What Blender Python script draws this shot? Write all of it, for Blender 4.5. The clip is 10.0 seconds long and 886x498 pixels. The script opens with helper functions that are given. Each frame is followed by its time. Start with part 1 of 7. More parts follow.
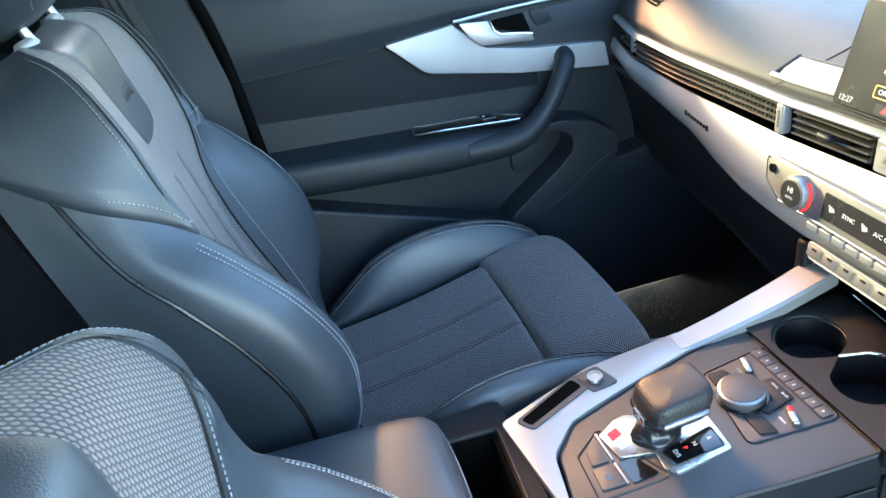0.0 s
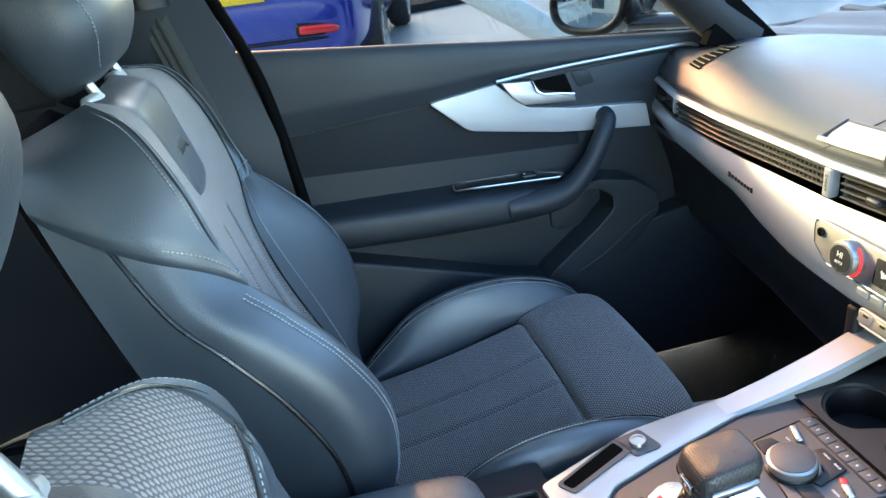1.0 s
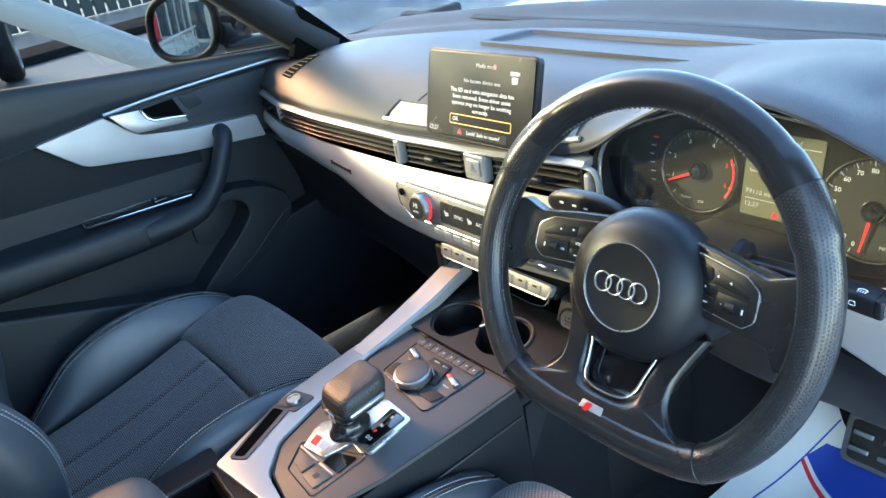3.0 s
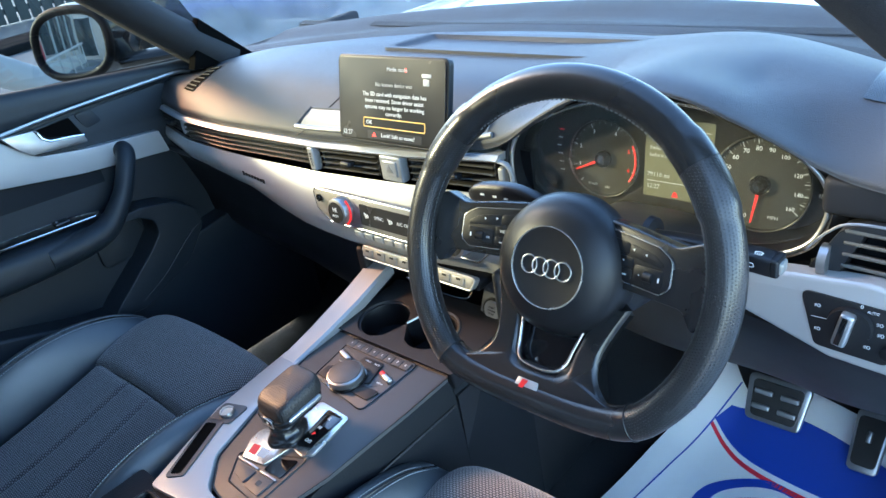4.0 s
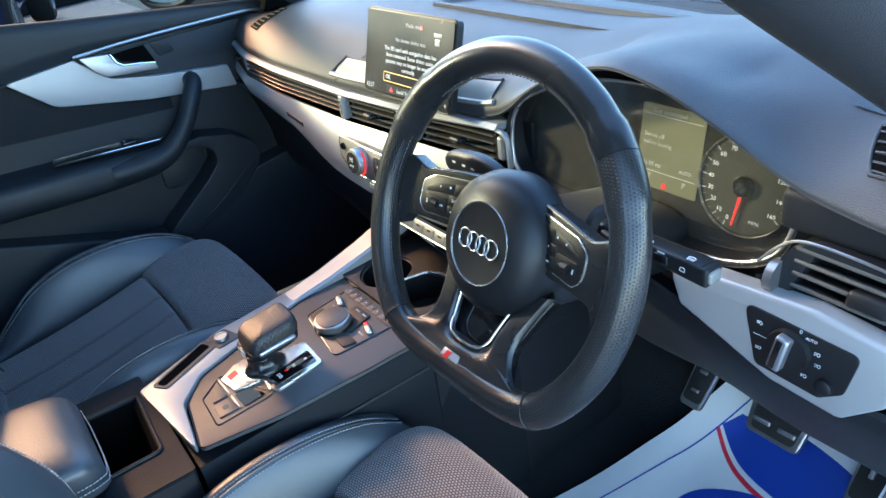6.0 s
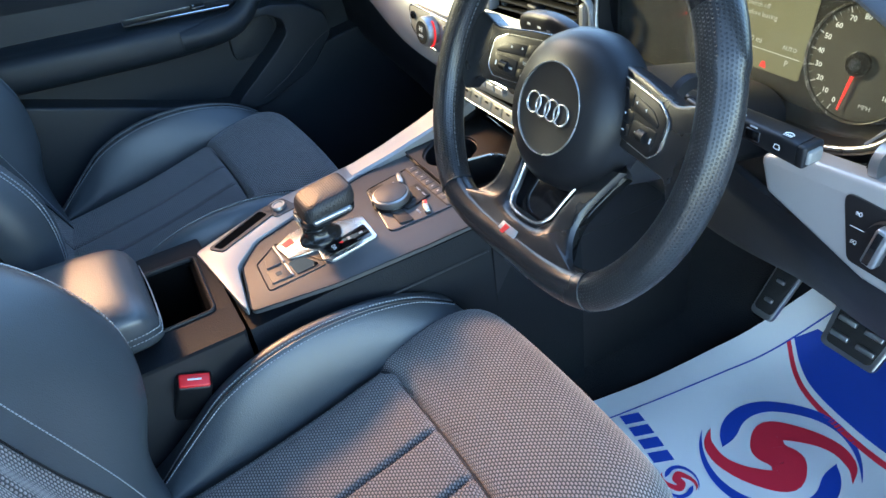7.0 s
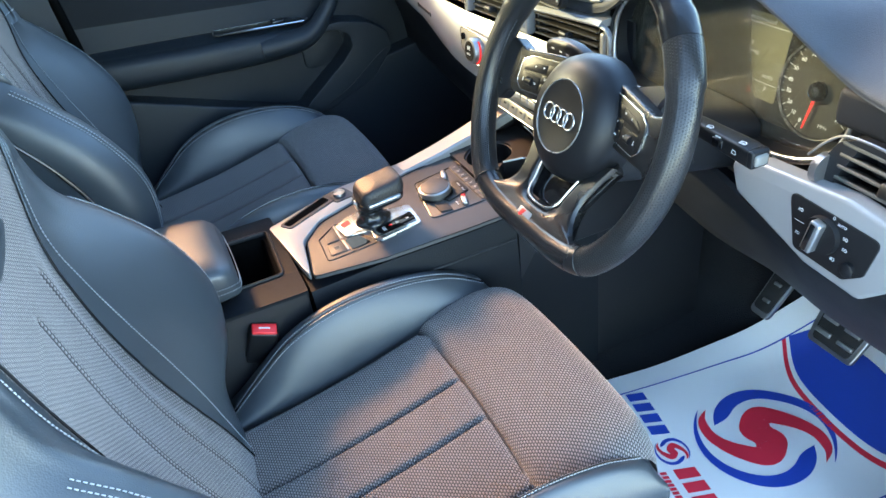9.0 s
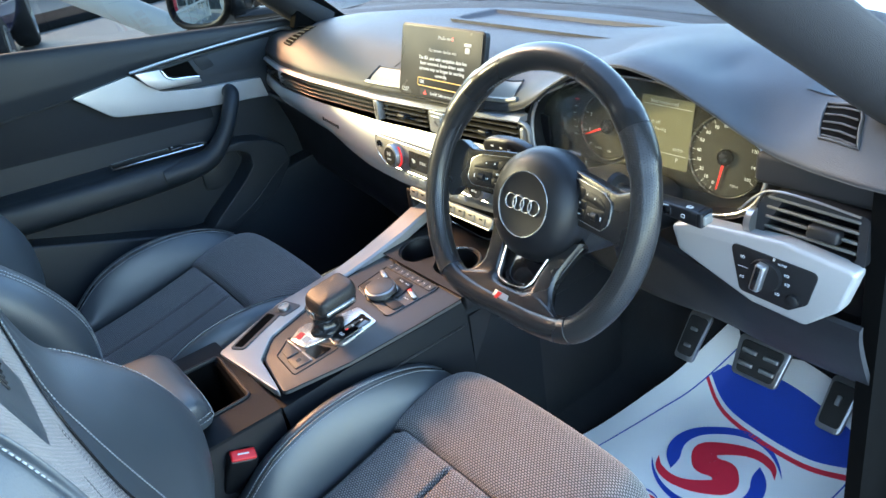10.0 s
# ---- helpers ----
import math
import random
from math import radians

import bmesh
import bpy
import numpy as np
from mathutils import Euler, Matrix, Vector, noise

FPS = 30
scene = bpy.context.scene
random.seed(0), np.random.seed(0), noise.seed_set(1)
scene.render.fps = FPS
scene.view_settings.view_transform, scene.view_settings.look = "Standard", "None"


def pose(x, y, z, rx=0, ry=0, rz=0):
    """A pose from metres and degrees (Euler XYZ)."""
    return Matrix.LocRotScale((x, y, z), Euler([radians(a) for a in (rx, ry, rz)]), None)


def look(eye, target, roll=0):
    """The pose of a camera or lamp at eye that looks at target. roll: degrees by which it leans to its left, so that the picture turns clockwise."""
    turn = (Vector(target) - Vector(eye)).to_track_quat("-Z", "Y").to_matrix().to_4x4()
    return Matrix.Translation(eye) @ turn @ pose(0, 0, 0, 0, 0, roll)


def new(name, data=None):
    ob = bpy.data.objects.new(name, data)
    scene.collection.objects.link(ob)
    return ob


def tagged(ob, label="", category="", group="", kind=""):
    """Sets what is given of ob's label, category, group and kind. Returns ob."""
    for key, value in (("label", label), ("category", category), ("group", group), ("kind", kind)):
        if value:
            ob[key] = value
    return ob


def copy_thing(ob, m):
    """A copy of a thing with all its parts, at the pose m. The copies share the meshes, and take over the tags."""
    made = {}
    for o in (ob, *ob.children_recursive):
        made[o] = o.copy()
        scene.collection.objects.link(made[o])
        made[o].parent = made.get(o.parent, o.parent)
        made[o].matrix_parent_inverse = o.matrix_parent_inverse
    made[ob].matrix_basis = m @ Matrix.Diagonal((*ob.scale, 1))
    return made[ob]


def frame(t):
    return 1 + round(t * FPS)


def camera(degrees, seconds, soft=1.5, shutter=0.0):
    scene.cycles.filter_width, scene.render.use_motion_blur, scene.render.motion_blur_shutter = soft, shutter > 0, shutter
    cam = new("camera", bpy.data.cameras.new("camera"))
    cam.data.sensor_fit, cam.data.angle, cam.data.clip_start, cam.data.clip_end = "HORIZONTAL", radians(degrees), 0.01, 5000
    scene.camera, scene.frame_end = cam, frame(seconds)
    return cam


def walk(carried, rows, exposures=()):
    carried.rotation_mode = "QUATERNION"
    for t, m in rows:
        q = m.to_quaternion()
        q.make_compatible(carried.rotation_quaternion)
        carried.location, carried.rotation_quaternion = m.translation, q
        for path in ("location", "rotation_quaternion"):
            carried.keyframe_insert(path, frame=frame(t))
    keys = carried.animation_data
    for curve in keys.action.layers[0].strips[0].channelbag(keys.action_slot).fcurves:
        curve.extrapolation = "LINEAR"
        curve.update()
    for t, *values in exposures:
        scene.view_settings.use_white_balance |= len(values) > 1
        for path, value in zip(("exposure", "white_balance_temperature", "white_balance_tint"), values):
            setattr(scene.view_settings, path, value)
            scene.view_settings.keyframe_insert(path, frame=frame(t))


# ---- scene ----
cam = camera(62.3, 10.0)
PATH = [
    (0, (0.575, -0.458, 1.025), (-1.122, -0.111, 0.025), -8.4),
    (0.5, (0.558, -0.468, 1.019), (-1.197, -0.157, 0.111), -7.3),
    (1, (0.572, -0.473, 1.031), (-1.207, -0.173, 0.169), -7.9),
    (1.5, (0.577, -0.482, 1.039), (-1.165, -0.022, 0.172), -7.6),
    (2, (0.628, -0.449, 1.026), (-1.043, 0.219, 0.153), -8.3),
    (2.5, (0.689, -0.436, 1.026), (-0.87, 0.44, 0.131), -9.2),
    (3, (0.74, -0.447, 1.023), (-0.706, 0.593, 0.112), -9.8),
    (3.2, (0.741, -0.458, 1.026), (-0.651, 0.641, 0.103), -9.7),
    (4.3, (0.747, -0.493, 1.027), (-0.496, 0.766, 0.093), -10.1),
    (4.5, (0.751, -0.493, 1.027), (-0.48, 0.772, 0.087), -10.1),
    (5, (0.794, -0.469, 1.019), (-0.469, 0.762, 0.075), -9.8),
    (5.2, (0.83, -0.443, 1.019), (-0.5, 0.718, 0.08), -9.6),
    (6.3, (0.869, -0.336, 1.003), (-0.603, 0.534, -0.035), -7.9),
    (6.5, (0.854, -0.334, 0.987), (-0.615, 0.489, -0.094), -8.0),
    (7, (0.853, -0.337, 0.955), (-0.61, 0.348, -0.225), -8.1),
    (7.5, (0.918, -0.336, 0.947), (-0.547, 0.219, -0.298), -8.2),
    (8, (0.974, -0.35, 0.951), (-0.494, 0.128, -0.32), -8.0),
    (8.5, (1.012, -0.356, 0.972), (-0.485, 0.093, -0.276), -7.8),
    (9, (1.013, -0.392, 1.017), (-0.529, 0.193, -0.116), -7.4),
    (9.5, (0.995, -0.472, 1.051), (-0.523, 0.334, 0.028), -7.9),
    (10, (0.974, -0.541, 1.061), (-0.465, 0.464, 0.101), -8.5),
]
EXPOSE = [(0, 4.50, 7020, 3), (1.5, 4.42, 7300, 3), (2.5, 4.15, 7150, 3), (4.5, 3.84, 6150, 3), (5.2, 3.80, 6150, 3), (6.5, 3.66, 6400, 3), (7.4, 3.92, 6600, 3), (8.5, 3.96, 6980, 3), (9.3, 4.08, 7100, 3), (10, 3.98, 7020, 3)]
walk(cam, [(t, look(eye, target, roll)) for t, eye, target, roll in PATH], EXPOSE)

# ---- world, sun and exposure ----
world = bpy.data.worlds.new("sky")
scene.world = world
world.use_nodes = True
wn, wl = world.node_tree.nodes, world.node_tree.links
sky = wn.new("ShaderNodeTexSky")
sky.sky_type, sky.sun_disc = "NISHITA", False
SUN_DIR = Vector((-0.847, -0.150, 0.505)).normalized()
sky.sun_elevation = math.asin(SUN_DIR.z)
sky.sun_rotation = math.atan2(SUN_DIR.x, SUN_DIR.y)
sky.dust_density, sky.ozone_density = 1.0, 1.7
wl.new(sky.outputs[0], wn["Background"].inputs[0])
wn["Background"].inputs[1].default_value = 0.15
sun = new("sun", bpy.data.lights.new("sun", "SUN"))
sun.data.energy, sun.data.angle, sun.data.color = 0.60, radians(11), (1.0, 0.52, 0.27)
sun.matrix_world = look(SUN_DIR * 20, (0, 0, 0))
# added lamp, no window behind it: yellow, low beam through the passenger's window
dash_lamp = new("added_dash_lamp", bpy.data.lights.new("added_dash_lamp", "AREA"))
dash_lamp.data.shape, dash_lamp.data.size = "SQUARE", 0.45
dash_lamp.data.energy, dash_lamp.data.color = 58.0, (1.0, 0.88, 0.56)
dash_lamp.matrix_world = look((-4.35, -2.95, 2.42), (0.05, 0.19, 0.62))


# ---- materials ----
def node_material(name, colour, rough=0.5, metal=0.0, coat=0.0, spec=0.5):
    m = bpy.data.materials.new(name)
    m.use_nodes = True
    b = m.node_tree.nodes["Principled BSDF"]
    b.inputs["Base Color"].default_value = (*colour, 1)
    b.inputs["Roughness"].default_value, b.inputs["Metallic"].default_value = rough, metal
    b.inputs["Coat Weight"].default_value, b.inputs["Specular IOR Level"].default_value = coat, spec
    return m, m.node_tree.nodes, m.node_tree.links, b


def grained(name, colour, rough=0.5, metal=0.0, grain=400.0, bump=0.15, vary=0.25, patch_scale=6.0, coat=0.0, dist=0.001, spec=0.5, wear=0.08):
    """A surface with fine grain in relief and broad uneven tone and gloss."""
    m, n, l, b = node_material(name, colour, rough, metal, coat, spec)
    tc = n.new("ShaderNodeTexCoord")
    broad = n.new("ShaderNodeTexNoise")
    broad.inputs["Scale"].default_value, broad.inputs["Detail"].default_value = patch_scale, 5
    fine = n.new("ShaderNodeTexVoronoi")
    fine.inputs["Scale"].default_value = grain
    l.new(tc.outputs["Object"], broad.inputs["Vector"])
    l.new(tc.outputs["Object"], fine.inputs["Vector"])
    mix = n.new("ShaderNodeMix")
    mix.data_type = "RGBA"
    mix.inputs[6].default_value = (*[c * (1 - vary) for c in colour], 1)
    mix.inputs[7].default_value = (*[min(1, c * (1 + vary)) for c in colour], 1)
    l.new(broad.outputs["Fac"], mix.inputs[0])
    l.new(mix.outputs[2], b.inputs["Base Color"])
    rg = n.new("ShaderNodeMapRange")
    rg.inputs["To Min"].default_value, rg.inputs["To Max"].default_value = max(0.02, rough - wear), min(1, rough + wear)
    rg.inputs["From Min"].default_value, rg.inputs["From Max"].default_value = 0.3, 0.7
    l.new(broad.outputs["Fac"], rg.inputs["Value"])
    l.new(rg.outputs[0], b.inputs["Roughness"])
    bp = n.new("ShaderNodeBump")
    bp.inputs["Strength"].default_value, bp.inputs["Distance"].default_value = bump, dist
    l.new(fine.outputs["Distance"], bp.inputs["Height"])
    l.new(bp.outputs[0], b.inputs["Normal"])
    return m


def woven(name, dark, light, pitch=0.0052):
    """Seat cloth: rows of raised light knots, each row set off by half a knot, on a dark ground (UV in metres)."""
    m, n, l, b = node_material(name, dark, 0.75)
    b.inputs["Sheen Weight"].default_value, b.inputs["Sheen Roughness"].default_value = 0.35, 0.5
    uv = n.new("ShaderNodeTexCoord")
    sep = n.new("ShaderNodeSeparateXYZ")
    l.new(uv.outputs["UV"], sep.inputs[0])

    def math_node(op, a, c=None):
        k = n.new("ShaderNodeMath")
        k.operation = op
        for i, v in enumerate((a, c)):
            if v is None:
                continue
            if isinstance(v, (int, float)):
                k.inputs[i].default_value = v
            else:
                l.new(v, k.inputs[i])
        return k.outputs[0]

    row = math_node("DIVIDE", sep.outputs[1], pitch * 0.62)
    shift = math_node("MULTIPLY", math_node("MODULO", math_node("FLOOR", math_node("ADD", row, 4000)), 2), 0.5)
    col = math_node("ADD", math_node("DIVIDE", sep.outputs[0], pitch), shift)
    fx = math_node("ABSOLUTE", math_node("SUBTRACT", math_node("FRACT", math_node("ADD", col, 4000)), 0.5))
    fy = math_node("ABSOLUTE", math_node("SUBTRACT", math_node("FRACT", math_node("ADD", row, 4000)), 0.5))
    r = math_node("SQRT", math_node("ADD", math_node("POWER", math_node("MULTIPLY", fx, 1.0), 2), math_node("POWER", math_node("MULTIPLY", fy, 1.05), 2)))
    knot = n.new("ShaderNodeMapRange")
    knot.inputs["From Min"].default_value, knot.inputs["From Max"].default_value = 0.43, 0.20
    l.new(r, knot.inputs["Value"])
    noise_tex = n.new("ShaderNodeTexNoise")
    noise_tex.inputs["Scale"].default_value = 9
    l.new(uv.outputs["Object"], noise_tex.inputs["Vector"])
    tone = n.new("ShaderNodeMapRange")
    tone.inputs["To Min"].default_value, tone.inputs["To Max"].default_value = 0.6, 1.0
    l.new(noise_tex.outputs["Fac"], tone.inputs["Value"])
    mix = n.new("ShaderNodeMix")
    mix.data_type = "RGBA"
    mix.inputs[6].default_value, mix.inputs[7].default_value = (*dark, 1), (*light, 1)
    l.new(math_node("MULTIPLY", knot.outputs[0], tone.outputs[0]), mix.inputs[0])
    l.new(mix.outputs[2], b.inputs["Base Color"])
    bp = n.new("ShaderNodeBump")
    bp.inputs["Strength"].default_value, bp.inputs["Distance"].default_value = 0.9, 0.0014
    l.new(knot.outputs[0], bp.inputs["Height"])
    l.new(bp.outputs[0], b.inputs["Normal"])
    return m


def dotted(name, colour, rough, pitch=0.0026, coords="UV"):
    """Perforated leather: small dark holes in rows."""
    m, n, l, b = node_material(name, colour, rough)
    uv = n.new("ShaderNodeTexCoord")
    sc = n.new("ShaderNodeVectorMath")
    sc.operation = "SCALE"
    sc.inputs["Scale"].default_value = 1 / pitch
    l.new(uv.outputs[coords], sc.inputs[0])
    # every second row is set off by half a step
    parts_ = n.new("ShaderNodeSeparateXYZ")
    l.new(sc.outputs[0], parts_.inputs[0])
    half = n.new("ShaderNodeMath")
    half.operation, half.inputs[1].default_value = "PINGPONG", 1.0
    rowed = n.new("ShaderNodeMath")
    rowed.operation = "FLOOR"
    l.new(parts_.outputs[1], rowed.inputs[0])
    l.new(rowed.outputs[0], half.inputs[0])
    off = n.new("ShaderNodeMath")
    off.operation, off.inputs[1].default_value = "MULTIPLY_ADD", 0.5
    l.new(half.outputs[0], off.inputs[0])
    l.new(parts_.outputs[0], off.inputs[2])
    put = n.new("ShaderNodeCombineXYZ")
    l.new(off.outputs[0], put.inputs[0])
    l.new(parts_.outputs[1], put.inputs[1])
    fr = n.new("ShaderNodeVectorMath")
    fr.operation = "FRACTION"
    l.new(put.outputs[0], fr.inputs[0])
    ds = n.new("ShaderNodeVectorMath")
    ds.operation = "DISTANCE"
    ds.inputs[1].default_value = (0.5, 0.5, 0)
    flat = n.new("ShaderNodeVectorMath")
    flat.operation = "MULTIPLY"
    flat.inputs[1].default_value = (1, 1, 0)
    l.new(fr.outputs[0], flat.inputs[0])
    l.new(flat.outputs[0], ds.inputs[0])
    hole = n.new("ShaderNodeMapRange")
    hole.inputs["From Min"].default_value, hole.inputs["From Max"].default_value = 0.2, 0.3
    l.new(ds.outputs["Value"], hole.inputs["Value"])
    mix = n.new("ShaderNodeMix")
    mix.data_type = "RGBA"
    mix.inputs[6].default_value, mix.inputs[7].default_value = (0.004, 0.004, 0.004, 1), (*colour, 1)
    l.new(hole.outputs[0], mix.inputs[0])
    l.new(mix.outputs[2], b.inputs["Base Color"])
    bp = n.new("ShaderNodeBump")
    bp.inputs["Strength"].default_value, bp.inputs["Distance"].default_value = 0.9, 0.0010
    l.new(hole.outputs[0], bp.inputs["Height"])
    l.new(bp.outputs[0], b.inputs["Normal"])
    return m


def glowing(name, colour, power):
    m, n, l, b = node_material(name, colour, 0.4)
    b.inputs["Emission Color"].default_value, b.inputs["Emission Strength"].default_value = (*colour, 1), power
    return m


def glassy(name, tint=(1, 1, 1), gloss=0.08, dust=0.0):
    """Thin clear pane: passes light straight through and mirrors a little, more at a slant."""
    m = bpy.data.materials.new(name)
    m.use_nodes = True
    n, l = m.node_tree.nodes, m.node_tree.links
    n.remove(n["Principled BSDF"])
    clear, shine, mix, fres = n.new("ShaderNodeBsdfTransparent"), n.new("ShaderNodeBsdfGlossy"), n.new("ShaderNodeMixShader"), n.new("ShaderNodeFresnel")
    clear.inputs[0].default_value = (*tint, 1)
    shine.inputs["Roughness"].default_value = gloss
    fres.inputs[0].default_value = 1.45
    l.new(fres.outputs[0], mix.inputs[0])
    l.new(clear.outputs[0], mix.inputs[1])
    l.new(shine.outputs[0], mix.inputs[2])
    if dust:
        film, haze, spot = n.new("ShaderNodeBsdfDiffuse"), n.new("ShaderNodeMixShader"), n.new("ShaderNodeTexNoise")
        film.inputs[0].default_value = (0.62, 0.60, 0.50, 1)
        spot.inputs["Scale"].default_value = 60
        amount = n.new("ShaderNodeMapRange")
        amount.inputs["To Min"].default_value, amount.inputs["To Max"].default_value = dust * 0.6, dust * 1.4
        l.new(spot.outputs["Fac"], amount.inputs["Value"])
        l.new(amount.outputs[0], haze.inputs[0])
        l.new(mix.outputs[0], haze.inputs[1])
        l.new(film.outputs[0], haze.inputs[2])
        mix = haze
    l.new(mix.outputs[0], n["Material Output"].inputs[0])
    return m


LEATHER = grained("black_leather", (0.034, 0.043, 0.052), 0.41, spec=0.68, grain=700, bump=0.25, dist=0.0006, patch_scale=9)
LEATHER_SMOOTH = grained("smooth_leather", (0.012, 0.0125, 0.0135), 0.27, grain=900, bump=0.12, dist=0.0004)
LEATHER_HOLES = dotted("perforated_leather", (0.015, 0.0155, 0.0165), 0.29, 0.0029)
LEATHER_KNOB = dotted("knob_leather", (0.022, 0.021, 0.021), 0.50, 0.0030, "Object")
CLOTH = woven("seat_cloth", (0.024, 0.024, 0.027), (0.27, 0.23, 0.222), 0.0052)
# grey thread again, darkened in colour for the shade on the wheel
WHEEL_THREAD = grained("shaded_wheel_thread", (0.10, 0.105, 0.11), 0.7, grain=2000, bump=0.1)
THREAD = grained("grey_thread", (0.30, 0.32, 0.34), 0.7, grain=2000, bump=0.1)
DASH = grained("soft_dash", (0.037, 0.039, 0.043), 0.55, spec=0.36, grain=900, bump=0.5, dist=0.0006, patch_scale=3)
PLASTIC = grained("hard_plastic", (0.0085, 0.0095, 0.012), 0.52, spec=0.30, grain=1100, bump=0.3, dist=0.0004)
INSET = grained("door_inset", (0.0045, 0.0065, 0.0095), 0.62, spec=0.18, grain=500, bump=0.4, dist=0.0006, patch_scale=5)
DOORSKIN = grained("door_skin", (0.0115, 0.0155, 0.0205), 0.50, spec=0.30, grain=900, bump=0.35, dist=0.0005, patch_scale=4)
CONSOLE = grained("console_plastic", (0.043, 0.045, 0.049), 0.50, grain=1200, bump=0.3, dist=0.0004)
GLOSSBLACK = grained("gloss_black", (0.006, 0.006, 0.007), 0.08, grain=60, bump=0.0, wear=0.04)
SATINBLACK = grained("satin_black", (0.007, 0.0075, 0.009), 0.40, grain=900, bump=0.1, spec=0.32)
PANELGREY = grained("warm_grey_panel", (0.20, 0.20, 0.19), 0.42, metal=0.3, grain=1400, bump=0.08, dist=0.0003, vary=0.05)
BEZEL = grained("bright_bezel", (0.56, 0.56, 0.55), 0.26, metal=0.9, grain=1500, bump=0.03, dist=0.0003, vary=0.04)
SILVER = grained("satin_aluminium", (0.31, 0.315, 0.32), 0.36, metal=0.35, grain=1500, bump=0.06, dist=0.0003, vary=0.05, patch_scale=12)
CHROME = grained("chrome", (0.80, 0.80, 0.81), 0.10, metal=1.0, grain=100, bump=0.0, vary=0.03, wear=0.04)
STEEL = grained("brushed_steel", (0.36, 0.36, 0.36), 0.32, metal=0.9, grain=1500, bump=0.15, dist=0.0003, vary=0.08)
# near-black: stands in for shade inside holes, and serves black seals and trim
DEEP = grained("hole_shade_and_black_trim", (0.002, 0.002, 0.002), 0.9, grain=300, bump=0.1, spec=0.04)
WEBBING = grained("belt_webbing", (0.036, 0.040, 0.040), 0.75, grain=800, bump=0.5)
FENCE = grained("fence_metal", (0.13, 0.15, 0.15), 0.55, grain=60, bump=0.2, patch_scale=2)
RUBBER = grained("rubber", (0.012, 0.012, 0.012), 0.7, grain=900, bump=0.3)
CARPET = grained("carpet", (0.011, 0.013, 0.016), 0.95, grain=600, bump=1.0, dist=0.003, patch_scale=14, vary=0.4)
PAPER = grained("paper", (0.78, 0.79, 0.78), 0.55, grain=300, bump=0.05, vary=0.03, patch_scale=4)
INK_BLUE = grained("blue_ink", (0.012, 0.055, 0.38), 0.5, grain=300, bump=0.05, vary=0.06)
INK_RED = grained("red_ink", (0.74, 0.026, 0.055), 0.5, grain=300, bump=0.05, vary=0.06)
RED = grained("red_plastic", (0.55, 0.012, 0.015), 0.35, grain=300, bump=0.05)
RED_LIT = glowing("red_lamp", (0.9, 0.03, 0.03), 0.06)
NUMERAL = glowing("dial_numeral", (0.85, 0.88, 0.9), 0.03)
WHITE_LIT = glowing("dial_print", (0.55, 0.57, 0.58), 0.010)
DIM_LIT = glowing("dim_print", (0.30, 0.31, 0.32), 0.012)
ORANGE_LIT = glowing("amber_print", (0.9, 0.55, 0.12), 0.03)
DISPLAY = grained("dark_display", (0.022, 0.022, 0.022), 0.20, grain=50, bump=0.0)
# backlit display; its olive glow also replaces sunlight falling on the cluster
DISPLAY_GREY = glowing("display_backlight_and_sun", (0.13, 0.13, 0.08), 0.06)
BAR_GREY = grained("bar_grey", (0.045, 0.045, 0.044), 0.2, grain=50, bump=0.0)
VENT = grained("vent_slat", (0.060, 0.058, 0.052), 0.42, grain=1200, bump=0.15, dist=0.0003)
PRINT = grained("white_print", (0.55, 0.57, 0.58), 0.5, grain=900, bump=0.0)
# tint far darker than such a pane has, dimming the bright outside by colour
GLASS = glassy("window_glass", (0.120, 0.137, 0.142), 0.01)
REARGLASS = glassy("rear_glass", (0.30, 0.33, 0.34), 0.01)
SCREENGLASS = glassy("windscreen_glass", (0.50, 0.61, 0.72), 0.01)
# black dials raised to olive: sunlight on them put into the base colour
DIALFACE = grained("dial_face", (0.045, 0.045, 0.036), 0.45, grain=60, bump=0.0, wear=0.04)
DIALGLASS = glassy("dial_glass", (0.9, 0.9, 0.88), 0.05, dust=0.016)
MIRROR = grained("mirror", (0.88, 0.9, 0.9), 0.015, metal=1.0, grain=10, bump=0.0, vary=0.01, wear=0.0)
BODY_DARK = grained("dark_body_paint", (0.020, 0.022, 0.026), 0.12, coat=1.0, grain=800, bump=0.0)
BODY_BLUE = grained("blue_body_paint", (0.010, 0.030, 0.30), 0.16, metal=0.3, coat=1.0, grain=800, bump=0.0, vary=0.12)
BODY_GREY = grained("grey_body_paint", (0.10, 0.13, 0.16), 0.2, metal=0.3, coat=1.0, grain=800, bump=0.0)
BODY_NAVY = grained("navy_body_paint", (0.010, 0.018, 0.075), 0.15, metal=0.3, coat=1.0, grain=800, bump=0.0)
LAMP_RED = grained("tail_lamp_red", (0.65, 0.01, 0.02), 0.12, coat=1.0, grain=200, bump=0.2)
PLATE_YELLOW = grained("plate_yellow", (0.72, 0.50, 0.03), 0.4, grain=300, bump=0.05, vary=0.05)
PAVING = grained("pale_paving", (0.30, 0.33, 0.35), 0.45, grain=30, bump=0.2, dist=0.003, patch_scale=0.7, vary=0.25)
WHITEPAINT = grained("white_paint", (0.78, 0.79, 0.78), 0.4, grain=300, bump=0.05, vary=0.05)
WALLPAINT = grained("pale_wall", (0.70, 0.64, 0.57), 0.7, grain=80, bump=0.3, vary=0.15, patch_scale=1.2)
# pale colour on the bonnet imitates bright sky mirrored in dark paint
BONNET_SKY_SHEEN = grained("bonnet_sky_sheen", (0.70, 0.72, 0.74), 0.15, coat=1.0, grain=800, bump=0.0, vary=0.03)
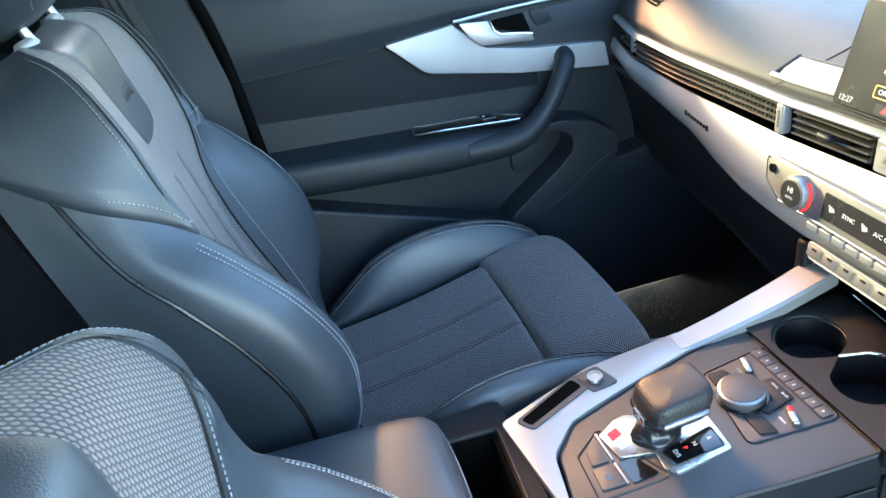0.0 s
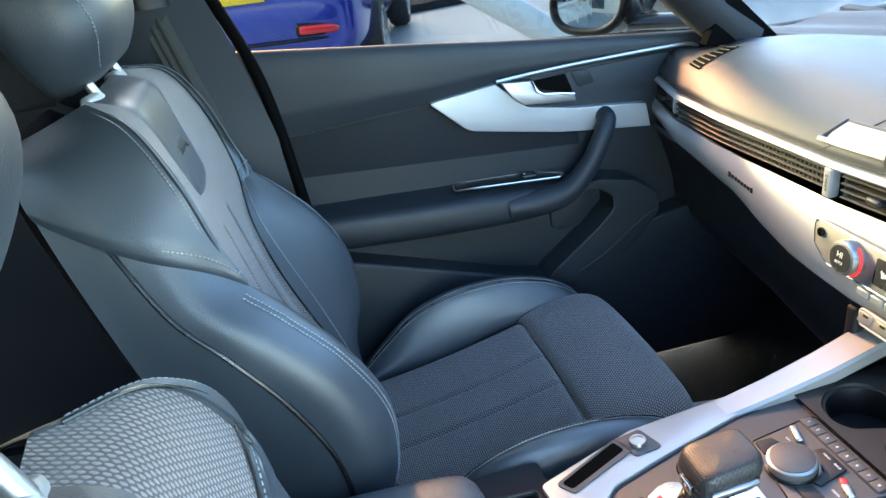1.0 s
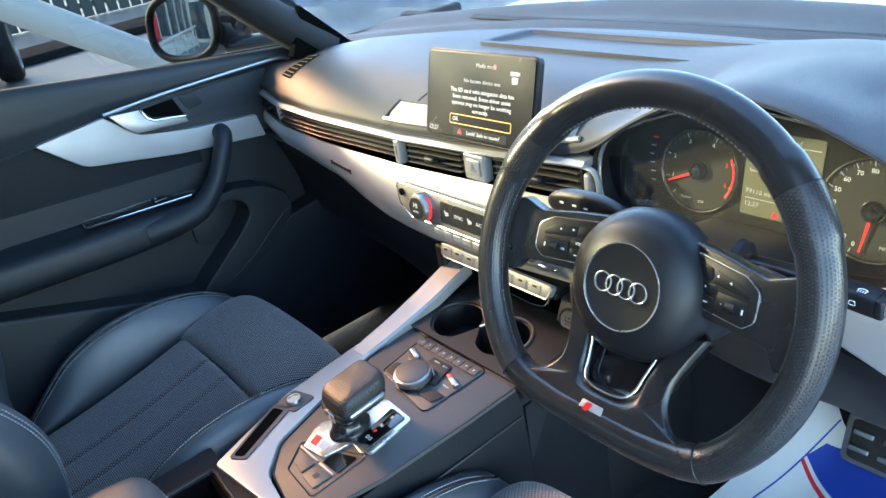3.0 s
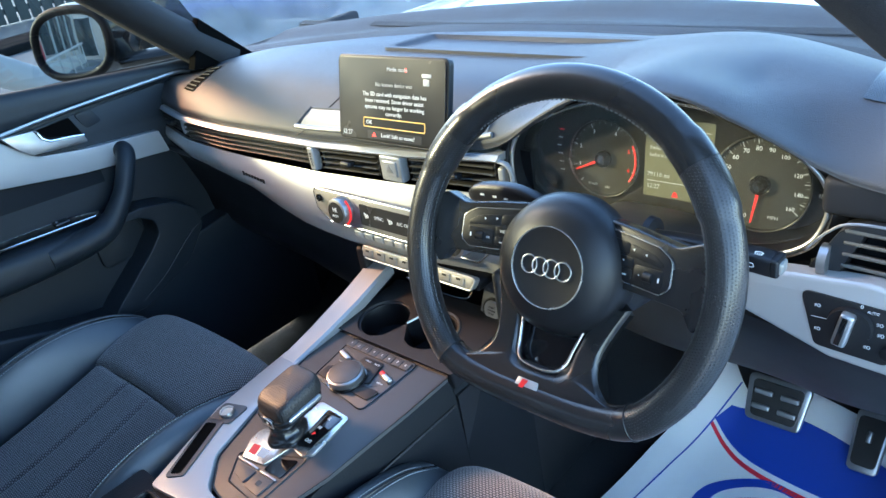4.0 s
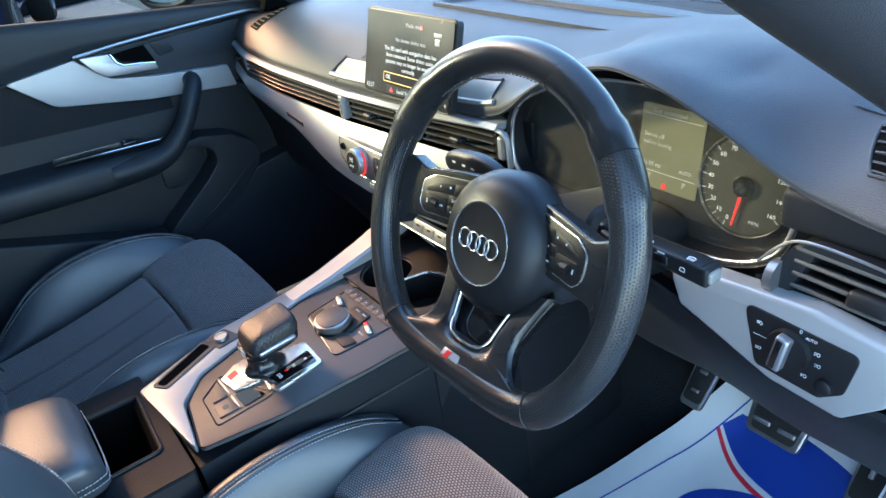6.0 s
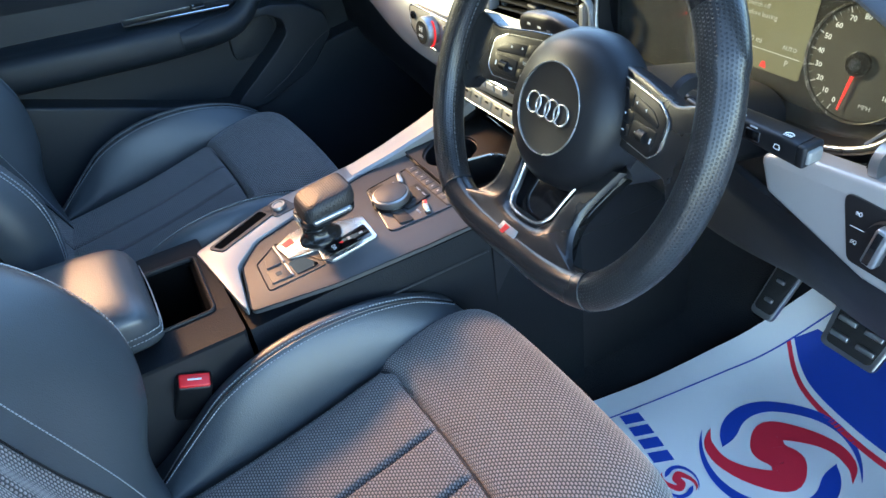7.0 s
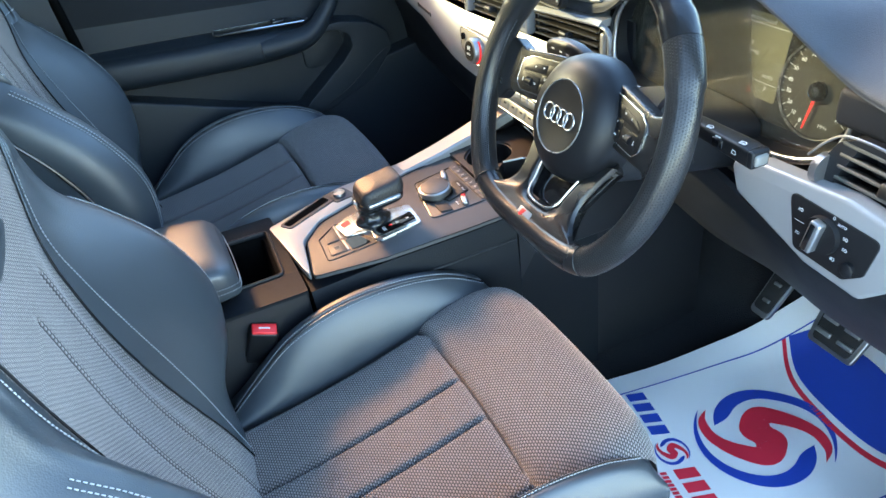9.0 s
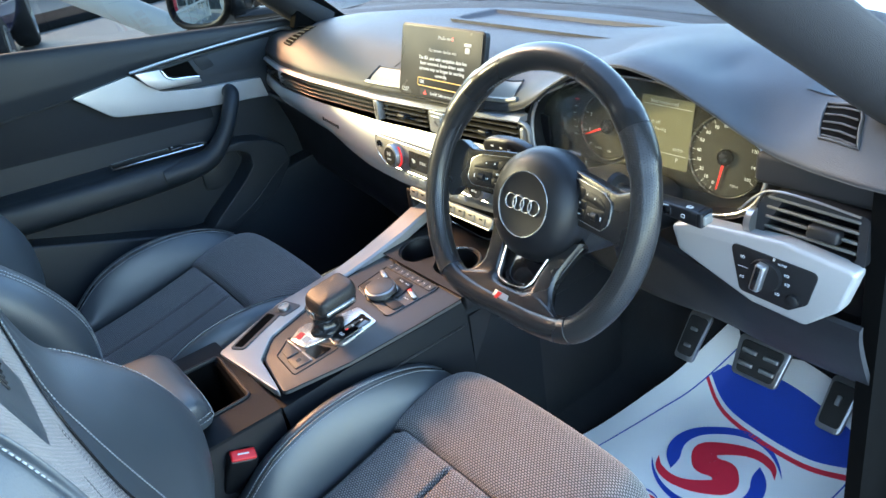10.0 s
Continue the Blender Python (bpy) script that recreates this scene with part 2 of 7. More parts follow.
SHADEGLASS = grained("showroom_glass", (0.05, 0.07, 0.08), 0.06, grain=10, bump=0.0)
TYRE = grained("tyre", (0.018, 0.018, 0.018), 0.75, grain=400, bump=0.5)
HEADLINER = grained("headliner", (0.16, 0.165, 0.17), 0.9, grain=900, bump=0.4)
LINING = grained("roof_lining", (0.014, 0.014, 0.016), 0.9, grain=900, bump=0.4)


# ---- mesh helpers ----
def arr(p):
    return np.array(p, dtype=float)


def cr(pts, n, closed=False):
    """n points along a smooth curve through pts."""
    p = arr(pts)
    k = len(p)
    if k == 2 and not closed:
        return p[0] + (p[1] - p[0]) * np.linspace(0, 1, n)[:, None]
    t = np.linspace(0, k if closed else k - 1, n, endpoint=not closed)
    i = np.minimum(np.floor(t).astype(int), k - 1 if closed else k - 2)
    f = (t - i).reshape(-1, *([1] * (p.ndim - 1)))
    if closed:
        a, b, c, d = p[(i - 1) % k], p[i % k], p[(i + 1) % k], p[(i + 2) % k]
    else:
        e = np.concatenate([[2 * p[0] - p[1]], p, [2 * p[-1] - p[-2]]])
        a, b, c, d = e[i], e[i + 1], e[i + 2], e[i + 3]
    return 0.5 * (2 * b + (c - a) * f + (2 * a - 5 * b + 4 * c - d) * f**2 + (3 * b - a - 3 * c + d) * f**3)


def lerp_table(x, xs, ys):
    return float(np.interp(x, xs, ys))


def smooth_step(a, b, x):
    t = min(1.0, max(0.0, (x - a) / (b - a)))
    return t * t * (3 - 2 * t)


def sheet(P, wrap=False):
    """A grid of points as quads with UV in metres."""
    P = arr(P)
    nu, nv = P.shape[:2]
    bm = bmesh.new()
    vs = [[bm.verts.new(P[i, j]) for j in range(nv)] for i in range(nu)]
    uvl = bm.loops.layers.uv.new("UVMap")
    mid = P[:, nv // 2]
    U = np.concatenate([[0], np.cumsum(np.linalg.norm(np.diff(mid, axis=0), axis=1))])
    ring = np.concatenate([P, P[:, :1]], axis=1)
    V = np.concatenate([np.zeros((nu, 1)), np.cumsum(np.linalg.norm(np.diff(ring, axis=1), axis=2), axis=1)], axis=1)
    V = V[nu // 2][None, :].repeat(nu, axis=0) if wrap else V - V[:, nv // 2][:, None]
    for i in range(nu - 1):
        for j in range(nv if wrap else nv - 1):
            j2 = (j + 1) % nv
            f = bm.faces.new((vs[i][j], vs[i + 1][j], vs[i + 1][j2], vs[i][j2]))
            f.smooth = True
            for lp, (a, b) in zip(f.loops, ((i, j), (i + 1, j), (i + 1, j + 1), (i, j + 1))):
                lp[uvl].uv = (U[a], V[a][b])
    return bm


def surface(fn, u0, u1, v0, v1, nu, nv, thick=0.0):
    """The sheet fn(u, v) over a rectangle, given a thickness to its back when asked."""
    bm = sheet([[fn(u, v) for v in np.linspace(v0, v1, nv)] for u in np.linspace(u0, u1, nu)])
    if thick:
        bmesh.ops.recalc_face_normals(bm, faces=bm.faces)
        bmesh.ops.solidify(bm, geom=bm.faces[:], thickness=thick)
    return bm


def grid_patch(ctrl, nu, nv, thick=0.0):
    """A smooth sheet through a small net of control points."""
    c = cr(arr(ctrl), nu)
    c = np.swapaxes(cr(np.swapaxes(c, 0, 1), nv), 0, 1)
    bm = sheet(c)
    if thick:
        bmesh.ops.recalc_face_normals(bm, faces=bm.faces)
        bmesh.ops.solidify(bm, geom=bm.faces[:], thickness=thick)
    return bm


def loft(rings, cap=True):
    bm = sheet(rings, wrap=True)
    bm.verts.ensure_lookup_table()
    n = len(rings[0])
    if cap:
        for start in (0, (len(rings) - 1) * n):
            try:
                bm.faces.new([bm.verts[start + k] for k in range(n)])
            except ValueError:
                pass
    bmesh.ops.recalc_face_normals(bm, faces=bm.faces)
    return bm


def smooth_loft(rings, nu, nv, cap=True):
    """A closed loft through a few rings, smoothed both ways."""
    c = cr(arr(rings), nu)
    c = np.swapaxes(cr(np.swapaxes(c, 0, 1), nv, closed=True), 0, 1)
    return loft(c, cap)


def tube(path, radius, sides=10, closed=False, flat=1.0):
    p = arr(path)
    n = len(p)
    tan = np.roll(p, -1, 0) - np.roll(p, 1, 0) if closed else np.gradient(p, axis=0)
    tan = tan / np.maximum(np.linalg.norm(tan, axis=1), 1e-9)[:, None]
    ref = arr((0, 0, 1)) if abs(tan[0][2]) < 0.9 else arr((1, 0, 0))
    rings = []
    for i in range(n):
        s = np.cross(tan[i], ref)
        s /= np.linalg.norm(s)
        ref = np.cross(s, tan[i])
        rad = radius[i] if hasattr(radius, "__len__") else radius
        rings.append([p[i] + rad * (math.cos(a) * s + flat * math.sin(a) * ref) for a in np.linspace(0, 2 * math.pi, sides, endpoint=False)])
    if closed:
        rings.append(rings[0])
        bm = loft(rings, False)
        bmesh.ops.remove_doubles(bm, verts=bm.verts, dist=1e-6)
        return bm
    return loft(rings)


def rounded(pts, r, seg=5):
    """A polygon with its corners rounded."""
    out, k = [], len(pts)
    for i in range(k):
        p, a, b = arr(pts[i]), arr(pts[i - 1]), arr(pts[(i + 1) % k])
        ri = r[i] if hasattr(r, "__len__") else r
        da, db = (a - p) / np.linalg.norm(a - p), (b - p) / np.linalg.norm(b - p)
        ang = math.acos(max(-1, min(1, float(da @ db))))
        cut = min(ri / max(math.tan(ang / 2), 1e-3), 0.48 * np.linalg.norm(a - p), 0.48 * np.linalg.norm(b - p))
        s, e = p + da * cut, p + db * cut
        for t in np.linspace(0, 1, seg):
            out.append((1 - t) ** 2 * s + 2 * t * (1 - t) * p + t * t * e)
    return out


def plate(pts, depth, bevel=0.0, m=None, seg=2):
    """A slab of the given outline (x, y), from z = 0 to depth, its top edge bevelled."""
    bm = bmesh.new()
    f = bm.faces.new([bm.verts.new((p[0], p[1], 0)) for p in pts])
    if f.normal.z < 0 or sum((pts[i - 1][0] * pts[i][1] - pts[i][0] * pts[i - 1][1]) for i in range(len(pts))) < 0:
        bmesh.ops.reverse_faces(bm, faces=[f])
    top = bmesh.ops.extrude_face_region(bm, geom=[f])
    vs = [v for v in top["geom"] if isinstance(v, bmesh.types.BMVert)]
    bmesh.ops.translate(bm, verts=vs, vec=(0, 0, depth))
    bmesh.ops.recalc_face_normals(bm, faces=bm.faces)
    if bevel:
        tops = [e for e in bm.edges if all(abs(v.co.z - depth) < 1e-7 for v in e.verts)]
        bmesh.ops.bevel(bm, geom=tops, offset=bevel, segments=seg, profile=0.5, affect="EDGES", clamp_overlap=True)
    if m is not None:
        bm.transform(m)
    return bm


def rbox(sx, sy, sz, r=0.004, m=None, seg=3):
    bm = bmesh.new()
    bmesh.ops.create_cube(bm, size=1)
    bmesh.ops.scale(bm, verts=bm.verts, vec=(sx, sy, sz))
    if r:
        bmesh.ops.bevel(bm, geom=bm.edges[:], offset=min(r, 0.49 * min(sx, sy, sz)), segments=seg, profile=0.5, affect="EDGES")
    if m is not None:
        bm.transform(m)
    return bm


def lathe(prof, sides=40, m=None, cap=True):
    """A turned shape: (radius, height) pairs about z."""
    rings = [[(r * math.cos(a), r * math.sin(a), z) for a in np.linspace(0, 2 * math.pi, sides, endpoint=False)] for r, z in prof]
    bm = loft(rings, cap)
    if m is not None:
        bm.transform(m)
    return bm


def axes(origin, x_dir, y_dir):
    """A frame whose x and y run along the given directions."""
    x = Vector(x_dir).normalized()
    z = x.cross(Vector(y_dir)).normalized()
    y = z.cross(x)
    return Matrix.Translation(origin) @ Matrix((x, y, z)).transposed().to_4x4()


def join(*parts):
    bm = bmesh.new()
    bm.loops.layers.uv.new("UVMap")
    for p in parts:
        me = bpy.data.meshes.new("tmp")
        p.to_mesh(me)
        p.free()
        bm.from_mesh(me)
        bpy.data.meshes.remove(me)
    return bm


def hang(ob, parent):
    """Makes ob, modelled in the place's own coordinates, a child of a thing or of a part."""
    if parent is not None:
        ob.parent = parent
        if parent.type == "EMPTY":
            ob.matrix_parent_inverse = Matrix.Translation(-parent.location)


def part(name, bm, material, parent=None, label="", sharp=38):
    """Links a bmesh as one mesh object under its parent."""
    for f in bm.faces:
        f.smooth = True
    for e in bm.edges:
        if len(e.link_faces) == 2 and e.calc_face_angle(0) > radians(sharp):
            e.smooth = False
    me = bpy.data.meshes.new(name)
    bm.to_mesh(me)
    bm.free()
    me.materials.append(material)
    ob = new(name, me)
    hang(ob, parent)
    if label:
        ob["label"] = label
    return ob


def thing(name, label, category, at=(0, 0, 0), group="", kind=""):
    """An Empty at a thing's base, whose parts are modelled in the place's own coordinates."""
    ob = new(name)
    ob.empty_display_size = 0.05
    ob.location = at
    return tagged(ob, label, category, group, kind)


def stitches(path, gap=0.0048, size=0.0011, ratio=0.62):
    """A row of short thread stitches along a line."""
    p = arr(path)
    size *= 1.2
    d = np.concatenate([[0], np.cumsum(np.linalg.norm(np.diff(p, axis=0), axis=1))])
    verts, faces = [], []
    for s in np.arange(gap / 2, d[-1] - gap / 2, gap):
        a = arr([np.interp(s - gap * ratio / 2, d, p[:, k]) for k in range(3)])
        b = arr([np.interp(s + gap * ratio / 2, d, p[:, k]) for k in range(3)])
        t = (b - a) / max(np.linalg.norm(b - a), 1e-9)
        u = np.cross(t, (0.3, 0.2, 0.93))
        u /= max(np.linalg.norm(u), 1e-9)
        w = np.cross(t, u)
        k = len(verts)
        verts += [a + size * 0.6 * u, a + size * w, a - size * 0.6 * u, a - size * w, b + size * 0.6 * u, b + size * w, b - size * 0.6 * u, b - size * w]
        faces += [(k + i, k + (i + 1) % 4, k + 4 + (i + 1) % 4, k + 4 + i) for i in range(4)] + [(k, k + 3, k + 2, k + 1), (k + 4, k + 5, k + 6, k + 7)]
    bm = bmesh.new()
    vs = [bm.verts.new(v) for v in verts]
    for f in faces:
        bm.faces.new([vs[i] for i in f])
    return bm


def words(text, size, m, material, parent, name="lettering", align="CENTER", label="", thick=0.0002):
    """Writing in the built-in font as a mesh, its middle at m's origin, read along m's x."""
    cu = bpy.data.curves.new("words", "FONT")
    cu.body, cu.size, cu.align_x, cu.align_y, cu.extrude, cu.resolution_u = text, size, align, "CENTER", thick, 2
    tmp = bpy.data.objects.new("words", cu)
    scene.collection.objects.link(tmp)
    bpy.context.view_layer.update()
    me = bpy.data.meshes.new_from_object(tmp.evaluated_get(bpy.context.evaluated_depsgraph_get()))
    bpy.data.objects.remove(tmp)
    bpy.data.curves.remove(cu)
    me.transform(m)
    me.materials.clear()
    me.materials.append(material)
    ob = new(name, me)
    hang(ob, parent)
    if label:
        ob["label"] = label
    return ob


# ---- seats ----
def seat(cx, sy, sz, recline, label, rise=1.0, nod=0.0, lift=0.0, notch=0.412, slim=0, seam=None):
    """A sports seat: cloth cushion and back between leather bolsters. (cx, sy, sz): the middle of the seam across the cushion."""
    base = thing("car_seat", label, "car seat", (cx, sy - 0.12, 0.0), "front seats")
    o = arr((cx, sy, sz))

    def zc(y):
        return 0.19 * min(y, 0.0) + 0.02 * math.sin(max(0, -y) / 0.34 * math.pi) * -0.4

    def cushion(x, y):
        z = zc(y) + 0.006 * math.cos(x / 0.17 * math.pi / 2)
        z -= 0.0065 * math.exp(-(((abs(x) - 0.039) / 0.0035) ** 2)) * smooth_step(0.0, -0.02, y)
        z -= 0.016 * math.exp(-((y / 0.007) ** 2)) + 0.012 * smooth_step(0.15, 0.172, abs(x)) + 0.02 * smooth_step(-0.30, -0.37, y)
        return o + arr((x, y, z))

    part("cushion_cloth", surface(cushion, -0.172, 0.172, -0.375, 0.0, 130, 50), CLOTH, base, "dark woven cloth with two sewn channels")
    for sx in (-1, 1):
        ch = [cushion(sx * 0.039, y) + arr((0, 0, 0.003)) for y in np.linspace(-0.35, -0.012, 60)]
        part("channel_stitching", stitches([p + arr((0.004, 0, 0.002)) for p in ch], 0.005, 0.0008), PLASTIC, base)

    prof = cr([(0.0, -0.02), (0.004, -0.004), (0.016, 0.008), (0.06, 0.022), (0.108, 0.029), (0.143, 0.020), (0.162, -0.008), (0.165, -0.055), (0.150, -0.11)], 44)

    def thigh(x, k):
        y, z = prof[int(round(k))]
        e = abs(x) / 0.19
        pull = e**9
        return o + arr((x * (1 - 0.02 * max(0, -z) / 0.1), y - 0.0115 * pull - 0.006 * e * e, z - 0.022 * pull + 0.004 * (1 - e * e)))

    part("thigh_cloth", surface(thigh, -0.19, 0.19, 0, 43, 60, 44), CLOTH, base, "dark woven cloth pad")
    part("seam_cord", tube([o + arr((x, -0.002 - 0.010 * (x / 0.17) ** 2, -0.007 - 0.012 * smooth_step(0.15, 0.18, abs(x)))) for x in np.linspace(-0.172, 0.172, 40)], 0.0022, 6), PLASTIC, base)

    ys = [0.138, 0.118, 0.06, -0.02, -0.11, -0.19, -0.25, -0.33]
    hs = [-0.040, 0.004, 0.040, 0.064, 0.084, 0.074, 0.036, -0.03]
    for sx in (-1, 1):
        rings = []
        for y, h in zip(ys, hs):
            b = zc(y)
            w = 0.6 + 0.4 * smooth_step(0.13, 0.05, y)
            if sx == slim:
                h *= 0.62
                rings.append([(0.182, b - 0.035), (0.174, b - 0.002 + 0.3 * min(0, h)), (0.180, b + 0.70 * h), (0.190, b + h), (0.204, b + h * 0.95 - 0.003), (0.216 + 0.008 * w, b + h * 0.3 - 0.022), (0.215 + 0.010 * w, b - 0.058), (0.212 + 0.004 * w, b - 0.092), (0.196, b - 0.098), (0.184, b - 0.07)])
                continue
            rings.append([(0.186, b - 0.035), (0.178, b - 0.004 + 0.3 * min(0, h)), (0.192, b + 0.55 * h), (0.214, b + h), (0.238, b + h * 0.92 - 0.004), (0.238 + 0.02 * w, b + h * 0.4 - 0.02), (0.234 + 0.022 * w, b - 0.055), (0.232 + 0.008 * w, b - 0.088), (0.20, b - 0.095), (0.186, b - 0.07)])
        pts = [[o + arr((sx * x, y, z)) for x, z in r] for r, y in zip(rings, ys)]
        if sx < 0:
            pts = [r[::-1] for r in pts]
        bolster = part("cushion_bolster", smooth_loft(pts, 60, 60), LEATHER, base, "black leather bolster")
        crest = cr([o + arr((sx * r[3][0], y, r[3][1] + 0.0015)) for r, y in zip(rings, ys)][1:], 120)
        inner = cr([o + arr((sx * (r[2][0] + 0.6 * (r[3][0] - r[2][0])), y, r[2][1] + 0.86 * (r[3][1] - r[2][1]) + 0.0012)) for r, y in zip(rings, ys)][1:], 120)
        part("stitching", stitches(crest, 0.0046, 0.0009), THREAD, bolster, "pale grey thread")
        part("stitching", stitches(inner, 0.0046, 0.0009), THREAD, bolster, "pale grey thread")
        part("piping", tube(crest * 0.5 + inner * 0.5 + arr((0, 0, 0.0003)), 0.0013, 6), LEATHER_SMOOTH, bolster)

    # hard shell and runners below the cushion
    for sx in (-1, 1):
        inset_x = 0.222 if sx == slim else 0.24
        part("side_shield", rbox(0.05, 0.42, 0.10, 0.014, pose(cx + sx * inset_x, sy - 0.115, sz - 0.152, 10)), PLASTIC, base, "black plastic side shield")
    part("pan", rbox(0.48, 0.46, 0.08, 0.02, pose(cx, sy - 0.14, sz - 0.18)), PLASTIC, base)
    for sx in (-1, 1):
        part("runner", rbox(0.05, 0.50, sz - 0.2, 0.006, pose(cx + sx * 0.19, sy - 0.14, (sz - 0.2) / 2)), STEEL, base)
    lever = cr([(0.262, 0.02, -0.20), (0.275, 0.08, -0.185), (0.274, 0.125, -0.17), (0.262, 0.155, -0.155)], 16)
    part("adjuster_lever", tube([o + p for p in lever], [0.012, 0.013, 0.014, 0.015] * 4, 10, flat=0.6), SATINBLACK, base, "black plastic lever")

    # backrest: rows up the back, columns from one back edge over the front to the other
    th = radians(recline)
    up, out = arr((0, -math.sin(th), math.cos(th))), arr((0, math.cos(th), math.sin(th)))
    foot = o + arr((0, -0.306, -0.046))
    vs = [-0.05, 0.05, 0.12, 0.20, 0.29, 0.37, 0.44, 0.54, 0.61, 0.645]
    edge = [0.116, 0.114, 0.111, 0.108, 0.108, 0.122, 0.192, 0.189, 0.163, 0.113]
    crest_u = [0.205, 0.210, 0.214, 0.218, 0.220, 0.216, 0.208, 0.192, 0.165, 0.115]
    crest_w = [-0.010, 0.020, 0.068, 0.096, 0.088, 0.059, 0.030, 0.031, 0.018, -0.020]
    outer_u = [0.245, 0.254, 0.260, 0.264, 0.264, 0.258, 0.244, 0.212, 0.176, 0.120]
    outer_w = [-0.050, -0.015, 0.025, 0.048, 0.042, 0.016, -0.016, -0.032, -0.046, -0.060]
    mid_w = [0.004, 0.004, 0.0, -0.003, 0.0, 0.008, 0.016, 0.022, 0.022, -0.010]
    edge_w = [0.010, 0.010, 0.006, 0.003, 0.004, 0.012, 0.025, 0.034, 0.024, -0.014]
    rows = []
    for k in range(10):
        def half(eu, low=0.0):
            ew = mid_w[k] + (edge_w[k] - mid_w[k]) * (eu / edge[k]) ** 2
            return [(0.0, mid_w[k]), (min(0.07, 0.55 * eu), mid_w[k] + 0.002), (eu, ew), (0.40 * eu + 0.60 * crest_u[k], 0.30 * ew + 0.70 * (crest_w[k] - low) + 0.004), (crest_u[k], crest_w[k] - low), (outer_u[k], outer_w[k] - 0.4 * low), (outer_u[k] - 0.015, -0.10)]

        full = [(-u, w) for u, w in half(seam[0][k] if seam else edge[k])[:0:-1]] + half(seam[1][k] if seam else edge[k], 0.014 if slim else 0.0)
        rows.append([(u, vs[k], w) for u, w in full])
    S, R = 24, 90
    net = cr(arr(rows), R)
    net = np.swapaxes(cr(np.swapaxes(net, 0, 1), 12 * S + 1), 0, 1)
    vv = net[:, 6 * S, 1]

    def place(q):
        q = arr(q)
        return foot + q[..., :1] * arr((1, 0, 0)) + q[..., 1:2] * rise * up + q[..., 2:3] * out

    def at_v(v):
        return int(np.argmin(np.abs(vv - v)))

    cloth = net[:, 4 * S : 8 * S + 1].copy()
    cloth[..., 2] -= 0.006 * np.exp(-(((np.abs(cloth[..., 0]) - 0.041) / 0.0035) ** 2)) * (cloth[..., 1] < 0.43)
    part("backrest_cloth", sheet(place(cloth)), CLOTH, base, "dark woven cloth with two sewn channels")
    panel = []
    for i in range(at_v(0.490), R):
        v = net[i, 0, 1]
        hw = np.interp(v, (0.490, 0.57, 0.61, 0.645), (0.058, 0.074, 0.085, 0.080))
        cols = np.linspace(-hw, hw, 25) + (0.012 if cx < 0 else 0.0)
        w = np.interp(cols, net[i, 4 * S : 8 * S + 1, 0], net[i, 4 * S : 8 * S + 1, 2])
        mid_u = cols[12]
        panel.append([(u, v - 0.006 * (1 - (abs(u - mid_u) / hw) ** 2) * smooth_step(0.53, 0.490, v), ww + 0.0045 * (1 - (abs(u - mid_u) / hw) ** 12) * smooth_step(0.485, 0.495, v) - 0.001) for u, ww in zip(cols, w)])
    part("shoulder_panel", sheet(place(panel)), LEATHER, base, "black leather panel with an embossed mark")
    i0 = at_v(0.55)
    w0 = net[i0, 6 * S, 2] + 0.0038
    for k in range(6):
        part("embossing", rbox(0.0035, 0.013 if k else 0.02, 0.002, 0.0008, axes(Vector(place((-0.030 + 0.010 * k + (0.012 if cx < 0 else 0.0), 0.540, w0))), (1, 0, 0), tuple(up))), LEATHER_SMOOTH, base)
    split = at_v(0.42)
    for sx in (-1, 1):
        lo, hi = (8 * S, 12 * S + 1) if sx > 0 else (0, 4 * S + 1)
        part("back_bolster", sheet(place(net[:, lo:hi])), LEATHER, base, "black leather bolster")
        e = 8 * S if sx > 0 else 4 * S
        wing = np.zeros((40, hi - lo, 3))
        for j in range(lo, hi):
            far = abs(j - e) / (4 * S)
            r = np.linspace(float(np.interp(notch + 0.30 * max(0.0, far - 0.45), vv, np.arange(R))), R - 1, 40)
            i = np.minimum(r.astype(int), R - 2)
            f = (r - i)[:, None]
            col = net[i, j] * (1 - f) + net[i + 1, j] * f
            puff = (0.003 if seam and sx < 0 else 0.009) * np.minimum(1, np.arange(40) / 5) ** 0.5 * min(1, far * 14) ** 0.5 - 0.0005
            turn = math.pi / 2 * smooth_step(0.25, 0.85, far)
            col[:, 2] += puff * math.cos(turn)
            col[:, 0] += sx * puff * math.sin(turn)
            wing[:, j - lo] = col
        part("shoulder_wing", sheet(place(wing)), LEATHER, base, "puffed black leather wing")
        line = place(net[2:-2, e] + arr((0, 0, 0.002)))
        part("piping", tube(line, 0.0013, 6), LEATHER_SMOOTH, base)
        part("stitching", stitches(place(net[2:-2, e + sx * 7] + arr((0, 0, 0.0016))), 0.0046, 0.0009), THREAD, base, "pale grey thread")
        c = 6 * S + sx * int(4.2 * S)
        part("stitching", stitches(place(net[2:split, c] + arr((0, 0, 0.0015))), 0.0046, 0.0009), THREAD, base, "pale grey thread")
        part("stitching", stitches(place(net[2:split, c + sx * 3] + arr((0, 0, 0.0015))), 0.0046, 0.0009), THREAD, base, "pale grey thread")
        c = 6 * S + sx * int(5.25 * S)
        part("piping", tube(place(net[2:-3, c]), 0.0032, 8), LEATHER_SMOOTH, base)
        if cx < 0:
            part("stitching", stitches(place(wing[3, :66] if sx > 0 else wing[3, -66:]) + out * 0.0012, 0.0046, 0.0009), THREAD, base, "pale grey thread")
    back = [[(u, v, -0.10 - 0.02 * math.cos(u / 0.25 * math.pi / 2)) for u in np.linspace(-np.interp(v, vs, outer_u) + 0.013, np.interp(v, vs, outer_u) - 0.013, 16)] for v in np.linspace(-0.05, 0.645, 20)]
